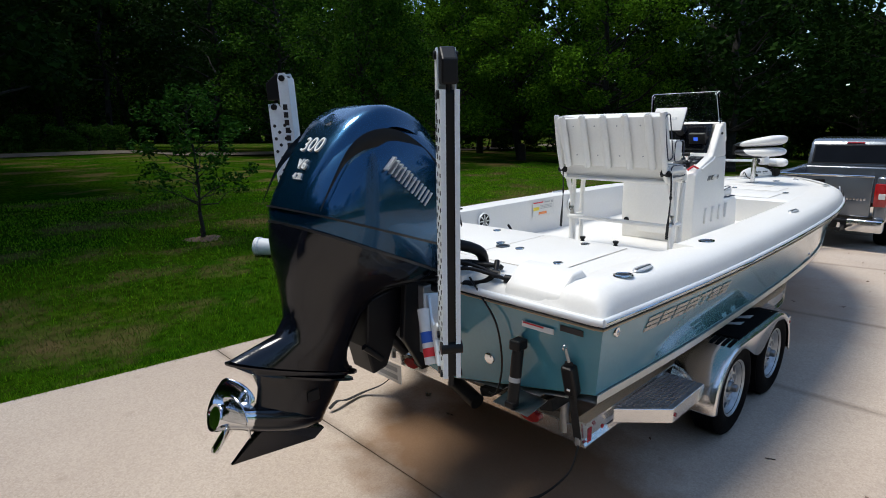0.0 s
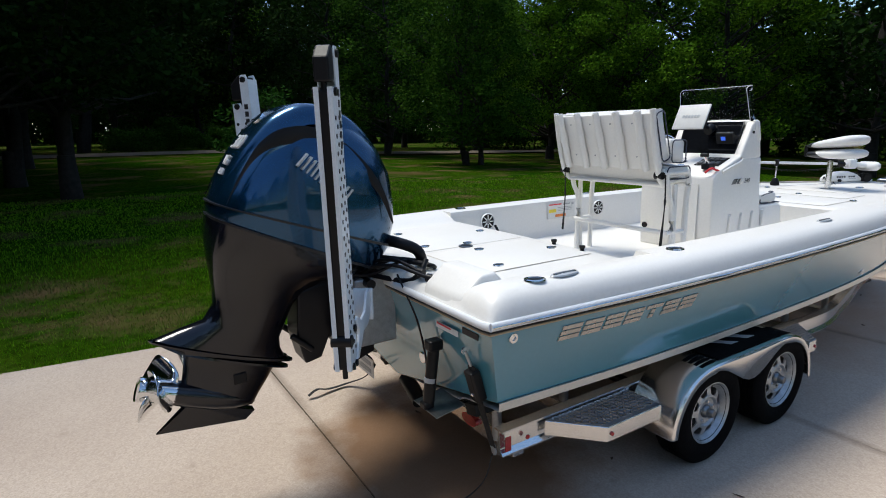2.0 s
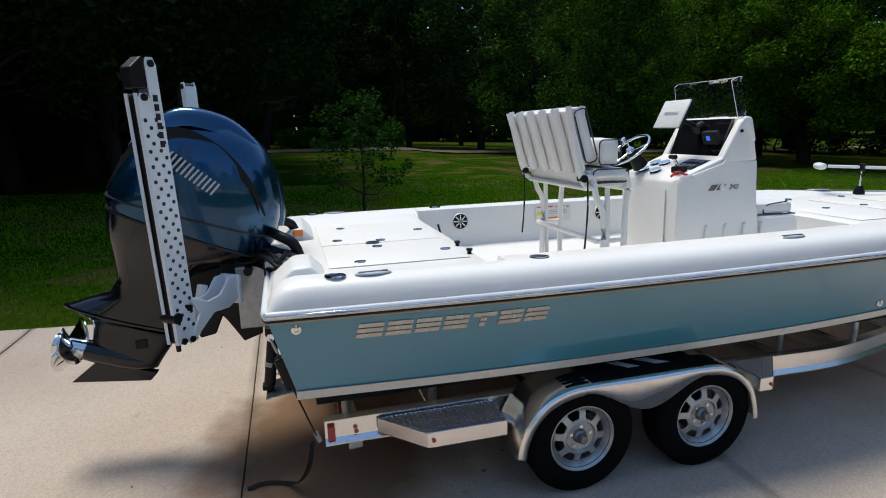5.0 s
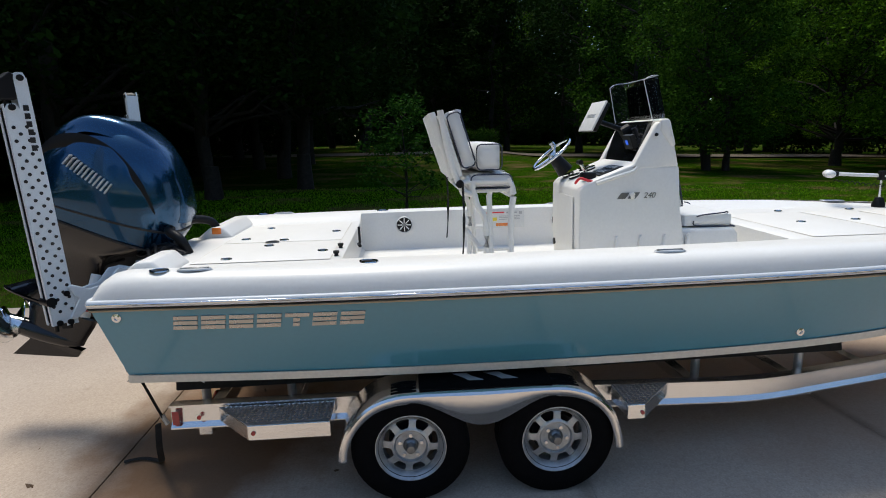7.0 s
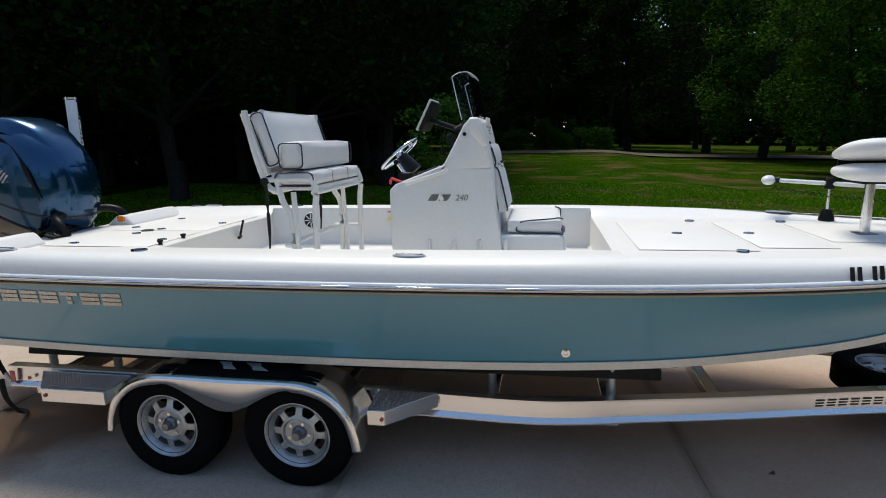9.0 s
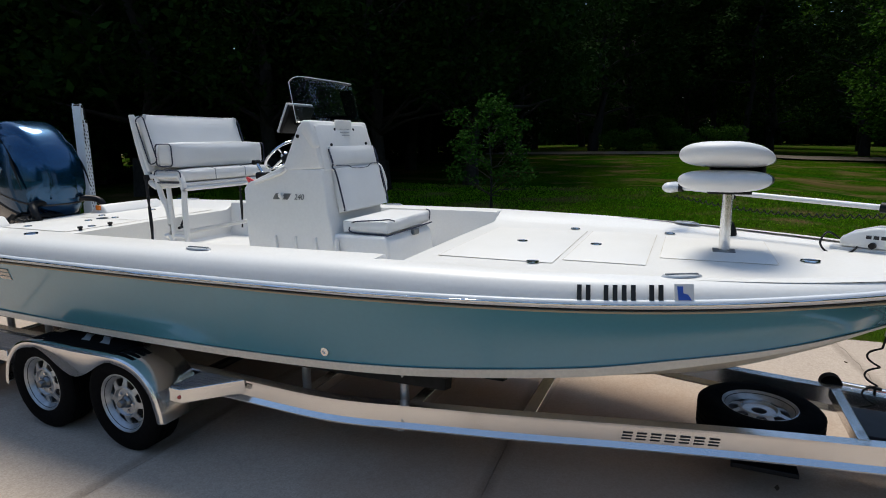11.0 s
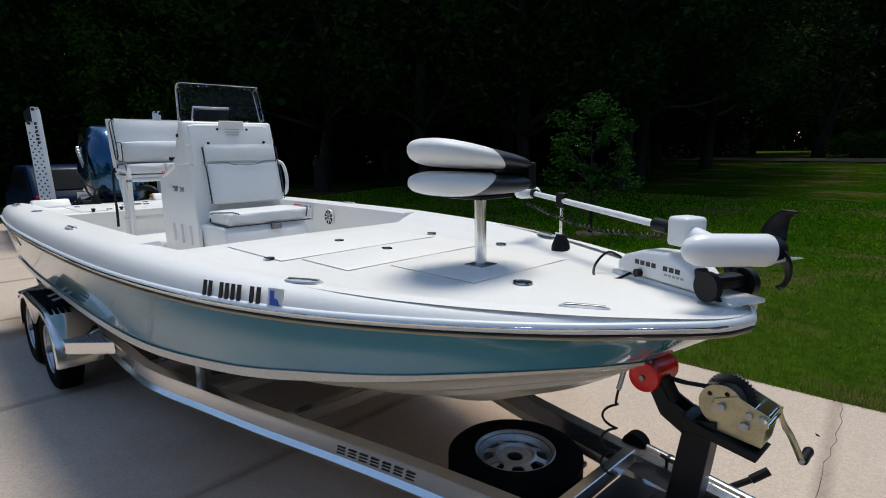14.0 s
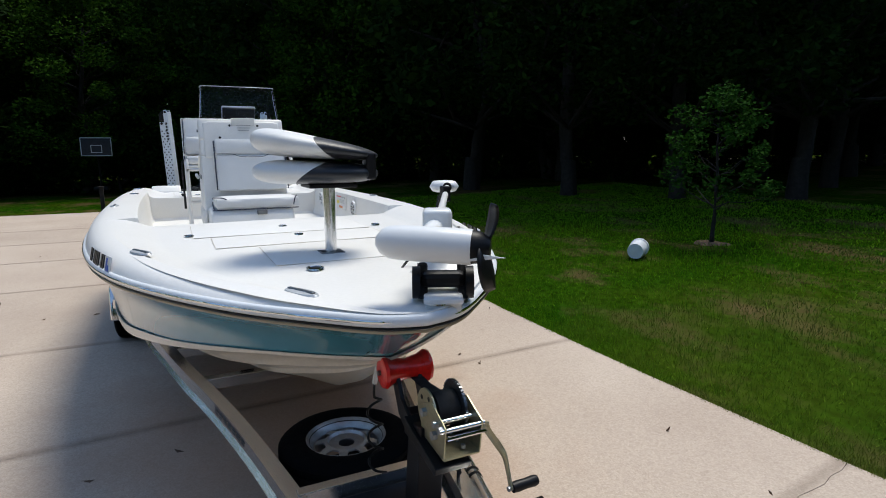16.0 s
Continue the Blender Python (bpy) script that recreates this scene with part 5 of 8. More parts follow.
    part("cylinder_band", rod((-1.915, y - sy * 0.077, 1.04), (-1.89, y - sy * 0.082, 1.09), 0.0315, 14), "label_blue", a, smooth=40)
    # marks along the arm, as plain bars
    for k in range(6):
        c = p0 + fx * 0.03 + d * (L - 0.42 + 0.045 * k)
        for side in (-0.0425, 0.0425):
            part("mark_bar", box(c.x - 0.014, c.x + 0.014, y + side - 0.001, y + side + 0.001, c.z - 0.016, c.z + 0.016), "black_line", a)
    piv = Vector((-2.15, y, 0))
    a.matrix_world = Matrix.Translation(piv) @ Matrix.Rotation(radians(-55 * sy), 4, "Z") @ Matrix.Translation(-piv)
    return a


anchor(-1)
anchor(1)

# ---- centre console ----
console = thing("center_console", "white fibreglass helm console offset on the cockpit sole", "console", at=(0.055, 0, 0))
YC0, YC1 = -0.475, 0.225
prof = [(1.16, SOLE_Z), (1.14, 1.30), (1.14, 1.66), (1.18, 1.70), (1.50, 1.82), (1.535, 1.84), (1.535, 1.80), (1.75, 1.80), (1.825, 1.80), (1.85, 1.50), (1.87, 1.40), (1.93, SOLE_Z)]
part("console_body", prism(prof, YC0, YC1, 0.03, 3), "gel_white", console, "glossy white console moulding", smooth=40)
for y0, y1 in ((YC0, YC0 + 0.07), (YC1 - 0.07, YC1)):
    part("console_wing", prism([(1.48, 1.78), (1.48, 1.81), (1.51, 1.825), (1.645, 2.075), (1.67, 2.10), (1.735, 2.10), (1.755, 2.07), (1.82, 1.80)], y0, y1, 0.022, 3), "gel_white", console, smooth=40)
part("console_top", box(1.672, 1.765, YC0 + 0.05, YC1 - 0.05, 1.96, 2.10, 0.025, 3), "gel_white", console, smooth=40)
part("console_front", prism([(1.73, 1.78), (1.73, 2.09), (1.762, 2.09), (1.835, 1.78)], YC0 + 0.03, YC1 - 0.03, 0.015, 3), "gel_white", console, smooth=40)
part("top_cap", prism([(1.672, 2.04), (1.672, 2.118), (1.745, 2.118), (1.798, 1.935), (1.75, 1.93)], YC0 - 0.006, YC1 + 0.006, 0.02, 3), "gel_white", console, "moulded white top cap", smooth=40)
part("top_vent", box(1.758, 1.772, -0.21, -0.01, 2.055, 2.125, 0.006), "gel_white", console)
for k in range(3):
    part("vent_slot", box(1.768 + 0.006 * k, 1.7745 + 0.006 * k, -0.17 + 0.008 * k, -0.05 - 0.008 * k, 2.060 - 0.022 * k, 2.064 - 0.022 * k), "label_grey", console)
for y, z in ((-0.225, 2.06), (0.01, 2.06), (-0.312, 1.955), (0.135, 1.96)):
    part("cap_screw", rod((1.755 + (0.03 if z < 2 else 0.0), y, z), (1.772 + (0.03 if z < 2 else 0.0), y, z), 0.010, 10), "black_plastic", console)
part("cap_screw", rod((1.65, YC0 - 0.004, 2.015), (1.65, YC0 - 0.013, 2.015), 0.012, 10), "black_plastic", console)
part("electronics_panel", prism([(1.53, 1.825), (1.628, 2.105), (1.66, 2.105), (1.56, 1.825)], YC0 + 0.075, YC1 - 0.075, 0.002), "screen", console, "glossy black electronics panel")
part("side_crease", sweep(smooth_path([(1.25, YC0 - 0.001, 1.70), (1.40, YC0 - 0.002, 1.745), (1.50, YC0 - 0.002, 1.775), (1.53, YC0 - 0.001, 1.80)], 5), 0.012, 8), "gel_white", console, smooth=60)
for k in range(4):
    x = 1.38 + 0.17 * k
    part("vent_fin", prism([(x, 1.19), (x + 0.012, 1.33), (x + 0.03, 1.34), (x + 0.04, 1.19)], YC0 - 0.02, YC0 + 0.01, 0.006), "gel_white", console, smooth=40)
# gauges, switch panel, throttle
dash = Vector((0.36, 0, 0.12)).normalized()
nrm = Vector((-0.12, 0, 0.36)).normalized()
for k, (s, y) in enumerate(((0.06, 0.05), (0.06, -0.10), (0.20, 0.08), (0.21, -0.02))):
    c = Vector((1.16, y, 1.70)) + dash * s
    part("gauge", rod(c, c + nrm * 0.018, 0.042, 20), "black_plastic", console, "round black gauge", smooth=40)
    part("gauge_ring", rod(c + nrm * 0.012, c + nrm * 0.02, 0.046, 20), "chrome", console, smooth=40)
c = Vector((1.16, -0.30, 1.70)) + dash * 0.23
part("switch_panel", xform(box(-0.09, 0.09, -0.11, 0.11, 0, 0.008, 0.003), Matrix.Translation(c) @ Matrix.Rotation(-math.atan2(0.12, 0.36), 4, "Y")), "black_plastic", console, "black switch panel")
for i in range(4):
    for j in range(2):
        part("switch", xform(box(-0.022, 0.022, -0.018, 0.018, 0.008, 0.016, 0.003), Matrix.Translation(c) @ Matrix.Rotation(-math.atan2(0.12, 0.36), 4, "Y") @ Matrix.Translation((-0.04 + 0.08 * j, -0.075 + 0.05 * i, 0))), "steel_dark", console)
c = Vector((1.23, -0.36, 1.72))
part("throttle_box", xform(box(-0.05, 0.05, -0.035, 0.035, 0, 0.05, 0.012), Matrix.Translation(c)), "black_plastic", console, "black throttle control")
part("throttle_lever", rod(c + Vector((0, 0, 0.03)), c + Vector((-0.06, 0, 0.12)), 0.012, 10), "chrome", console, smooth=40)
part("throttle_grip", rod(c + Vector((-0.06, -0.03, 0.12)), c + Vector((-0.06, 0.03, 0.12)), 0.017, 10), "black_plastic", console, smooth=40)
part("kill_switch_lanyard", sweep(smooth_path([(1.13, -0.40, 1.70), (1.15, -0.44, 1.735), (1.20, -0.455, 1.72), (1.27, -0.46, 1.70), (1.23, -0.43, 1.715)], 6), 0.009, 8), "label_red", console, "red kill-switch lanyard", smooth=60)
# steering wheel
sw = new("steering_wheel")
sw.parent = console
ax = Vector((-0.64, 0, 0.77)).normalized()
sc = Vector((1.085, 0.06, 1.885))
sw.matrix_local = Matrix.Translation(sc) @ ax.to_track_quat("Z", "Y").to_matrix().to_4x4()
q = bmesh.new()
tor = [[((0.17 + 0.011 * math.cos(b2)) * math.cos(a2), (0.17 + 0.011 * math.cos(b2)) * math.sin(a2), 0.011 * math.sin(b2)) for b2 in np.linspace(0, 2 * math.pi, 9)[:-1]] for a2 in np.linspace(0, 2 * math.pi, 41)]
part("wheel_ring", loft(tor, True, False), "chrome", sw, "polished steel wheel rim", smooth=60)
for k in range(3):
    a = 2 * math.pi * k / 3 + 0.5
    part("spoke", rod((0, 0, -0.02), (0.165 * math.cos(a), 0.165 * math.sin(a), 0), 0.009, 8), "chrome", sw)
part("wheel_hub", lathe([(0.0, -0.03), (0.035, -0.03), (0.035, 0.0), (0.025, 0.012), (0, 0.014)], 16), "chrome", sw, smooth=40)
part("steering_knob", rod((-0.15, 0.08, 0.0), (-0.15, 0.08, 0.045), 0.02, 12), "chrome", sw, smooth=40)
part("steering_column", rod(sc - ax * 0.02, sc - ax * 0.17, 0.045, 16, r2=0.065), "black_plastic", console, "black tilt helm", smooth=40)
# front and cooler seat
part("cooler_seat_box", prism([(1.85, SOLE_Z), (1.85, 1.36), (2.26, 1.36), (2.29, 1.32), (2.33, SOLE_Z)], YC0 + 0.02, YC1 - 0.02, 0.025, 3), "gel_white", console, smooth=40)


def cushion(name, parent, x0, x1, y0, y1, z0, z1, r=0.03, m=None, material="vinyl", label=""):
    q = box(x0, x1, y0, y1, z0, z1, 0)
    bmesh.ops.subdivide_edges(q, edges=q.edges[:], cuts=5, use_grid_fill=True)
    c = Vector(((x0 + x1) / 2, (y0 + y1) / 2, (z0 + z1) / 2))
    h = Vector(((x1 - x0) / 2, (y1 - y0) / 2, (z1 - z0) / 2))
    for v in q.verts:
        d = v.co - c
        o = [d[i] / h[i] for i in range(3)]
        for i in range(3):
            j, k = (i + 1) % 3, (i + 2) % 3
            e = [max(0, h[t] - abs(d[t])) for t in (j, k)]
            if abs(o[i]) > 0.99:
                inset = max(0, 1 - min(e) / 0.06)
                d[i] -= math.copysign(r * 0.45 * inset ** 2, d[i])
        v.co = c + d
    bevel(q, r * 0.5, 3, 40)
    if m is not None:
        xform(q, m)
    return part(name, q, material, parent, label, smooth=70)


def piping(parent, pts, close=True, r=0.005):
    pts = [Vector(p) for p in pts]
    return part("piping", sweep(pts + ([pts[0]] if close else []), r, 6), "piping", parent, "dark blue piping", smooth=60)


cushion("seat_cushion", console, 1.905, 2.275, -0.415, 0.26, 1.362, 1.46, 0.03, label="white vinyl cushion with navy piping")
piping(console, smooth_path([(2.0, -0.418, 1.44), (2.05, -0.419, 1.452), (2.20, -0.41, 1.462), (2.25, -0.36, 1.462), (2.278, -0.33, 1.45)], 4), False)
piping(console, smooth_path([(1.98, -0.418, 1.41), (2.0, -0.419, 1.375), (2.24, -0.417, 1.366), (2.278, -0.38, 1.366), (2.28, 0.24, 1.366)], 4), False)
piping(console, smooth_path([(2.279, 0.20, 1.39), (2.278, 0.215, 1.45), (2.24, 0.235, 1.464)], 4), False)
lean = Matrix.Translation((1.856, 0, 1.485)) @ Matrix.Rotation(radians(-13), 4, "Y")
cushion("back_cushion", console, 0, 0.075, -0.365, 0.225, 0.0, 0.318, 0.03, lean, label="white vinyl backrest with navy piping")
cushion("head_cushion", console, -0.012, 0.072, -0.365, 0.22, 0.324, 0.465, 0.03, lean, label="white vinyl bolster")
for y in (-0.368, 0.228):
    piping(console, [lean @ Vector(p) for p in smooth_path([(0.06, y, 0.012), (0.068, y, 0.05), (0.068, y, 0.27), (0.05, y, 0.315), (0.062, y, 0.345), (0.055, y, 0.44)], 5)], False, 0.006)
piping(console, [lean @ Vector(p) for p in smooth_path([(0.074, -0.35, 0.322), (0.076, -0.22, 0.318), (0.078, -0.15, 0.296), (0.078, 0.02, 0.296), (0.076, 0.09, 0.318), (0.074, 0.21, 0.322)], 5)], False, 0.003)
part("seat_latch", box(2.275, 2.305, -0.10, -0.02, 1.32, 1.36, 0.006), "steel_dark", console, "dark latch")
for y, s in ((YC0 - 0.02, -1), (YC1 + 0.02, 1)):
    pts = smooth_path([(1.82, y, 1.53), (1.86, y + s * 0.03, 1.56), (1.865, y + s * 0.04, 1.67), (1.83, y + s * 0.03, 1.78), (1.79, y, 1.81)] if s > 0 else [(1.50, y, 1.60), (1.49, y - 0.015, 1.62), (1.50, y - 0.015, 1.63)], 5)
    part("grab_rail", sweep(pts, 0.014, 8), "gel_white", console, "white grab rail", smooth=60)
# console door and model mark
part("access_door", prism([(1.135, 1.10), (1.135, 1.60), (1.128, 1.60), (1.128, 1.10)], -0.35, 0.05), "gel_white", console)
for k, x0 in enumerate((1.398, 1.472)):
    part("mark_shape", prism([(x0, 1.59), (x0 + 0.055, 1.59), (x0 + 0.075, 1.615), (x0 + 0.085, 1.632), (x0 + 0.03, 1.632), (x0 + 0.012, 1.61)], YC0 - 0.003, YC0 - 0.0005), "steel_dark", console, "dark chrome emblem shape")
lettering("240", 0.055, 0.001, Matrix.Translation((1.622, YC0 - 0.002, 1.608)) @ Matrix.Rotation(radians(90), 4, "X"), "steel_dark", console, "dark chrome figures 240", shear=0.25)
# windshield: one bent sheet
rows = []
plan = smooth_path([(1.63, YC0 + 0.018, 0), (1.68, YC0 + 0.014, 0), (1.715, YC0 + 0.025, 0), (1.735, YC0 + 0.06, 0), (1.745, -0.125, 0), (1.735, YC1 - 0.06, 0), (1.715, YC1 - 0.025, 0), (1.68, YC1 - 0.014, 0), (1.63, YC1 - 0.018, 0)], 6)
for p in plan:
    back_ = max(0, (1.715 - p.x) / 0.085)
    top = 2.40 - 0.03 * back_ ** 2.5
    rows.append([(p.x - 0.062 * s, -0.125 + (p.y + 0.125) * (1 - 0.07 * s), 2.105 + (top - 2.105) * s) for s in np.linspace(0, 1, 6)])
ws = part("windshield", loft(rows, False, False), "glass", console, "clear acrylic windshield", smooth=80)
ws.visible_shadow = False
so = ws.modifiers.new("thick", "SOLIDIFY")
so.thickness = 0.004
part("windshield_edge", sweep([r[-1] for r in rows], 0.0026, 6), "trans_white", console, smooth=60)
for i in (0, -1):
    part("windshield_edge", sweep(rows[i], 0.0026, 6), "trans_white", console, smooth=60)

# chart plotter on its bracket
plotter = thing("chart_plotter", "black chart plotter with a pale grey sun cover on the console", "chart plotter")
pm = Matrix.Translation((1.40, -0.10, 2.15)) @ Matrix.Rotation(radians(27), 4, "Y")
part("plotter_body", xform(box(0.0, 0.032, -0.145, 0.145, -0.108, 0.108, 0.01), pm), "black_plastic", plotter, "black plotter housing", smooth=40)
part("sun_cover", xform(box(-0.014, 0.002, -0.15, 0.15, -0.115, 0.115, 0.007), pm), "label_white", plotter, "pale grey snap-on cover", smooth=40)
for k in range(6):
    part("mark_bar", xform(box(-0.018, -0.0155, -0.08 + 0.028 * k, -0.06 + 0.028 * k, -0.012, 0.012), pm), "letter_grey", plotter)
part("plotter_arm", rod((1.42, -0.13, 2.12), (1.62, -0.13, 2.05), 0.018, 10), "black_plastic", plotter)
part("plotter_base", rod((1.60, -0.13, 2.03), (1.66, -0.13, 2.06), 0.04, 14), "black_plastic", plotter)
fd = thing("second_display", "small lit display recessed in the console panel", "display")
dm = Matrix.Translation((1.60, -0.30, 1.97)) @ Matrix.Rotation(radians(-20), 4, "Y")
part("display_body", xform(box(-0.02, 0.02, -0.075, 0.075, -0.05, 0.05, 0.006), dm), "black_plastic", fd)
em = bpy.data.materials.new("screen_glow")
em.use_nodes = True
eb = em.node_tree.nodes["Principled BSDF"]
eb.inputs["Base Color"].default_value = (0.01, 0.03, 0.1, 1)
eb.inputs["Emission Color"].default_value = (0.05, 0.15, 0.9, 1)
eb.inputs["Emission Strength"].default_value = 0.5
part("display_screen", xform(box(-0.0225, -0.0205, -0.012, 0.028, -0.016, 0.018), dm), em, fd, "dim blue lit screen")

# ---- leaning post ----
post = thing("leaning_post", "white leaning post with cushioned bench and rod holder back", "leaning post")
PY0, PY1 = -0.60, 0.40
for y in (PY0 + 0.03, PY1 - 0.03):
    part("leg", sweep(smooth_path([(0.45, y, 1.74), (0.48, y, 1.60), (0.54, y, 1.45), (0.53, y, SOLE_Z)], 6), 0.021, 10), "gel_white", post, "white powder-coated tube", smooth=60)
    part("leg", sweep(smooth_path([(0.69, y, 1.76), (0.72, y, 1.66), (0.705, y, 1.50), (0.70, y, SOLE_Z)], 6), 0.021, 10), "gel_white", post, "white powder-coated tube", smooth=60)
    part("leg", sweep([(0.56, y, 1.66), (0.58, y, SOLE_Z)], 0.018, 10), "gel_white", post, "white powder-coated tube", smooth=60)
    part("arm_tube", sweep(smooth_path([(0.36, y, 1.735), (0.42, y, 1.745), (0.66, y, 1.745), (0.70, y, 1.73), (0.71, y, 1.66)], 6), 0.018, 10), "gel_white", post, "white powder-coated tube", smooth=60)
    part("back_tube", sweep(smooth_path([(0.255, y, 2.20), (0.29, y, 2.0), (0.335, y, 1.82), (0.385, y, 1.70), (0.45, y, 1.665)], 6), 0.021, 10), "gel_white", post, "white powder-coated tube", smooth=60)
    part("foot_tube", sweep([(0.48, y, 1.30), (0.72, y, 1.30)], 0.016, 10), "gel_white", post, smooth=60)
    part("tube_clamp", rod((0.37, y - 0.032, 1.735), (0.37, y + 0.032, 1.735), 0.026, 12), "black_plastic", post, smooth=40)
for x, z in ((0.42, 1.665), (0.70, 1.655), (0.50, 1.30)):
    part("cross_tube", sweep([(x, PY0 + 0.03, z), (x, PY1 - 0.03, z)], 0.018, 10), "gel_white", post, smooth=60)
part("seat_pan", box(0.43, 0.71, PY0 + 0.03, PY1 - 0.03, 1.672, 1.70, 0.008), "gel_white", post)
cushion("seat_cushion", post, 0.43, 0.72, PY0 + 0.02, PY1 - 0.02, 1.70, 1.80, 0.04, label="white vinyl seat with navy piping")
cushion("bolster", post, 0.47, 0.655, PY0 + 0.02, PY1 - 0.02, 1.805, 1.995, 0.05, label="white vinyl flip-up bolster")
bk = Matrix.Translation((0.455, 0, 1.80)) @ Matrix.Rotation(radians(-17), 4, "Y")
cushion("back_cushion", post, -0.06, 0.05, PY0 + 0.03, PY1 - 0.03, 0.03, 0.42, 0.05, bk, label="white vinyl backrest with navy piping")


def rect_pipe(parent, y, x0, x1, z0, z1, r, m=Matrix.Identity(4)):
    pts = []
    for cx, cz, a0 in ((x1 - r, z1 - r, 0), (x0 + r, z1 - r, 90), (x0 + r, z0 + r, 180), (x1 - r, z0 + r, 270)):
        for k in range(5):
            a = radians(a0 + 22.5 * k)
            pts.append(m @ Vector((cx + r * math.cos(a), y, cz + r * math.sin(a))))
    piping(parent, pts, True, 0.005)


for y in (PY0 + 0.017, PY1 - 0.017):
    rect_pipe(post, y, 0.482, 0.645, 1.82, 1.982, 0.03)
    rect_pipe(post, y, 0.442, 0.71, 1.70, 1.79, 0.035)
for y in (PY0 + 0.027, PY1 - 0.027):
    rect_pipe(post, y, -0.05, 0.04, 0.045, 0.40, 0.03, bk)
for y in (-0.26, 0.06):
    part("seat_seam", sweep([(0.725, y, 1.71), (0.722, y, 1.79), (0.66, y, 1.803)], 0.003, 5), "label_grey", post)
# moulded rod holder back
part("back_shell", xform(box(-0.10, -0.062, PY0 + 0.02, PY1 - 0.02, 0.0, 0.42, 0.015), bk), "gel_white", post, "white moulded back shell", smooth=40)
part("lower_back_shell", xform(box(-0.055, -0.02, PY0 + 0.03, PY1 - 0.03, -0.12, -0.005, 0.012), bk), "gel_white", post, smooth=40)
for k in range(5):
    y = PY0 + 0.09 + 0.19 * k + 0.03
    part("rod_holder", xform(rod((-0.125, y, 0.005), (-0.13, y, 0.445), 0.027, 14), bk), "gel_white", post, "white moulded rod holder tube", smooth=40)
    part("rod_holder_bore", xform(rod((-0.13, y, 0.44), (-0.13, y, 0.447), 0.019, 12), bk), "label_grey", post)
    part("rod_holder_collar", xform(rod((-0.128, y, 0.22), (-0.128, y, 0.31), 0.033, 14, r2=0.028), bk), "gel_white", post, smooth=40)
for k in range(4):
    for z in (0.10, 0.35):
        part("shell_screw", xform(rod((-0.104, PY0 + 0.2 + 0.2 * k, z), (-0.099, PY0 + 0.2 + 0.2 * k, z), 0.006, 8), bk), "label_grey", post)
# hanging gear straps
for y, xo in ((PY0 + 0.02, 0.385), (PY1 - 0.01, 0.36)):
    st = thing("hanging_strap", "black webbing strap hanging from the leaning post", "strap", group="post straps")
    part("webbing", sweep(smooth_path([(xo, y - 0.03, 1.74), (xo + 0.005, y - 0.035, 1.55), (xo + 0.0, y - 0.03, 1.36), (xo - 0.012, y - 0.03, 1.22)], 6), 0.012, 6, rz=0.005), "strap", st)
# drain cap low on the console's aft face
part("drain_cap", rod((1.155, 0.17, 1.195), (1.138, 0.17, 1.195), 0.026, 16), "black_plastic", console, "black round cap", smooth=40)

# ---- bow pedestal seat ----
bseat = thing("pedestal_seat", "folded white and black vinyl fishing seat on an aluminium pole", "pedestal seat")
part("pole", rod((4.31, 0.015, 1.303), (4.31, 0.015, 1.645), 0.030, 18), "alu", bseat, "brushed aluminium pole", smooth=40)
part("pole_base", xform(box(-0.06, 0.06, -0.06, 0.06, 0, 0.010, 0.004), Matrix.Translation((4.31, 0.015, 1.303))), "steel_dark", bseat, "dark metal base plate")
part("swivel_plate", xform(box(-0.11, 0.11, -0.12, 0.12, 0, 0.02, 0.004), Matrix.Translation((4.31, 0.015, 1.645))), "black_paint", bseat)
sm = Matrix.Translation((4.30, -0.02, 1.665)) @ Matrix.Rotation(radians(-14), 4, "Z")


def pad(zc, tip, half_w, h, taper=0.0):
    """A plump round-cornered pad, thicker at the open end."""
    rows = []
    for i in range(25):
        s = 0.5 - 0.5 * math.cos(math.pi * i / 24)
        v = -0.33 + 0.62 * s
        e = max(0.0, 1 - abs(2 * s - 1) ** 3.2) ** 0.5
        w = half_w * e * (1 - 0.10 * s) + 0.004
        hh = h * (0.06 + 0.94 * max(0.0, 1 - abs(2 * s - 1) ** 4.0) ** 0.5) * (1.12 + taper - (0.3 + 2.2 * taper) * s)
        zz = zc + tip * (0.5 - s)
        rows.append([(w * math.copysign(abs(math.cos(a)) ** 0.7, math.cos(a)), v, zz + hh * math.copysign(abs(math.sin(a)) ** 0.85, math.sin(a))) for a in np.linspace(0, 2 * math.pi, 37)[:-1]])
    return loft(rows)


def cut(bm, co, no):
    """Keep the side of the plane that the normal points away from, and close it."""
    g = bmesh.ops.bisect_plane(bm, geom=bm.verts[:] + bm.edges[:] + bm.faces[:], plane_co=co, plane_no=no, clear_outer=True)
    bmesh.ops.holes_fill(bm, edges=[e for e in bm.edges if e.is_boundary])
    return bm


for zc, tip, co, slant, nm, taper in ((0.055, 0.015, (0, -0.01, 0.055), -1.4, "seat_pad", 0.0), (0.178, 0.085, (0, 0.06, 0.175), 0.9, "back_pad", 0.24)):
    no = Vector((0.25, 1.0, slant)).normalized()
    part(nm, xform(cut(pad(zc, tip, 0.235, 0.058, taper), co, no), sm), "vinyl", bseat, "white vinyl pad", smooth=60)
    part(nm, xform(cut(pad(zc, tip, 0.235, 0.058, taper), co, -no), sm), "vinyl_black", bseat, "black vinyl pad", smooth=60)
part("hinge", xform(box(-0.15, 0.15, 0.22, 0.27, 0.02, 0.15, 0.01), sm), "black_plastic", bseat, "black folding hinge")

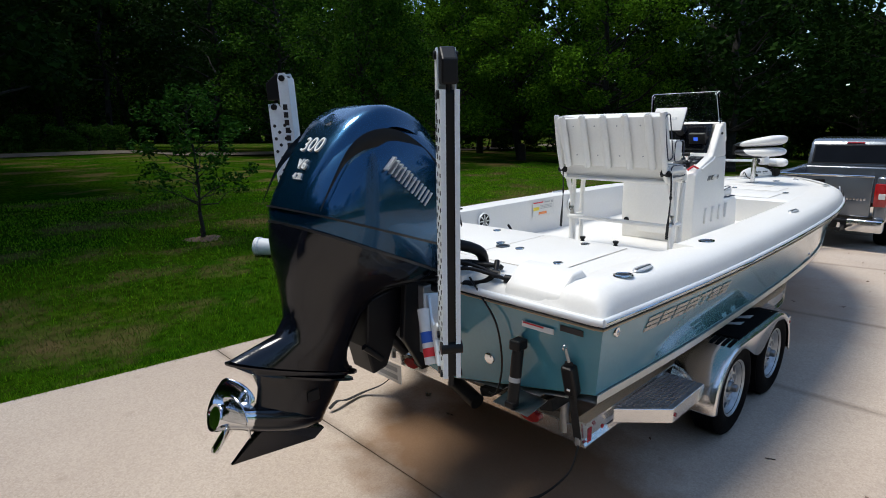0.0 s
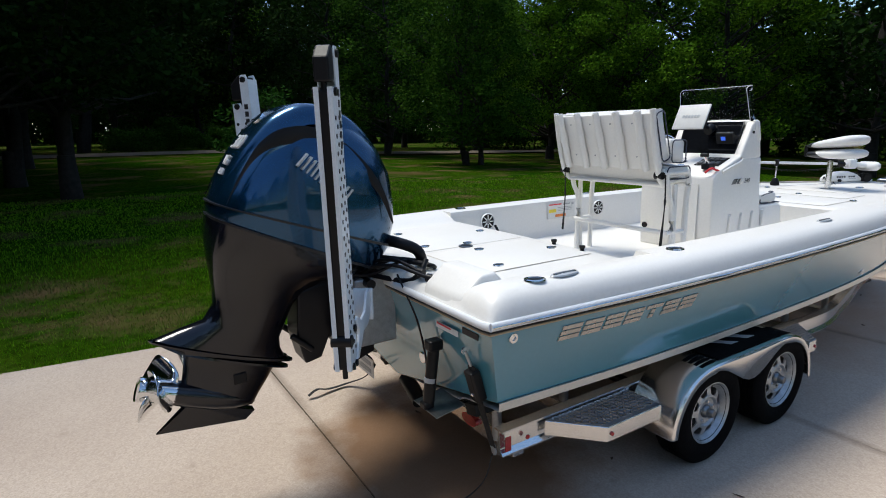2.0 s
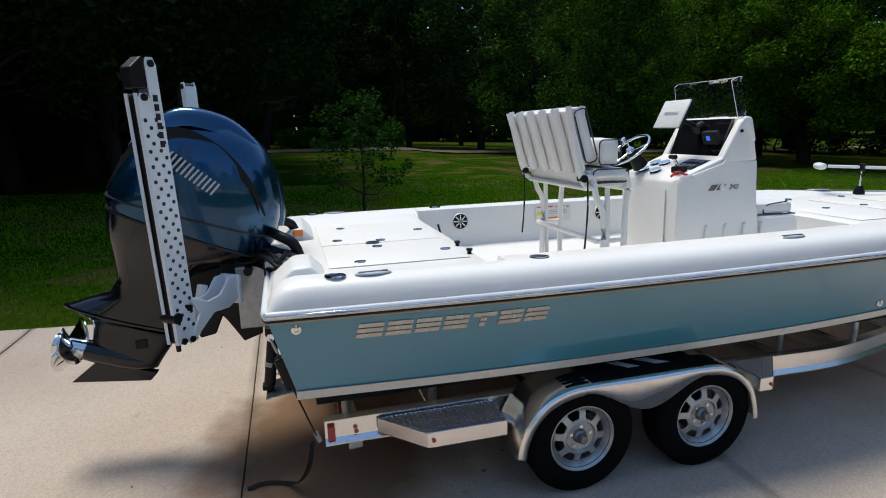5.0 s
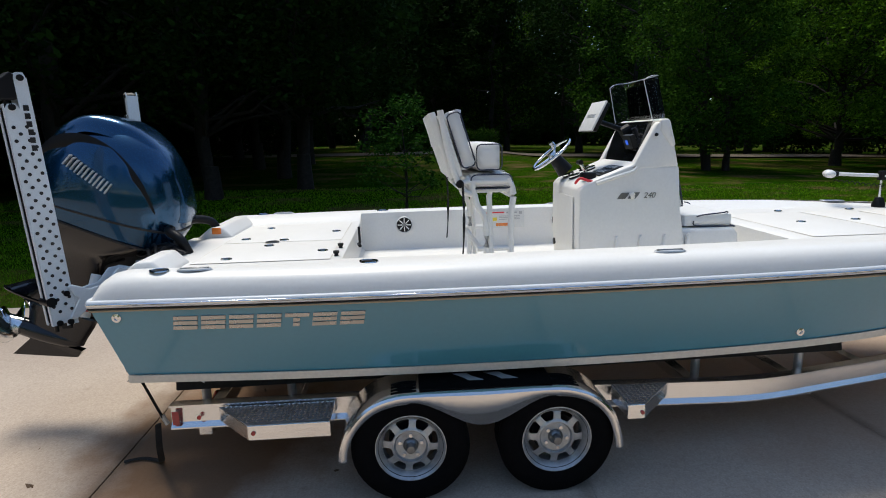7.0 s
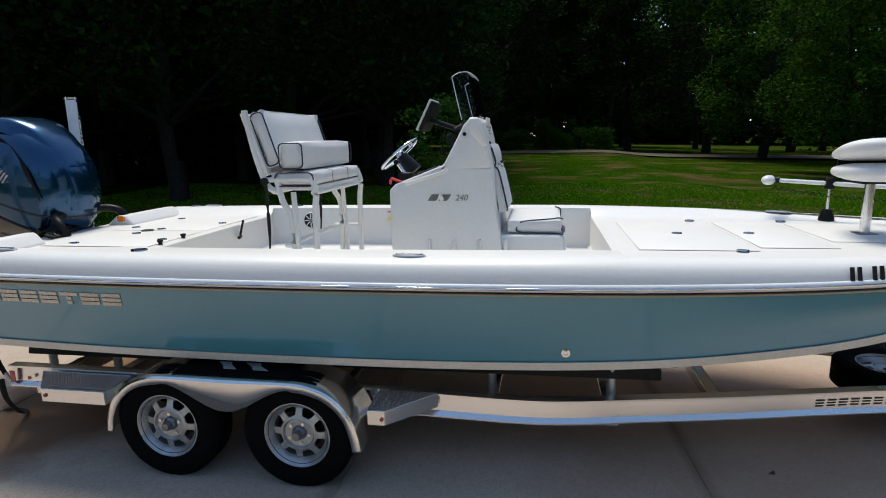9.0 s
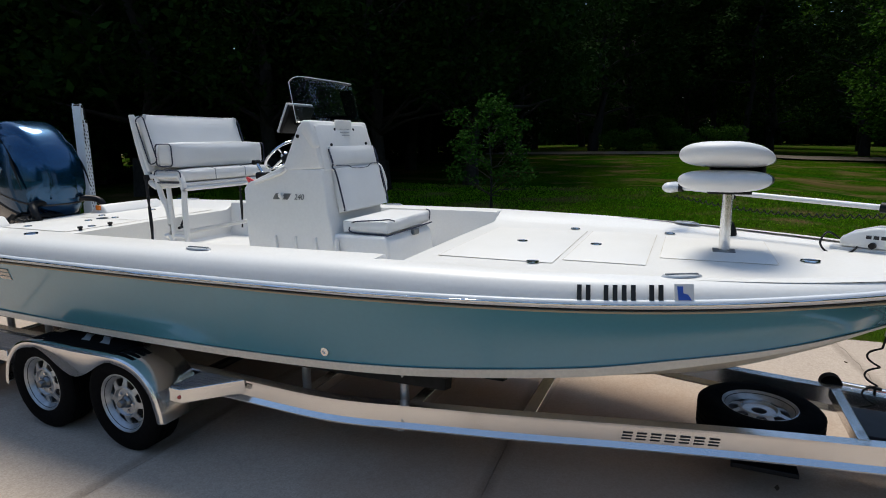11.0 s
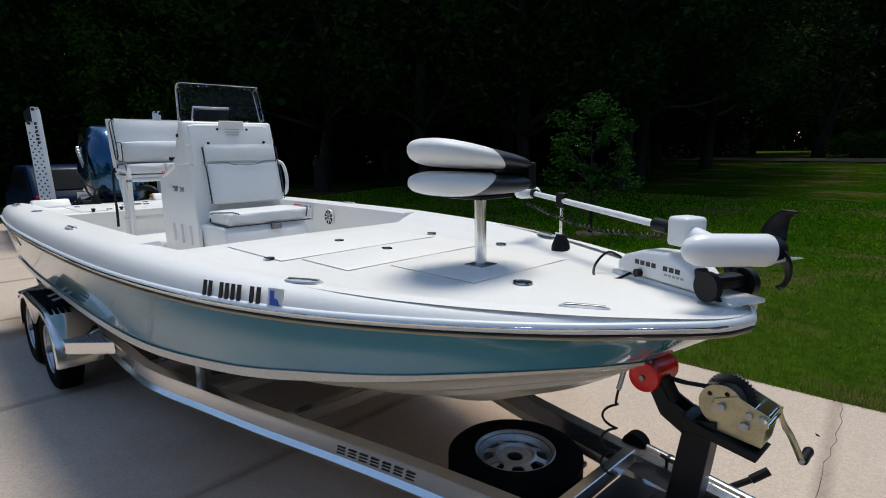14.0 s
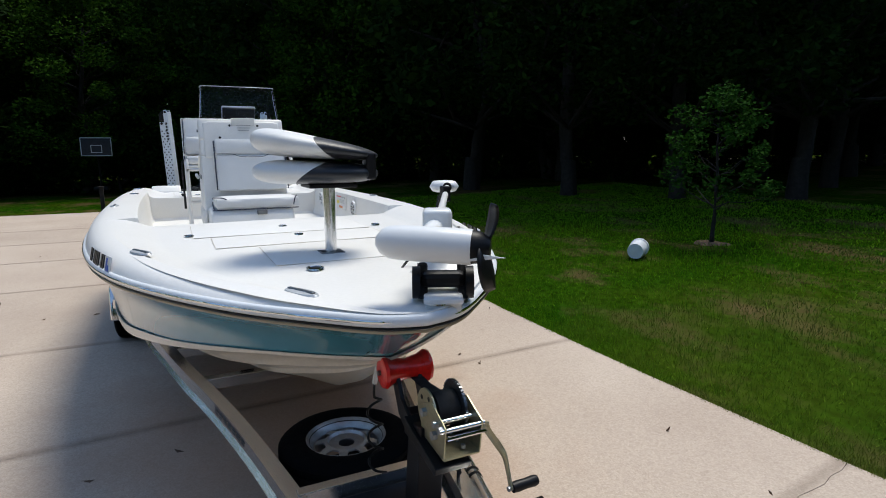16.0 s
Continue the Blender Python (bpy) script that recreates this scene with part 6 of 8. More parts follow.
# ---- trolling motor ----
troll = thing("trolling_motor", "white bow-mount electric trolling motor stowed on deck", "trolling motor")
a0, a1 = Vector((5.51, 0.09, 1.325)), Vector((4.90, 0.36, 1.325))
dm = (a1 - a0).normalized()
tm = Matrix.Translation(a0) @ Matrix.Rotation(math.atan2(dm.y, dm.x), 4, "Z")
L = (a1 - a0).length
part("mount_rail", xform(box(-0.02, L, -0.06, 0.06, -0.035, -0.003, 0.006), tm), "trans_white", troll, "white mounting rail", smooth=40)
part("mount_body", xform(prism([(0.12, 0.0), (0.12, 0.04), (0.19, 0.09), (0.31, 0.13), (0.46, 0.12), (0.57, 0.085), (0.62, 0.05), (0.62, 0.0)], -0.07, 0.07, 0.03, 4), tm), "trans_white", troll, "white moulded mount cover", smooth=50)
for sy in (-1, 1):
    for k in range(8):
        if k == 4:
            continue
        part("mark_bar", xform(box(0.47 - 0.034 * k, 0.495 - 0.034 * k, sy * 0.0705 - 0.001, sy * 0.0705 + 0.001, 0.055, 0.075), tm), "black_line", troll)
    for k in range(5):
        part("mark_bar", xform(box(0.30 - 0.022 * k, 0.315 - 0.022 * k, sy * 0.0705 - 0.001, sy * 0.0705 + 0.001, 0.036, 0.045), tm), "label_grey", troll)
    part("latch_knob", xform(rod((0.46, sy * 0.07, 0.02), (0.46, sy * 0.095, 0.02), 0.018, 12), tm), "black_plastic", troll, smooth=40)
    part("cradle", xform(prism([(0.02, -0.003), (0.13, -0.003), (0.15, 0.10), (0.11, 0.11), (0.07, 0.05)], sy * 0.07 - 0.018, sy * 0.07 + 0.018, 0.01), tm), "black_plastic", troll, "black ramp")
    part("roller_wheel", xform(rod((0.07, sy * 0.105, 0.047), (0.07, sy * 0.078, 0.047), 0.056, 22), tm), "black_plastic", troll, "black ramp roller", smooth=40)
part("cradle_bar", xform(box(0.045, 0.115, -0.076, 0.076, 0.03, 0.085, 0.02), tm), "black_plastic", troll)
part("cradle_base", xform(box(-0.045, 0.13, -0.066, 0.066, -0.003, 0.016, 0.006), tm), "trans_white", troll, "white cradle base", smooth=40)
n0, n1 = Vector((5.362, -0.092, 1.520)), Vector((5.575, 0.198, 1.506))
md = (n1 - n0).normalized()
ML = (n1 - n0).length
mm = Matrix.Translation(n0) @ md.to_track_quat("Z", "Y").to_matrix().to_4x4()
part("motor_pod", xform(lathe([(0.0, 0.0), (0.022, 0.004), (0.042, 0.02), (0.056, 0.05), (0.060, 0.09), (0.060, ML - 0.04), (0.058, ML - 0.03)], 28), mm), "trans_white", troll, "white motor pod", smooth=50)
part("motor_cap", xform(lathe([(0.0, ML - 0.03), (0.056, ML - 0.03), (0.052, ML), (0.03, ML + 0.03), (0.0, ML + 0.03)], 28), mm), "black_plastic", troll, "black rear cap", smooth=50)
part("fin", prism([(-0.03, 0), (0.06, 0), (0.16, -0.012), (0.02, -0.03)], -0.004, 0.004, 0.002), "trans_white", troll)
bpy.data.objects["fin"].matrix_local = Matrix.Translation(n1 - md * 0.07 + Vector((0.03, -0.03, -0.015))) @ Matrix.Rotation(math.atan2(md.y, md.x), 4, "Z")
pr = new("propeller")
pr.parent = troll
pr.matrix_local = Matrix.Translation(n1 + md * 0.015) @ md.to_track_quat("Z", "Y").to_matrix().to_4x4() @ Matrix.Rotation(radians(42), 4, "Z")
for k in range(2):
    rows = []
    for i in range(9):
        s = i / 8
        r = 0.02 + 0.125 * s
        ch = 0.045 + 0.05 * math.sin(math.pi * min(1, s * 0.8 + 0.15))
        a = 0.9 * s * s
        rows.append([((r) * math.cos(a) - u * math.sin(a), (r) * math.sin(a) + u * math.cos(a), 0.5 * u + 0.02 * s) for u in np.linspace(-ch / 2, ch / 2, 5)])
    q = xform(loft(rows, False, False), Matrix.Rotation(math.pi * k, 4, "Z"))
    bl = part("blade", q, "black_plastic", pr, "black plastic blade", smooth=80)
    so = bl.modifiers.new("thick", "SOLIDIFY")
    so.thickness, so.offset = 0.006, 0
h0 = Vector((4.0, 0.84, 1.606))
bk0 = Vector((5.26, 0.185, 1.545))
sd = (h0 - bk0).normalized()
part("shaft", rod(bk0, h0, 0.0165, 12), "trans_white", troll, "white composite shaft", smooth=40)
part("shaft_collar", rod(bk0 + sd * 0.09, bk0 + sd * 0.19, 0.030, 14), "black_plastic", troll, "black depth collar", smooth=40)
part("steering_housing", xform(box(-0.055, 0.055, -0.055, 0.055, -0.065, 0.055, 0.018, 3), Matrix.Translation(bk0 + Vector((0.0, 0, 0.008))) @ Matrix.Rotation(math.atan2(dm.y, dm.x), 4, "Z")), "trans_white", troll, "white steering housing", smooth=50)
part("housing_neck", rod(bk0 + Vector((0, 0, 0)), n0.lerp(n1, 0.45), 0.035, 14), "trans_white", troll, smooth=40)
rows = []
hd = sd
hs = Vector((-sd.y, sd.x, 0)).normalized()
for i in range(11):
    s = i / 10
    w = 0.045 * (1 - (2 * s - 1) ** 4) ** 0.5 + 0.004
    hh = 0.034 * (1 - (2 * s - 1) ** 4) ** 0.5 + 0.004
    c = h0 + hs * (0.18 * s - 0.07) + Vector((0, 0, 0.0))
    rows.append([c + hd * (w * math.cos(a)) + Vector((0, 0, hh * math.sin(a))) for a in np.linspace(0, 2 * math.pi, 17)[:-1]])
part("control_head", loft(rows), "trans_white", troll, "white control head", smooth=80)
part("head_collar", rod(h0 - sd * 0.03, h0 - sd * 0.075, 0.028, 14), "black_plastic", troll, smooth=40)
pts = []
for k in range(150):
    t = k / 149
    c = (bk0 + sd * 0.10).lerp(h0 + Vector((0.02, -0.03, -0.02)), t) + Vector((0, 0.0, -0.035 - 0.05 * math.sin(math.pi * t))) + hs * 0.03
    a = k * 1.3
    pts.append(c + Vector((0, 0, 0.012 * math.sin(a))) + hs * 0.012 * math.cos(a))
part("coiled_cable", sweep(pts, 0.004, 5), "black_plastic", troll, "black coiled cable", smooth=60)
pts = smooth_path([(4.93, 0.34, 1.36), (4.86, 0.30, 1.40), (4.82, 0.25, 1.34), (4.86, 0.19, 1.295), (4.95, 0.20, 1.30), (5.0, 0.25, 1.33)], 6)
part("pull_cord", sweep(pts, 0.006, 6), "black_plastic", troll, "black pull cord", smooth=60)

rest = thing("shaft_rest", "black rubber-footed support post under the motor shaft", "shaft support")
part("foot", lathe([(0.0, 0), (0.055, 0), (0.052, 0.03), (0.034, 0.075), (0.026, 0.09), (0, 0.09)], 16), "black_plastic", rest, "black rubber foot", smooth=40)
part("stem", rod((0, 0, 0.08), (0, 0, 0.27), 0.011, 10), "alu", rest, smooth=40)
part("fork", box(-0.03, 0.03, -0.022, 0.022, 0.245, 0.33, 0.008), "black_plastic", rest)
rest.matrix_world = Matrix.Translation((4.362, 0.65, 1.302))

# ---- fittings on the boat ----
def disc_fitting(name, x, y, z, r, label, material="chrome", sx=1.0, rot=0.0, h=0.006, inner="black_plastic", ri=0.72):
    f = part(name, xform(lathe([(0, 0), (r, 0), (r * 0.96, h), (r * ri * 1.05, h * 1.2), (r * ri, h * 0.6), (0, h * 0.6)], 20), Matrix.Translation((x, y, z)) @ Matrix.Rotation(rot, 4, "Z") @ Matrix.Diagonal((sx, 1, 1, 1))), material, boat, label, smooth=40)
    part("fitting_centre", xform(rod((0, 0, h * 0.55), (0, 0, h * 0.75), r * ri * 0.98, 18), Matrix.Translation((x, y, z)) @ Matrix.Rotation(rot, 4, "Z") @ Matrix.Diagonal((sx, 1, 1, 1))), inner, f)
    return f


def surf(x, y):
    """Height of the gunwale's or deck's top at a place."""
    yr, zr = rail_at(x)
    inner = 0.31 if x < 3 else interp([(3, 0.31), (4.5, 0.19), (5.7, 0.12)], x)
    w = min(1.0, yr / 0.55)
    if yr - abs(y) < (inner + 0.02) * w:
        return cap_top(x)
    return AFT_Z if x < X_AFT else (FWD_Z if x > X_FWD else SOLE_Z)


for sy in (-1, 1):
    for x, y in ((-1.32, 1.15), (-0.20, 1.13)):
        disc_fitting("rod_holder", x, sy * y, surf(x, y) + 0.001, 0.045, "steel-rimmed gunwale rod holder", rot=sy * 0.4, sx=1.25)
    for x, y in ((-1.13, 1.16), (1.49, 1.19), (4.10, 0.87), (5.10, 0.30)):
        c = part("cleat", xform(lathe([(0, 0), (0.05, 0), (0.046, 0.007), (0.02, 0.010), (0, 0.010)], 18), Matrix.Translation((x, sy * y, surf(x, y) + 0.001)) @ Matrix.Rotation(-sy * (0.0 if x < 3 else 0.45), 4, "Z") @ Matrix.Diagonal((1.9, 0.7, 1, 1))), "letter_grey", boat, "flush steel pop-up cleat", smooth=40)
        part("cleat_bar", xform(box(-0.075, 0.075, -0.008, 0.008, 0.006, 0.014, 0.003), Matrix.Translation((x, sy * y, surf(x, y) + 0.001)) @ Matrix.Rotation(-sy * (0.0 if x < 3 else 0.45), 4, "Z")), "steel_dark", c)
for x, y in ((-1.13, -0.625), (-0.96, -0.20), (-1.20, 0.10), (-1.13, 0.62), (-0.55, -0.45), (-0.55, 0.35), (-0.90, 0.02), (3.12, -0.03), (3.59, -0.01), (3.35, -0.64), (3.35, 0.58), (4.71, -0.16), (4.0, 0.55)):
    disc_fitting("hatch_latch", x, y, (AFT_Z if x < 0 else FWD_Z) + 0.007, 0.03 if x < 4.6 else 0.04, "steel flush hatch latch", sx=1.2)
disc_fitting("drain_fitting", -0.97, -0.06, AFT_Z + 0.007, 0.05, "dark square deck drain", material="steel_dark")
disc_fitting("bow_light", 5.50, 0.07, cap_top(5.5) + 0.001, 0.04, "chrome bow light", h=0.02, inner="chrome")
# hatch lids with their joints
for (x0, x1, y0, y1, z) in ((-1.32, -0.47, -0.72, -0.10, AFT_Z), (-1.32, -0.47, -0.04, 0.80, AFT_Z), (2.78, 3.45, -0.62, 0.50, FWD_Z), (3.49, 3.92, -0.52, 0.50, FWD_Z), (3.98, 4.55, -0.30, 0.42, FWD_Z)):
    part("hatch_recess", box(x0 - 0.003, x1 + 0.003, y0 - 0.003, y1 + 0.003, z + 0.0045, z + 0.0058), "joint_tan", boat)
    part("hatch_lid", box(x0, x1, y0, y1, z + 0.002, z + 0.0068, 0.002), "deck_white", boat, "white non-skid hatch lid", smooth=40)
# speakers on the port and starboard liner
for x, z, sy in ((0.0, 1.20, 1), (1.46, 1.22, 1)):
    yw = rail_at(x)[0] - 0.345
    base = Matrix.Translation((x, sy * (yw - 0.004), 1.245)) @ Matrix.Rotation(radians(90) * sy, 4, "X")
    s_ = part("speaker", xform(lathe([(0, 0.0), (0.078, 0.0), (0.078, 0.014), (0.073, 0.02), (0.069, 0.012), (0, 0.012)], 28), base), "trans_white", boat, "round white speaker with black spokes", smooth=40)
    part("speaker_cone", xform(rod((0, 0, 0.012), (0, 0, 0.014), 0.069, 24), base), "black_plastic", s_)
    for k in range(4):
        a = math.pi * k / 4
        part("speaker_spoke", xform(box(-0.062, 0.062, -0.0045, 0.0045, 0.014, 0.02, 0.001), base @ Matrix.Rotation(a, 4, "Z")), "trans_white", s_)
    part("speaker_centre", xform(rod((0, 0, 0.014), (0, 0, 0.022), 0.02, 14), base), "steel_dark", s_)
# safety labels on the port liner
x0, w = 0.76, 0.37
yw = rail_at(x0)[0] - 0.352
lb = part("warning_label", box(x0, x0 + w, yw - 0.004, yw - 0.001, 1.185, 1.345, 0.001), "label_white", boat, "white printed warning label")
for bx0, bx1, z0_, z1_, mt in ((0.01, 0.18, 1.322, 1.334, "label_red"), (0.20, 0.30, 1.318, 1.332, "label_grey"), (0.01, 0.11, 1.248, 1.282, "label_yellow"), (0.10, 0.24, 1.20, 1.228, "amber"),
                             (0.13, 0.33, 1.29, 1.296, "label_grey"), (0.13, 0.33, 1.275, 1.281, "label_grey"), (0.13, 0.33, 1.26, 1.266, "label_grey"), (0.32, 0.35, 1.31, 1.335, "label_grey")):
    part("label_bar", box(x0 + bx0, x0 + bx1, yw - 0.0055, yw - 0.0035, z0_, z1_), mt, lb)
# motor well hump, grab handles, amber lamp
for sy in (-1, 1):
    part("stern_hump", prism([(-1.655, 1.22), (-1.635, 1.29), (-1.52, 1.385), (-1.43, 1.39), (-1.35, 1.31), (-1.35, 1.27)], sy * 0.75 - (0.24 if sy < 0 else 0.49), sy * 0.75 + 0.12 if sy < 0 else sy * 0.75 + 0.20, 0.05, 4), "gel_white", boat, "white moulded stern corner", smooth=50)
part("motor_well", box(-1.69, -1.36, -0.36, 0.36, 1.20, 1.297, 0.012), "gel_white", boat, smooth=40)
pts = smooth_path([(-1.47, -0.33, 1.30), (-1.51, -0.34, 1.40), (-1.61, -0.26, 1.45), (-1.66, 0.0, 1.45), (-1.61, 0.24, 1.46), (-1.51, 0.32, 1.42), (-1.47, 0.33, 1.30)], 7)
part("stern_grab_rail", sweep(pts, 0.033, 10), "black_plastic", boat, "black padded grab rail", smooth=60)
part("amber_lamp", box(-1.50, -1.43, 0.245, 0.262, 1.335, 1.385, 0.006), "amber", boat, "amber reflector")
# hull side: maker's letters as plain blocks, bolt, drain, registration bars, sticker
def hull_y(x, z):
    r_y, r_z = rail_at(x)
    c_y, c_z = interp([(p.x, p.y) for p in chine], x), interp([(p.x, p.z) for p in chine], x)
    return c_y + (r_y - c_y) * (z - c_z) / (r_z - c_z)


for sy in (-1, 1):
    for k in range(7):
        x0 = -1.245 + 1.03 * k / 7
        x1 = x0 + 0.128
        zb, zt = 1.062, 1.142
        for zz0, zz1 in ((zb, zb + 0.022), (zb + 0.029, zb + 0.051), (zb + 0.058, zt)):
            if k == 5 - 1 and zz0 < zt - 0.03:
                sh = (0.045, 0.08)
            else:
                sh = (0.0, 0.128)
            d0, d1 = (zz0 - zb) * 0.2, (zz1 - zb) * 0.2
            q = bmesh.new()
            vs = [q.verts.new((x, sy * (hull_y(x, z) + 0.0055), z)) for x, z in ((x0 + sh[0] + d0, zz0), (x0 + sh[1] + d0, zz0), (x0 + sh[1] + d1, zz1), (x0 + sh[0] + d1, zz1))]
            q.faces.new(vs)
            g = bmesh.ops.extrude_face_region(q, geom=q.faces[:])
            for v in [v for v in g["geom"] if isinstance(v, bmesh.types.BMVert)]:
                v.co.y -= sy * 0.008
            bmesh.ops.recalc_face_normals(q, faces=q.faces)
            part("letter_block", q, "letter_silver", boat, "silver maker's mark block")
    for x, z, nm in ((-1.527, 1.142, "tow_eye"), (2.33, 0.842, "through_hull")):
        y = hull_y(x, z)
        part(nm, xform(lathe([(0, 0), (0.026, 0), (0.024, 0.008), (0.012, 0.01), (0.010, 0.002), (0, 0.002)], 16), Matrix.Translation((x, sy * y, z)) @ Matrix.Rotation(radians(-90) * sy, 4, "X")), "chrome", boat, "steel through-hull fitting", smooth=40)
    # registration marks on the gunwale's flank: plain bars
    xs_ = [3.69 + 0.037 * k for k in range(10) if k not in (2, 7)]
    for x in xs_:
        yr, zr = rail_at(x)
        dx = rail_at(x + 0.05)[0] - rail_at(x - 0.05)[0]
        q = xform(box(-0.010, 0.010, -0.003, 0.003, -0.034, 0.034), Matrix.Translation((x, sy * (yr - 0.006), zr + 0.065)) @ Matrix.Rotation(math.atan2(sy * dx, 0.1), 4, "Z") @ Matrix.Rotation(sy * radians(13), 4, "X"))
        part("registration_bar", q, "black_line", boat)
    x = 4.115
    yr, zr = rail_at(x)
    dx = rail_at(x + 0.05)[0] - rail_at(x - 0.05)[0]
    fm = Matrix.Translation((x, sy * (yr - 0.004), zr + 0.062)) @ Matrix.Rotation(math.atan2(sy * dx, 0.1), 4, "Z") @ Matrix.Rotation(sy * radians(13), 4, "X")
    stk = part("registration_sticker", xform(box(-0.04, 0.04, -0.003, 0.003, -0.04, 0.04), fm), "label_white", boat, "white sticker with blue shape")
    part("sticker_shape", xform(prism([(-0.03, 0.03), (-0.005, 0.03), (-0.005, 0.0), (0.015, -0.005), (0.03, -0.03), (-0.025, -0.03)], -0.0045, 0.0045), fm), "label_blue", stk)
# transom: trim tab, actuator, ring, strap, plug, labels, cable
part("transom_plug", xform(lathe([(0, 0), (0.036, 0), (0.034, 0.008), (0.02, 0.012), (0, 0.012)], 18), Matrix.Translation((-1.553, -0.45, 0.78)) @ Matrix.Rotation(radians(-90), 4, "Y")), "chrome", boat, "steel drain plug", smooth=40)
for y0, y1, z0, z1, mt in ((-0.96, -0.76, 1.085, 1.115, "label_white"), (-1.13, -1.0, 1.12, 1.15, "black_line")):
    part("transom_label", xform(box(-0.002, 0.002, y0, y1, z0, z1), Matrix.Translation((-1.647, 0, 0))), mt, boat)
part("transom_label_bar", xform(box(-0.003, 0.003, -0.90, -0.77, 1.105, 1.113), Matrix.Translation((-1.648, 0, 0))), "label_red", boat)
for sy in (-1, 1):
    tab = thing("trim_tab", "steel trim tab with black actuator on the transom", "trim tab", group="pair of trim tabs")
    part("tab_plate", prism([(-1.54, 0.645), (-1.54, 0.65), (-1.72, 0.625), (-1.72, 0.62)], min(sy * 0.62, sy * 0.86), max(sy * 0.62, sy * 0.86), 0.001), "steel_dark", tab, "steel tab plate")
    part("actuator", rod((-1.70, sy * 0.745, 0.66), (-1.655, sy * 0.745, 0.98), 0.032, 14), "black_plastic", tab, "black actuator ram", smooth=40)
    part("actuator_head", box(-1.70, -1.615, sy * 0.745 - 0.035, sy * 0.745 + 0.035, 0.95, 1.01, 0.012), "black_plastic", tab)
    part("actuator_foot", box(-1.74, -1.68, sy * 0.745 - 0.03, sy * 0.745 + 0.03, 0.635, 0.67, 0.008), "black_plastic", tab)
    part("actuator_label", rod((-1.687, sy * 0.745, 0.775), (-1.683, sy * 0.745, 0.80), 0.0332, 14), "label_grey", tab, smooth=40)
    tie = thing("transom_tie_down", "black ratchet tie-down strap from transom eye to trailer", "tie-down strap", group="pair of tie-downs")
    part("eye", xform(rod((0, 0, -0.004), (0, 0, 0.004), 0.02, 12), Matrix.Translation((-1.66, sy * 1.04, 1.045)) @ Matrix.Rotation(radians(90), 4, "X")), "chrome", tie, smooth=40)
    part("hook", rod((-1.66, sy * 1.04, 1.04), (-1.63, sy * 1.045, 0.96), 0.008, 8), "galv", tie)
    part("webbing", sweep([(-1.63, sy * 1.045, 0.96), (-1.56, sy * 1.03, 0.72), (-1.47, sy * 1.01, 0.45)], 0.022, 6, rz=0.005), "strap", tie)
    part("ratchet", xform(box(-0.03, 0.03, -0.035, 0.035, -0.09, 0.09, 0.012), Matrix.Translation((-1.60, sy * 1.04, 0.85)) @ Matrix.Rotation(radians(-16), 4, "Y")), "black_paint", tie, "black ratchet")
    part("ratchet_pin", rod((-1.61, sy * 1.00 - 0.03, 0.80), (-1.61, sy * 1.08 + 0.03, 0.80), 0.012, 10), "chrome", tie)
    part("lower_hook", rod((-1.47, sy * 1.01, 0.46), (-1.45, sy * 1.0, 0.40), 0.014, 8), "galv", tie)
    tail = [(-1.47, 0.98, 0.42), (-1.34, 0.74, 0.28), (-1.36, 0.84, 0.12), (-1.47, 0.98, 0.03), (-1.64, 0.97, 0.03), (-1.74, 0.955, 0.06), (-1.82, 0.945, 0.03)]
    part("strap_tail", sweep(smooth_path(tail if sy > 0 else [(-1.49, sy * 1.03, 0.42), (-1.52, sy * 0.99, 0.25), (-1.58, sy * 0.86, 0.08), (-1.66, sy * 0.74, 0.014), (-1.78, sy * 0.70, 0.012), (-1.88, sy * 0.73, 0.012)], 6), 0.018, 6, rz=0.004), "strap", tie)
cab = thing("hanging_cable", "thin black cable down the transom", "cable")
part("cable_run", sweep(smooth_path([(-1.69, -0.42, 1.30), (-1.68, -0.50, 1.20), (-1.665, -0.60, 1.05), (-1.62, -0.60, 0.80), (-1.62, -0.56, 0.62), (-1.56, -0.45, 0.56)], 6), 0.006, 6), "black_plastic", cab, smooth=60)
# black latch lever and knobs on the cockpit's aft step
pl2 = thing("deck_lever", "small black latch lever on the step of the aft deck", "lever")
part("lever_arm", rod((-0.372, 0.385, 1.33), (-0.362, 0.30, 1.215), 0.010, 8), "black_plastic", pl2)
part("lever_foot", rod((-0.375, 0.33, 1.20), (-0.36, 0.27, 1.195), 0.014, 8), "black_plastic", pl2)
for y in (-0.62, -0.36):
    kn = thing("step_knob", "small black knob on the edge of the aft deck", "knob", group="step knobs")
    part("knob_body", lathe([(0.0, 0.0), (0.016, 0.0), (0.012, 0.012), (0.02, 0.022), (0.02, 0.034), (0.0, 0.038)], 14), "black_plastic", kn, smooth=40)
    kn.matrix_world = Matrix.Translation((-0.44, y, AFT_Z + 0.001))

# ---- pickup truck ahead of the trailer ----
def wheel_simple(parent, m, R=0.39, w=0.26):
    wh = new("wheel")
    wh.parent = parent
    wh.matrix_local = m
    part("tyre", lathe([(R * 0.6, -w / 2), (R * 0.9, -w / 2), (R, -w * 0.36), (R, w * 0.36), (R * 0.9, w / 2), (R * 0.6, w / 2)], 32, closed=True), "rubber", wh, smooth=40)
    part("rim", lathe([(0, 0.06), (R * 0.2, 0.07), (R * 0.55, 0.03), (R * 0.62, w / 2 - 0.01), (R * 0.62, -w / 2), (0, -w / 2)], 32), "galv", wh, smooth=40)
    return wh


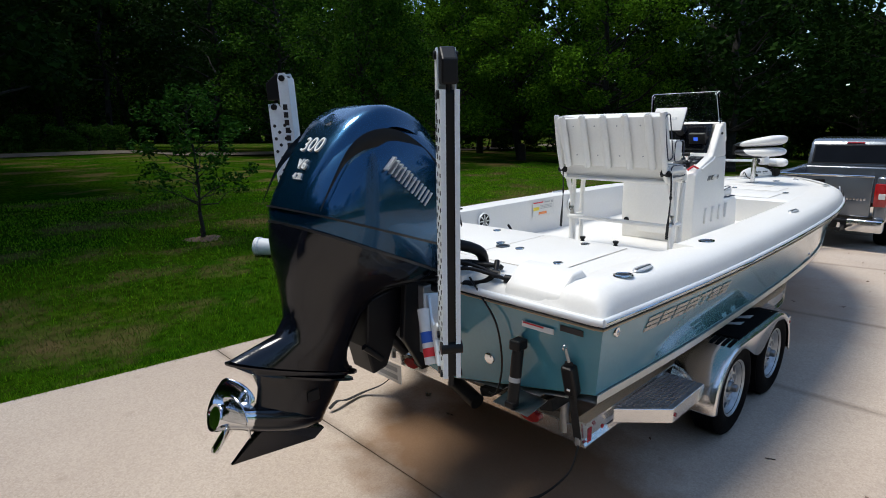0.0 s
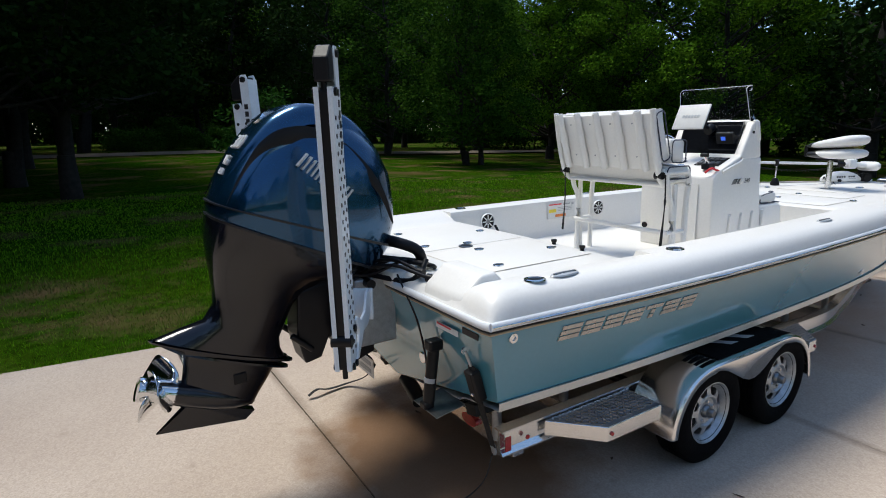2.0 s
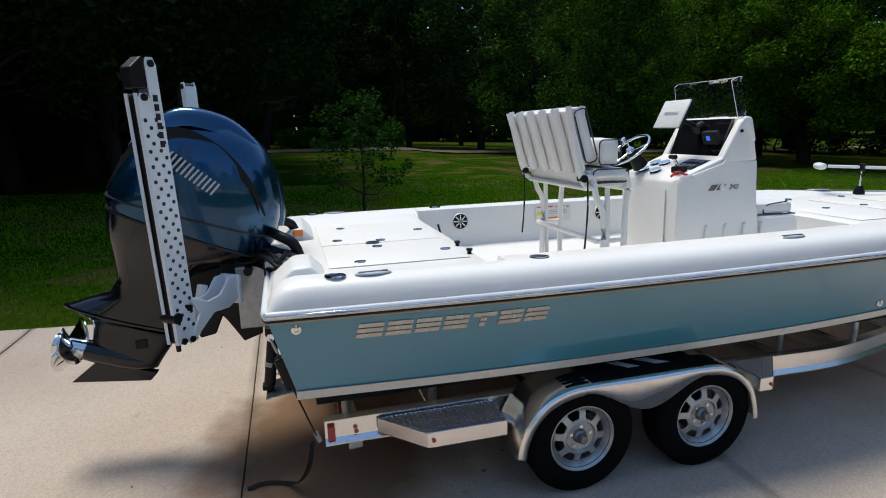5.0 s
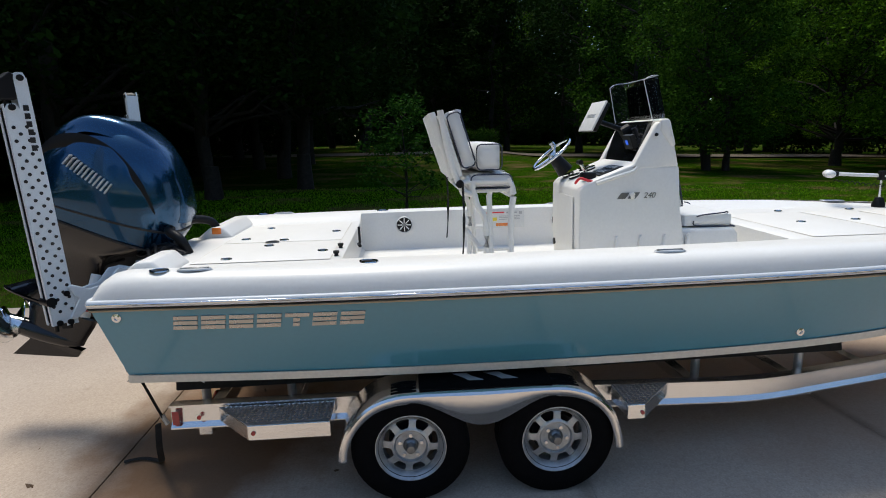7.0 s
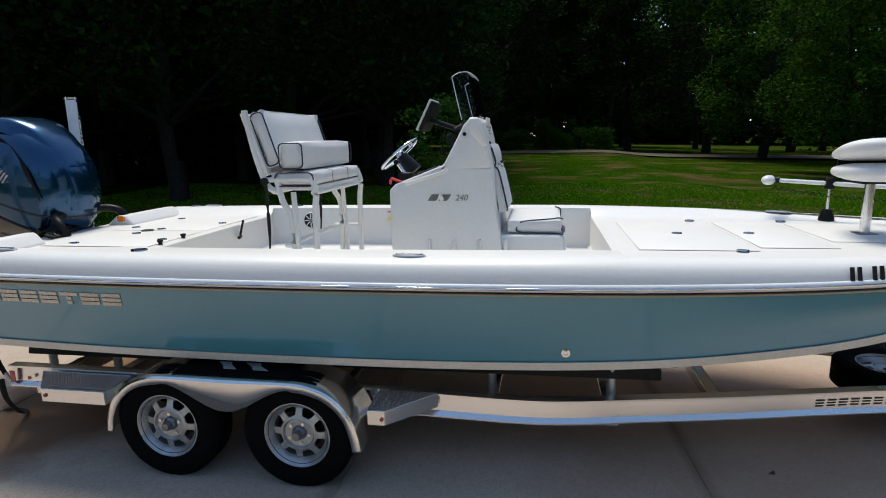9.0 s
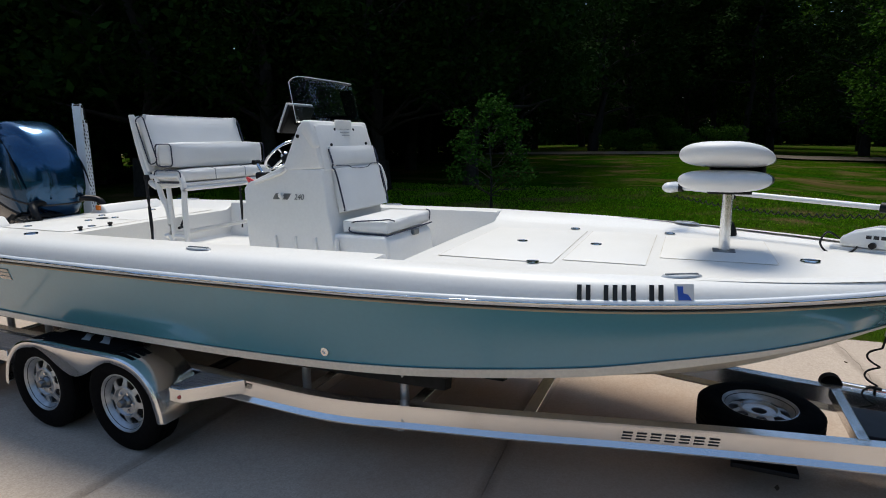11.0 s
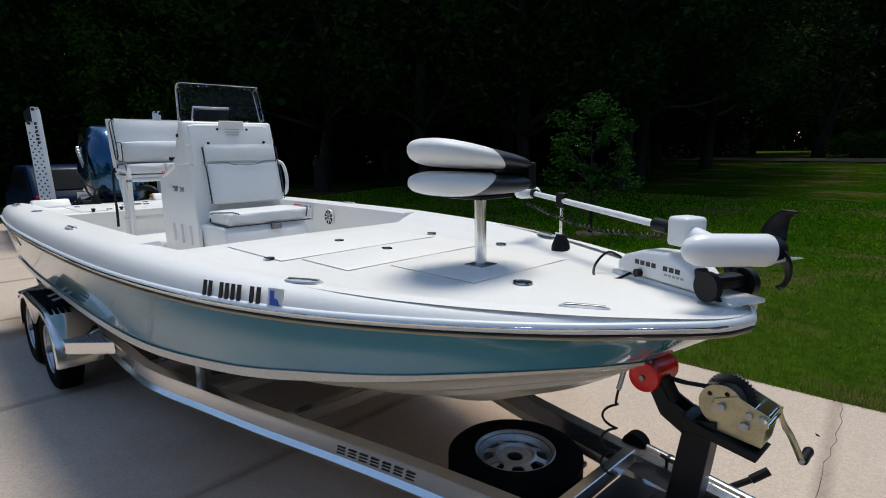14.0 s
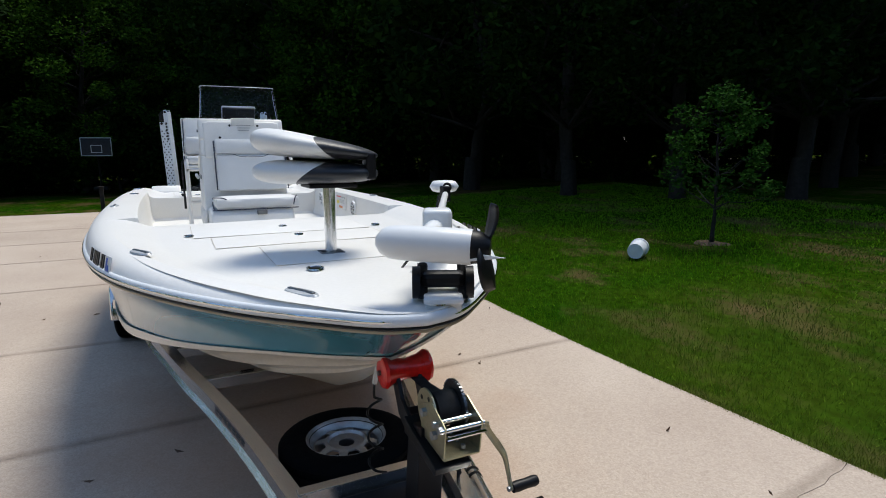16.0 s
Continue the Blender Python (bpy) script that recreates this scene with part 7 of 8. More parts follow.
TZ = -0.30
truck = thing("pickup_truck", "silver pickup truck parked ahead of the trailer", "pickup truck")
bx = 8.62
side = [(bx, 0.62), (bx, 1.10), (bx + 2.1, 1.10), (bx + 2.15, 1.12), (bx + 3.9, 1.12), (bx + 4.3, 1.08), (bx + 5.35, 1.0), (bx + 5.55, 0.75), (bx + 5.55, 0.30), (bx + 5.2, 0.22), (bx + 0.1, 0.25), (bx, 0.35)]
for sy in (-1, 1):
    part("body_side", prism([(x, z) for x, z in side], min(sy * 0.80, sy * 1.0), max(sy * 0.80, sy * 1.0), 0.05, 3), "truck_paint", truck, "silver metallic body", smooth=50)
part("bed_floor", box(bx + 0.05, bx + 2.15, -0.82, 0.82, 0.55, 0.62), "black_plastic", truck, "black bed liner")
part("hood", prism([(bx + 3.9, 1.12), (bx + 4.3, 1.10), (bx + 5.35, 1.02), (bx + 5.5, 0.8), (bx + 5.5, 0.3), (bx + 2.15, 0.3), (bx + 2.15, 1.12)], -0.84, 0.84, 0.04, 3), "truck_paint", truck, smooth=50)
part("tailgate", box(bx - 0.03, bx + 0.05, -0.76, 0.76, 0.36, 1.10, 0.025, 3), "truck_paint", truck, "silver tailgate", smooth=40)
part("tailgate_cap", box(bx - 0.035, bx + 0.06, -0.77, 0.77, 1.075, 1.115, 0.01), "chrome", truck)
part("tailgate_handle", box(bx - 0.045, bx - 0.025, -0.02, 0.22, 0.93, 1.02, 0.01), "black_plastic", truck, "dark tailgate handle")
for k in range(6):
    part("letter_block", box(bx - 0.036, bx - 0.028, -0.42 - 0.052 * k, -0.39 - 0.052 * k, 0.66, 0.70), "chrome", truck)
for sy in (-1, 1):
    part("tail_lamp", box(bx - 0.035, bx + 0.06, min(sy * 0.79, sy * 0.985), max(sy * 0.79, sy * 0.985), 0.56, 0.98, 0.02), "red_lens", truck, "red tail lamp", smooth=40)
    part("tail_lamp_lens", box(bx - 0.042, bx - 0.03, min(sy * 0.86, sy * 0.96), max(sy * 0.86, sy * 0.96), 0.70, 0.80, 0.01), "label_white", truck)
    part("bumper_corner", box(bx - 0.16, bx + 0.1, min(sy * 0.45, sy * 0.99), max(sy * 0.45, sy * 0.99), 0.10, 0.33, 0.03, 3), "chrome", truck, "chrome bumper corner", smooth=40)
part("bumper", box(bx - 0.15, bx + 0.05, -0.46, 0.46, 0.14, 0.31, 0.02), "black_plastic", truck, "black bumper step")
cab = [(bx + 2.2, 1.10), (bx + 2.42, 1.62), (bx + 2.55, 1.70), (bx + 3.4, 1.72), (bx + 3.75, 1.66), (bx + 4.35, 1.12)]
part("cab", prism(cab, -0.84, 0.84, 0.07, 3), "truck_paint", truck, smooth=50)
rw = Matrix.Translation((bx + 2.2, 0, 1.10)) @ Matrix.Rotation(math.atan2(0.22, 0.52), 4, "Y")
part("rear_window", xform(box(-0.012, 0.0, -0.72, 0.72, 0.10, 0.49, 0.004), rw), "glass_dark", truck, "dark tinted rear window")
part("window_seal", xform(box(-0.008, 0.002, -0.75, 0.75, 0.075, 0.515, 0.004), rw), "black_plastic", truck)
for sy in (-1, 1):
    part("side_window", prism([(bx + 2.42, 1.16), (bx + 2.56, 1.60), (bx + 3.5, 1.63), (bx + 4.1, 1.16)], min(sy * 0.835, sy * 0.848), max(sy * 0.835, sy * 0.848)), "glass_dark", truck)
part("brake_lamp", xform(box(-0.02, 0.01, -0.16, 0.16, 0.535, 0.57, 0.006), rw), "red_lens", truck, "high red brake lamp")
part("licence_plate", box(bx - 0.16, bx - 0.152, -0.15, 0.15, 0.16, 0.30, 0.003), "label_white", truck, "white licence plate")
part("plate_bar", box(bx - 0.163, bx - 0.159, -0.11, 0.11, 0.20, 0.25), "label_grey", truck)
for x in (bx + 1.15, bx + 4.85):
    for sy in (-1, 1):
        wheel_simple(truck, Matrix.Translation((x, sy * 0.87, TZ + 0.39)) @ Matrix.Rotation(radians(-90 * sy), 4, "X"))
part("coupler", prism([(7.85, 0.28), (7.85, 0.42), (8.15, 0.40), (8.22, 0.33), (8.15, 0.26)], -0.06, 0.06, 0.012), "galv", trailer)
part("tow_hitch", box(8.12, 8.75, -0.44, -0.36, 0.14, 0.21, 0.006), "black_paint", truck)
part("tow_ball", rod((8.15, -0.40, 0.20), (8.15, -0.40, 0.30), 0.025, 12), "chrome", truck)

truck.matrix_world = Matrix.Translation((0, 0.10, 0))

# ---- blue car behind the boat ----
car = thing("parked_car", "dark blue hatchback parked behind the boat", "car")
cx = -7.6
yc = 0.32
prof = [(cx, 0.35), (cx + 0.04, 0.75), (cx, 1.0), (cx - 0.12, 1.12), (cx - 0.55, 1.60), (cx - 0.75, 1.67), (cx - 2.2, 1.67), (cx - 2.9, 1.25), (cx - 3.0, 1.18), (cx - 4.1, 1.0), (cx - 4.35, 0.75), (cx - 4.35, 0.3), (cx - 0.1, 0.25)]
part("car_body", prism(prof, yc - 0.88, yc + 0.88, 0.09, 4), "car_paint", car, "dark blue metallic body", smooth=50)
wm = Matrix.Translation((cx - 0.12, yc, 1.13)) @ Matrix.Rotation(-math.atan2(0.43, 0.48), 4, "Y")
part("rear_glass", xform(box(-0.01, 0.012, -0.66, 0.66, 0.05, 0.60, 0.01), wm), "glass_dark", car, "dark rear glass")
for sy in (-1, 1):
    part("tail_lamp", box(cx - 0.12, cx + 0.045, yc + sy * 0.74 - 0.13, yc + sy * 0.74 + 0.13, 0.88, 1.08, 0.03), "red_lens", car, "red tail lamp", smooth=40)
    part("side_glass", prism([(cx - 0.75, 1.14), (cx - 0.85, 1.58), (cx - 2.15, 1.58), (cx - 2.75, 1.16)], yc + sy * 0.88 - 0.006, yc + sy * 0.88 + 0.006), "glass_dark", car)
    for x in (cx - 0.85, cx - 3.5):
        wheel_simple(car, Matrix.Translation((x, yc + sy * 0.80, 0.31)) @ Matrix.Rotation(radians(-90 * sy), 4, "X"), 0.31, 0.2)
part("licence_plate", box(cx + 0.03, cx + 0.045, yc - 0.155, yc + 0.155, 0.96, 1.11, 0.004), "label_white", car, "pale licence plate")
part("plate_bar", box(cx + 0.045, cx + 0.048, yc - 0.12, yc + 0.12, 1.01, 1.06), "label_grey", car)
part("badge", rod((cx - 0.02, yc + 0.0, 1.16), (cx + 0.01, yc, 1.155), 0.035, 14), "chrome", car)
part("bumper", box(cx - 0.1, cx + 0.09, yc - 0.86, yc + 0.86, 0.35, 0.72, 0.05, 3), "car_paint", car, smooth=50)

car.matrix_world = Matrix.Translation((0, 0.5, 0))

# ---- yard things ----
bucket = thing("plastic_bucket", "white plastic bucket lying on its side on the grass", "bucket")
part("bucket_body", lathe([(0.0, 0.0), (0.125, 0.0), (0.13, 0.02), (0.15, 0.33), (0.157, 0.335), (0.157, 0.37), (0.148, 0.37), (0.142, 0.33), (0.12, 0.02), (0.0, 0.02)], 28), "bucket", bucket, smooth=40)
part("bucket_ring", lathe([(0.149, 0.29), (0.158, 0.295), (0.158, 0.31), (0.149, 0.315)], 28, closed=True), "bucket", bucket, smooth=40)
bucket.matrix_world = Matrix.Translation((0.42, 5.97, 0.205)) @ Matrix.Rotation(radians(215), 4, "Z") @ Matrix.Rotation(radians(88), 4, "X")

hoop = thing("basketball_hoop", "dark framed clear basketball backboard on a pole", "basketball hoop")
hx, hy = -27.0, -4.25
part("pole", rod((hx - 0.6, hy, -0.03), (hx - 0.3, hy, 2.2), 0.05, 12), "black_paint", hoop)
part("backboard", box(hx - 0.02, hx + 0.02, hy - 0.70, hy + 0.70, 1.75, 2.70, 0.01), "board_dark", hoop, "dark backboard")
for a in ((-0.70, 0.70, 1.75, 1.79), (-0.70, 0.70, 2.66, 2.70), (-0.70, -0.66, 1.75, 2.70), (0.66, 0.70, 1.75, 2.70), (-0.25, 0.25, 1.92, 1.95), (-0.25, 0.25, 2.28, 2.31), (-0.25, -0.22, 1.92, 2.31), (0.22, 0.25, 1.92, 2.31)):
    part("board_line", box(hx + 0.021, hx + 0.028, hy + a[0], hy + a[1], a[2], a[3]), "letter_grey", hoop, "white painted line")
part("brace", rod((hx - 0.3, hy, 2.1), (hx, hy, 2.2), 0.03, 8), "black_paint", hoop)
part("base", box(hx - 1.1, hx - 0.2, hy - 0.35, hy + 0.35, -0.04, 0.16, 0.04), "black_plastic", hoop)
fp = thing("driveway_post", "short dark wooden post beside the driveway", "post")
part("post_body", box(-14.6, -14.48, -3.0, -2.88, -0.04, 0.75, 0.015), "bark", fp)
part("post_cap", box(-14.62, -14.46, -3.02, -2.86, 0.75, 0.78, 0.008), "bark", fp)

house = thing("far_house", "low pale-roofed house seen between the trees", "house")
hx0, hx1, hy0, hy1 = -20.5, -12.5, 54, 60
HZ = 1.3
part("house_wall", box(hx0, hx1, hy0, hy1, HZ - 0.2, HZ + 2.5), "brick_wall", house)
part("house_roof", prism([(hy0 - 0.6, HZ + 2.5), (hy1 + 0.6, HZ + 2.5), ((hy0 + hy1) / 2, HZ + 3.9)], hx0 - 0.6, hx1 + 0.6, 0.0, plane="yz"), "roof_grey", house, "pale grey roof")
for x in (-19.5, -14.5):
    w_ = part("window", box(x, x + 1.0, hy0 - 0.06, hy0 + 0.02, HZ + 0.9, HZ + 2.0), "glass_dark", house)
    part("window_frame", box(x - 0.08, x + 1.08, hy0 - 0.03, hy0 + 0.01, HZ + 0.82, HZ + 2.08), "label_white", w_)
part("house_door", box(-17.4, -16.5, hy0 - 0.06, hy0 + 0.02, HZ, HZ + 2.05), "label_white", house)

# ---- trees ----
def leaf_mesh(name, centres, spread, count, size, rng, material, squash=0.7):
    """Many small folded leaves scattered in clumps round the given centres."""
    centres = np.asarray(centres, float)
    idx = rng.integers(0, len(centres), count)
    d = rng.normal(size=(count, 3))
    d /= np.linalg.norm(d, axis=1)[:, None] + 1e-9
    d *= (rng.random(count) ** 0.45)[:, None] * (spread if np.isscalar(spread) else np.asarray(spread)[idx][:, None])
    d[:, 2] *= squash
    c = centres[idx] + d
    a = rng.normal(size=(count, 3))
    a[:, 2] *= 0.6
    a /= np.linalg.norm(a, axis=1)[:, None]
    n = rng.normal(size=(count, 3)) + np.array([0, 0, 0.9])
    s = np.cross(a, n)
    s /= np.linalg.norm(s, axis=1)[:, None] + 1e-9
    L = (size * (0.6 + 0.8 * rng.random(count)))[:, None]
    v = np.empty((count, 4, 3))
    v[:, 0], v[:, 2] = c - a * L * 0.5, c + a * L * 0.5
    droop = np.array([0, 0, -0.12]) * L
    v[:, 1], v[:, 3] = c + s * L * 0.28 + droop, c - s * L * 0.28 + droop
    me = bpy.data.meshes.new(name)
    me.vertices.add(count * 4)
    me.vertices.foreach_set("co", v.reshape(-1))
    me.loops.add(count * 4)
    me.loops.foreach_set("vertex_index", np.arange(count * 4, dtype=np.int32))
    me.polygons.add(count)
    me.polygons.foreach_set("loop_start", np.arange(count, dtype=np.int32) * 4)
    me.update(calc_edges=True)
    me.materials.append(M[material])
    return me


def limb(bm, a, b_, r0, r1, rng, seg=6, wob=0.15, n=4):
    a, b_ = np.array(a, float), np.array(b_, float)
    L = np.linalg.norm(b_ - a)
    pts = [a + (b_ - a) * k / n + (rng.normal(size=3) * wob * L * 0.2 if 0 < k < n else 0) for k in range(n + 1)]
    rings = []
    for k, p in enumerate(pts):
        t = Vector(pts[min(k + 1, n)] - pts[max(k - 1, 0)]).normalized()
        q = t.to_track_quat("Z", "Y")
        r = r0 + (r1 - r0) * k / n
        rings.append([Vector(p) + q @ Vector((r * math.cos(2 * math.pi * i / seg), r * math.sin(2 * math.pi * i / seg), 0)) for i in range(seg)])
    loft(rings, True, True, bm)
    return pts


def make_tree(seed, H, trunk_r, crown_lo, crown_r, leaves, size, material, label, shape="round", clumps=46, spread=1.1, name="tree"):
    rng = np.random.default_rng(seed)
    t = thing(name, label, "tree")
    bm = bmesh.new()
    lean = rng.normal(size=2) * 0.03 * H
    tp = limb(bm, (0, 0, -0.3), (lean[0], lean[1], H * 0.9), trunk_r, trunk_r * 0.15, rng, 8, 0.05, 7)
    limb(bm, (0, 0, -0.3), (0, 0, H * 0.07), trunk_r * 1.25, trunk_r * 0.85, rng, 8, 0, 2)
    cen = []
    for k in range(clumps):
        z = crown_lo + (H - crown_lo) * (k + rng.random()) / clumps
        f = (z - crown_lo) / (H - crown_lo)
        if shape == "round":
            R = crown_r * (0.55 + 0.45 * math.sin(math.pi * min(1, f * 0.9 + 0.18))) * (1 if f < 0.85 else 0.6)
        elif shape == "pine":
            R = crown_r * (0.35 + 0.65 * (1 - f) ** 0.8)
        else:
            R = crown_r * (1.0 - 0.75 * f)
        a = 2.4 * k + rng.random() * 1.2
        rr = R * (0.35 + 0.65 * rng.random() ** 0.6)
        p = np.array([lean[0] * f + rr * math.cos(a), lean[1] * f + rr * math.sin(a), z])
        cen.append(p)
        if k % 2 == 0 and trunk_r > 0.02:
            h0_ = max(crown_lo * 0.75, z - rr * (0.55 if shape == "round" else 0.15))
            base = np.array([lean[0] * h0_ / H, lean[1] * h0_ / H, min(h0_, H * 0.85)])
            limb(bm, base, p, trunk_r * 0.36 * (1 - 0.6 * f), trunk_r * 0.05, rng, 5, 0.25, 3)
    part("trunk", bm, "bark", t, "grey-brown bark", smooth=60)
    me = leaf_mesh("crown", cen, spread * (0.7 + 0.6 * rng.random(len(cen))), leaves, size, rng, material)
    cr = new("crown", me)
    cr.parent = t
    return t


OAK_L = "broad oak with bright and shaded green leaves"
DARK_L = "tall tree of the woodland edge, leaves coloured dark as in shade"
PINE_L = "tall slender pine with needles coloured dark as in shade"
protos = {
    "oak": make_tree(1, 13, 0.28, 1.9, 5.8, 46000, 0.165, "leaf_oak", OAK_L, clumps=95, spread=1.05, name="oak_tree"),
    "oak2": make_tree(2, 15, 0.3, 2.2, 5.6, 46000, 0.165, "leaf_oak", OAK_L, clumps=95, spread=1.05, name="oak_tree"),
    "mid": make_tree(8, 15, 0.26, 2.0, 4.6, 18000, 0.22, "leaf_half_lit", "tall tree with a half-lit green painted into its leaves", clumps=80, spread=1.2, name="woodland_tree"),
    # added tree, planted north-west only to cast shade on the lawn
    "shade": make_tree(12, 17, 0.27, 3.0, 4.8, 24000, 0.2, "leaf_shaded", DARK_L, clumps=80, spread=1.4, name="woodland_tree"),
    "dark": make_tree(3, 17, 0.3, 3.0, 4.8, 10000, 0.32, "leaf_shaded", DARK_L, clumps=64, spread=1.5, name="woodland_tree"),
    "dark2": make_tree(4, 19, 0.28, 2.6, 4.4, 10000, 0.32, "leaf_shaded", DARK_L, clumps=66, spread=1.6, name="woodland_tree"),
    "pine": make_tree(5, 21, 0.25, 5.5, 3.2, 9000, 0.32, "leaf_shaded", PINE_L, "pine", clumps=50, spread=1.2, name="pine_tree"),
    "bush": make_tree(6, 3.4, 0.05, 0.25, 1.7, 3200, 0.2, "leaf_shaded", "undergrowth shrub at the woodland edge, coloured dark as in shade", clumps=26, spread=0.75, name="shrub"),
}
rnd = random.Random(21)
used = set()


def plant(kind, x, y, s=1.0, rz=None):
    m = Matrix.Translation((x, y, gz(x, y) - 0.05)) @ Matrix.Rotation(rnd.random() * 6.28 if rz is None else rz, 4, "Z") @ Matrix.Diagonal((s, s, s * (0.92 + 0.16 * rnd.random()), 1))
    if kind not in used:
        used.add(kind)
        protos[kind].matrix_world = m
        return protos[kind]
    c = copy_thing(protos[kind], m)
    c.matrix_world = m
    return c


# oaks and others to the north-east, beyond the truck and the lawn, and added trees that shade the lawn
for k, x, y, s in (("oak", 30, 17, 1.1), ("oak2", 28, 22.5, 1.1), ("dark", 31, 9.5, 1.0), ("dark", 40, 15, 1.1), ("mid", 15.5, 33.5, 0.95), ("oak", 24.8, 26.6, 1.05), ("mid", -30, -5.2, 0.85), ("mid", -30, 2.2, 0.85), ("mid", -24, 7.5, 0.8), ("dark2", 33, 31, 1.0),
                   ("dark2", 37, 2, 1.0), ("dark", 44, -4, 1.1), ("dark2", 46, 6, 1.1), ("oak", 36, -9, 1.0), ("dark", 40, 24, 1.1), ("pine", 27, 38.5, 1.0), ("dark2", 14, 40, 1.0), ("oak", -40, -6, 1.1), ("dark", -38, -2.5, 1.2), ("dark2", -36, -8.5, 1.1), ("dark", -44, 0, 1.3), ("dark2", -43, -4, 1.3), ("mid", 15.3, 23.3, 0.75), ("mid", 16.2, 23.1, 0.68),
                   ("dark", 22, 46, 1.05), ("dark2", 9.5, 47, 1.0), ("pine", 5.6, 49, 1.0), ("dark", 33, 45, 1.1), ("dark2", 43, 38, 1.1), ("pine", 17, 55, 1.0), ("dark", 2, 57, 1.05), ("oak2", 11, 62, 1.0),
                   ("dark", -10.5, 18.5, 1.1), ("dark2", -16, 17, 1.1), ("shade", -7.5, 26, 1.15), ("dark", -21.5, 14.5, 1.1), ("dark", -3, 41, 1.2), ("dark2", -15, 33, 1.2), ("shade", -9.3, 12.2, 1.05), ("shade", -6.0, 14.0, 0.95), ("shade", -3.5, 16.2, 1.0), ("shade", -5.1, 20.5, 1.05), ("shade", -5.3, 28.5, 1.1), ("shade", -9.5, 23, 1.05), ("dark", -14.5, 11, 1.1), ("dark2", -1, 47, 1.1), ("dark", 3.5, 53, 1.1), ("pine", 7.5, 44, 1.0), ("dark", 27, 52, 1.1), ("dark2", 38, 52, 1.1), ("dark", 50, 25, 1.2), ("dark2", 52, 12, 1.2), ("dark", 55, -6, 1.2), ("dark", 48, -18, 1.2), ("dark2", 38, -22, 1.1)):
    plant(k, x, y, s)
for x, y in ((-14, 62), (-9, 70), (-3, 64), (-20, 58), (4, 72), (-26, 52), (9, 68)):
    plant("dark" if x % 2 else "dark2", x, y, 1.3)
# woodland to the north-west and west
for i in range(46):
    f = i / 45
    a = radians(103 + 97 * f)
    r = (27 + 10 * rnd.random()) if i % 2 else (35 + 16 * rnd.random())
    if f < 0.12:
        r += 16 - 100 * f
    x, y = 2 + r * math.cos(a), -2 + r * math.sin(a)
    if y < -14 or (x < -10 and -9 < y < 3 and x > -36):
        continue
    plant(rnd.choice(("dark", "dark2", "mid", "dark2", "pine", "mid") if a > 1.95 else ("dark", "dark2")), x, y, 0.95 + 0.3 * rnd.random())
for i in range(34):
    f = i / 33
    a = radians(106 + 92 * f)
    r = 26 + 9 * rnd.random() + (12 if f < 0.1 else 0)
    x, y = 2 + r * math.cos(a), -2 + r * math.sin(a)
    if x < -10 and -9 < y < 3 and x > -32:
        continue
    plant("bush", x, y, 0.9 + 0.7 * rnd.random())
for i in range(16):
    x = -34 + 4 * rnd.random()
    plant("bush", x, -12 + 1.2 * i, 1.0 + 0.6 * rnd.random())
# belt across the road to the north
for i in range(24):
    plant(rnd.choice(("dark", "dark2", "dark")), -48 + 6.2 * i + 3 * rnd.random(), 96 + 10 * rnd.random(), 1.2 + 0.3 * rnd.random())
for i in range(30):
    plant("bush", -50 + 5 * i + 2 * rnd.random(), 90 + 6 * rnd.random(), 1.5 + 0.8 * rnd.random())
for i in range(26):
    a = radians(-22 + 3.2 * i)
    plant("bush", 2 + 52 * math.cos(a), -2 + 52 * math.sin(a), 1.2 + 0.8 * rnd.random())
for i in range(9):
    plant(("dark", "dark2")[i % 2], -33 - 9 * rnd.random(), -7 - 2.2 * i, 1.15)
# trees that close the place behind the camera
for i in range(14):
    a = radians(205 + 11.5 * i)
    plant(rnd.choice(("dark", "oak", "dark2")), 2 + 48 * math.cos(a), -4 + 46 * math.sin(a), 1.1)

# far woods: one belt of foliage behind everything
rng = np.random.default_rng(9)
cen = []
for i in range(900):
    a = radians(-40 + 260 * rng.random())
    r = 112 + 30 * rng.random()
    cen.append((r * math.cos(a), r * math.sin(a), 1 + 44 * rng.random() ** 1.3))
fw = new("far_woods", leaf_mesh("far_woods", cen, 6.5, 110000, 2.5, rng, "leaf_shaded", 0.8))
tagged(fw, "distant woods closing the view, coloured dark as in shade", "woods", kind="stuff")

# young citrus tree on the lawn
sap = make_tree(31, 2.75, 0.045, 0.85, 1.05, 2600, 0.085, "leaf_citrus", "young citrus tree with glossy green leaves on the lawn", clumps=46, spread=0.25, name="young_tree")
sap.matrix_world = Matrix.Translation((0.06, 8.2, 0.13))
b = bmesh.new()
rr_ = [[(0.06 + r * (1 + 0.15 * math.sin(3 * a)) * math.cos(a), r * (1 + 0.15 * math.sin(3 * a)) * 0.8 * math.sin(a) + 8.2, z + 0.135) for a in np.linspace(0, 2 * math.pi, 20)[:-1]] for r, z in ((0.42, -0.03), (0.3, 0.0), (0.1, 0.015))]
loft(rr_, True, True, b)
tagged(part("tree_ring", b, "bare_soil"), "bare soil round the young tree", "soil", kind="structure")

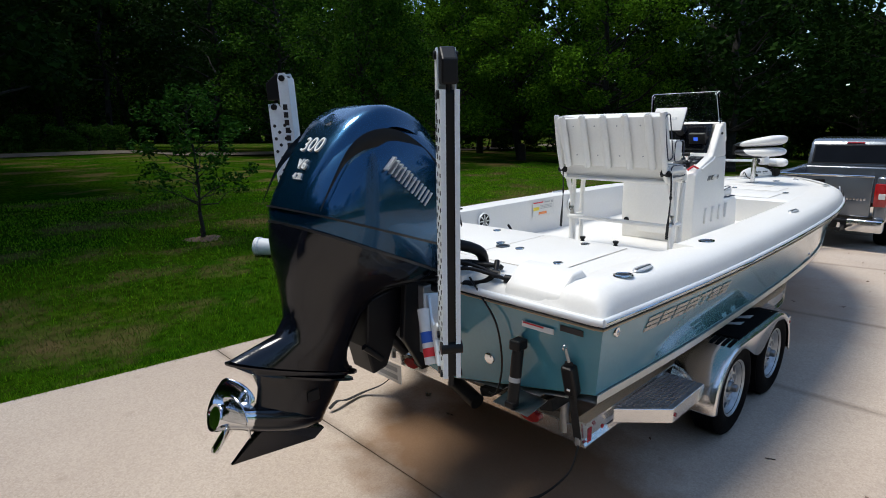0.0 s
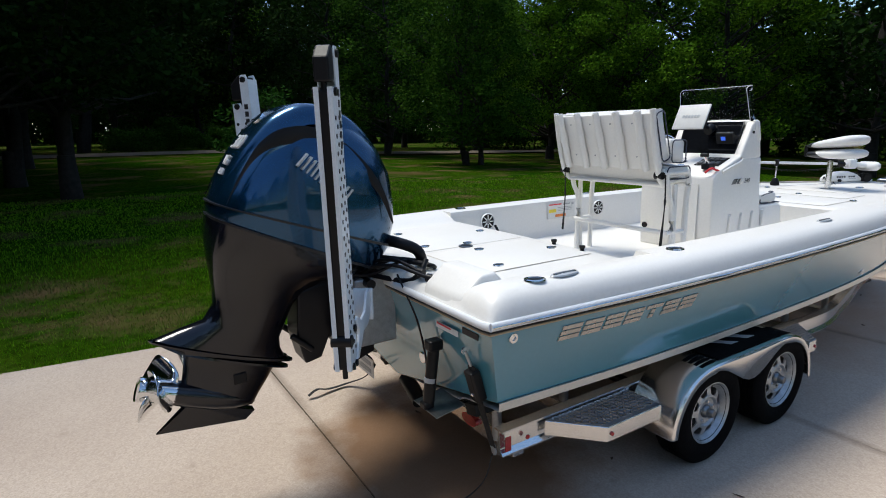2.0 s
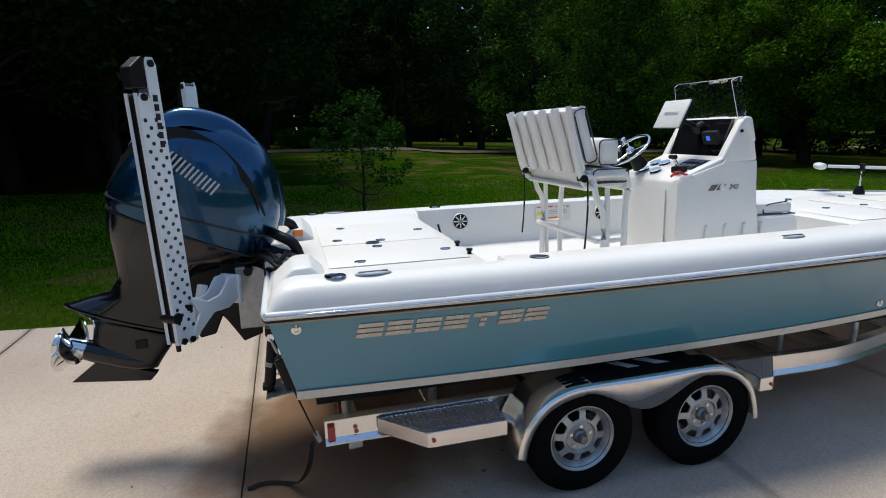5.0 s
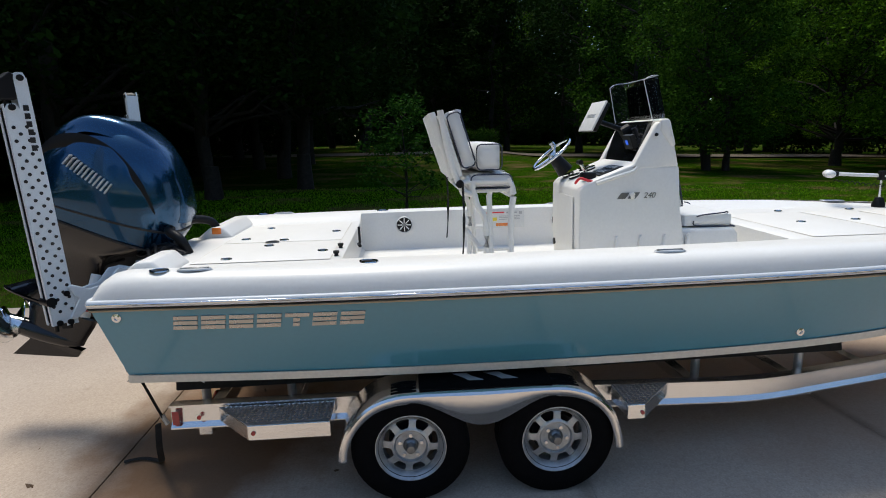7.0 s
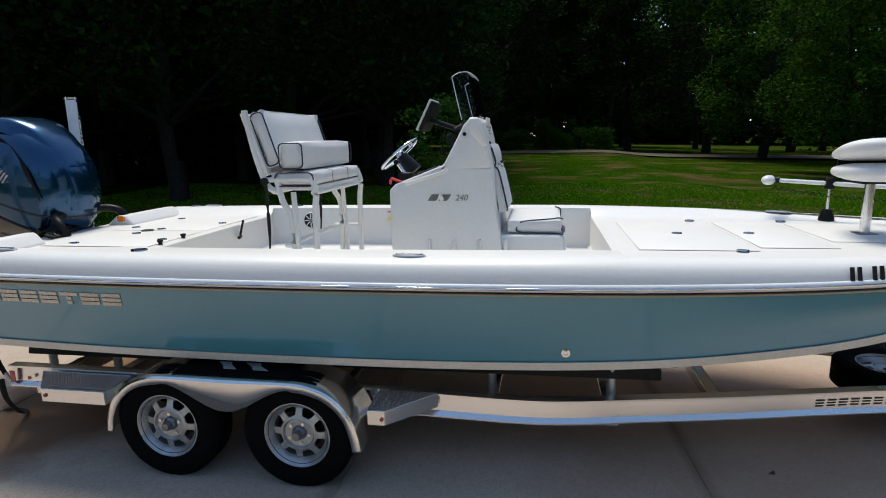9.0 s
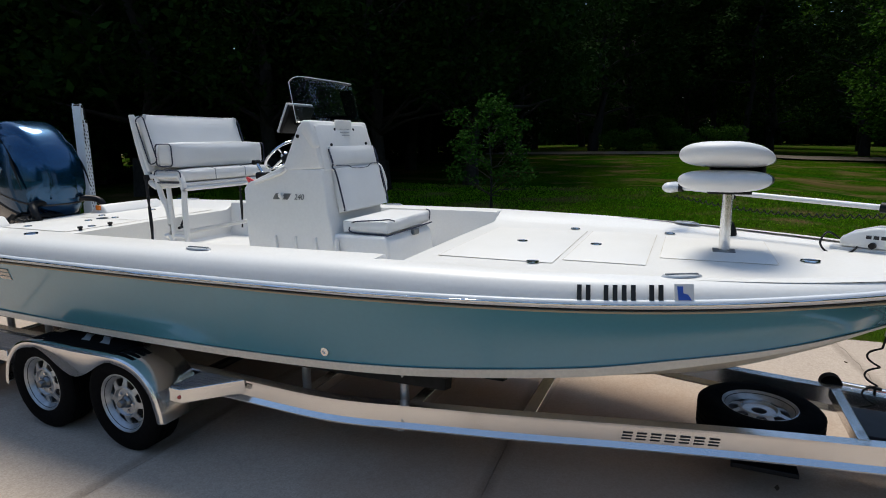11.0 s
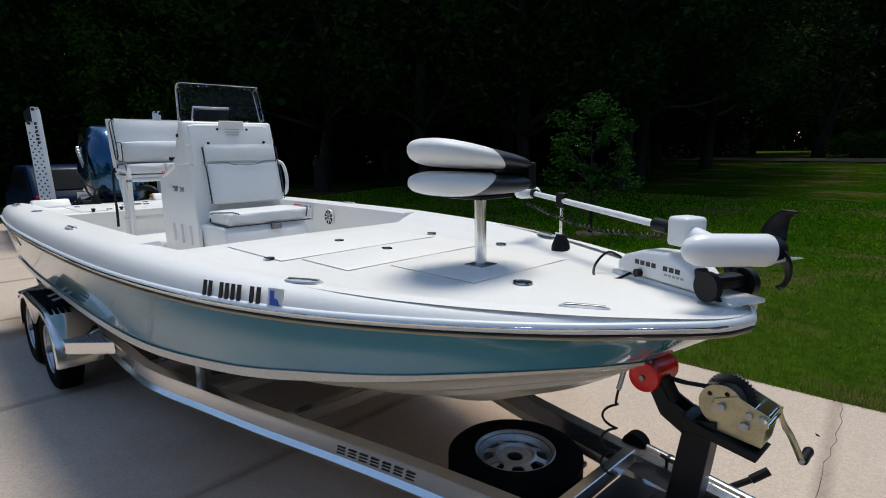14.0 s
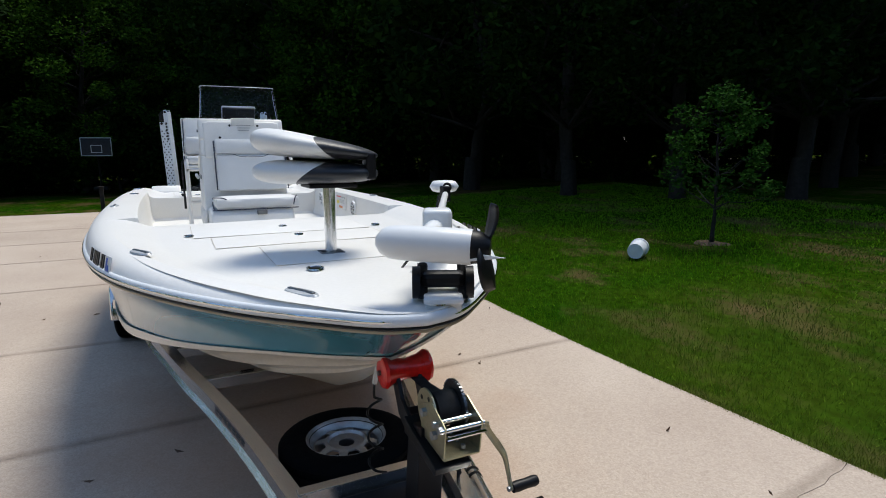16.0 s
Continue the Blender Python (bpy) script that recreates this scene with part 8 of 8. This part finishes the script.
# clipped hedges by the road
def hedge(x, y, w, h, d, seed):
    rng = np.random.default_rng(seed)
    n = 60
    cen = np.c_[(rng.random(n) - 0.5) * (w - 0.7), (rng.random(n) - 0.5) * d * 0.6, 0.3 + rng.random(n) * (h - 0.6)]
    hd_ = thing("hedge", "clipped rounded green hedge beside the road", "hedge", group="hedges by the road", at=(x, y, gz(x, y) - 0.05))
    cr = new("foliage", leaf_mesh("foliage", cen, 0.42, 6500, 0.13, rng, "leaf_hedge", 0.8))
    cr.parent = hd_
    part("stems", rod((0, 0, -0.2), (0, 0, h * 0.6), 0.1, 6), "bark", hd_)
    return hd_


for i, (x, y, w, h) in enumerate(((-0.3, 38.6, 3.9, 1.75), (4.9, 38.4, 5.0, 1.8), (2.2, 42, 1.8, 2.4))):
    hedge(x, y, w, h, 1.6, 50 + i)

# grass blades beside the driveway
rng = np.random.default_rng(77)
N = 330000
gx = -13 + 40 * rng.random(N)
dist = 13 * rng.random(N) ** 2.8
gy = 2.68 + 0.0085 * (gx - 2.5) ** 2 - 0.015 + dist
keep = np.sin(gx * 3.1 + 1.7 * np.sin(gy * 2.3)) * np.sin(gy * 2.7 + gx) > -0.92 + 0.5 * rng.random(N) - 0.25
gx, gy, dist = gx[keep], gy[keep], dist[keep]
N = len(gx)
gh = np.array([gz(px, py) for px, py in zip(gx, gy)])
h = (0.03 + 0.045 * rng.random(N)) * (0.8 + 0.25 * np.sin(gx * 1.3) * np.sin(gy * 1.1))
ang = rng.random(N) * 6.283
wd = 0.0028 + 0.0015 * dist
v = np.empty((N, 3, 3))
v[:, 0] = np.c_[gx - wd * np.cos(ang), gy - wd * np.sin(ang), gh - 0.04]
v[:, 1] = np.c_[gx + wd * np.cos(ang), gy + wd * np.sin(ang), gh - 0.04]
lx = rng.normal(size=N) * 0.02
ly = rng.normal(size=N) * 0.02
v[:, 2] = np.c_[gx + lx, gy + ly, gh - 0.035 + h]
me = bpy.data.meshes.new("grass")
me.vertices.add(N * 3)
me.vertices.foreach_set("co", v.reshape(-1))
me.loops.add(N * 3)
me.loops.foreach_set("vertex_index", np.arange(N * 3, dtype=np.int32))
me.polygons.add(N)
me.polygons.foreach_set("loop_start", np.arange(N, dtype=np.int32) * 3)
me.update(calc_edges=True)
me.materials.append(M["grass_blade"])
tagged(new("grass", me), "green grass blades along the driveway edge", "grass", kind="stuff")

# leaf litter and twigs on the concrete
rng = np.random.default_rng(5)
n = 90
cc = np.c_[-5 + 12 * rng.random(n), -5 + 7.6 * rng.random(n), np.full(n, 0.006)]
lt = new("leaf_litter", leaf_mesh("leaf_litter", cc, 0.001, n, 0.055, rng, "bare_soil", 0.1))
tagged(lt, "small dry leaves and twigs on the concrete", "leaf litter", kind="stuff")
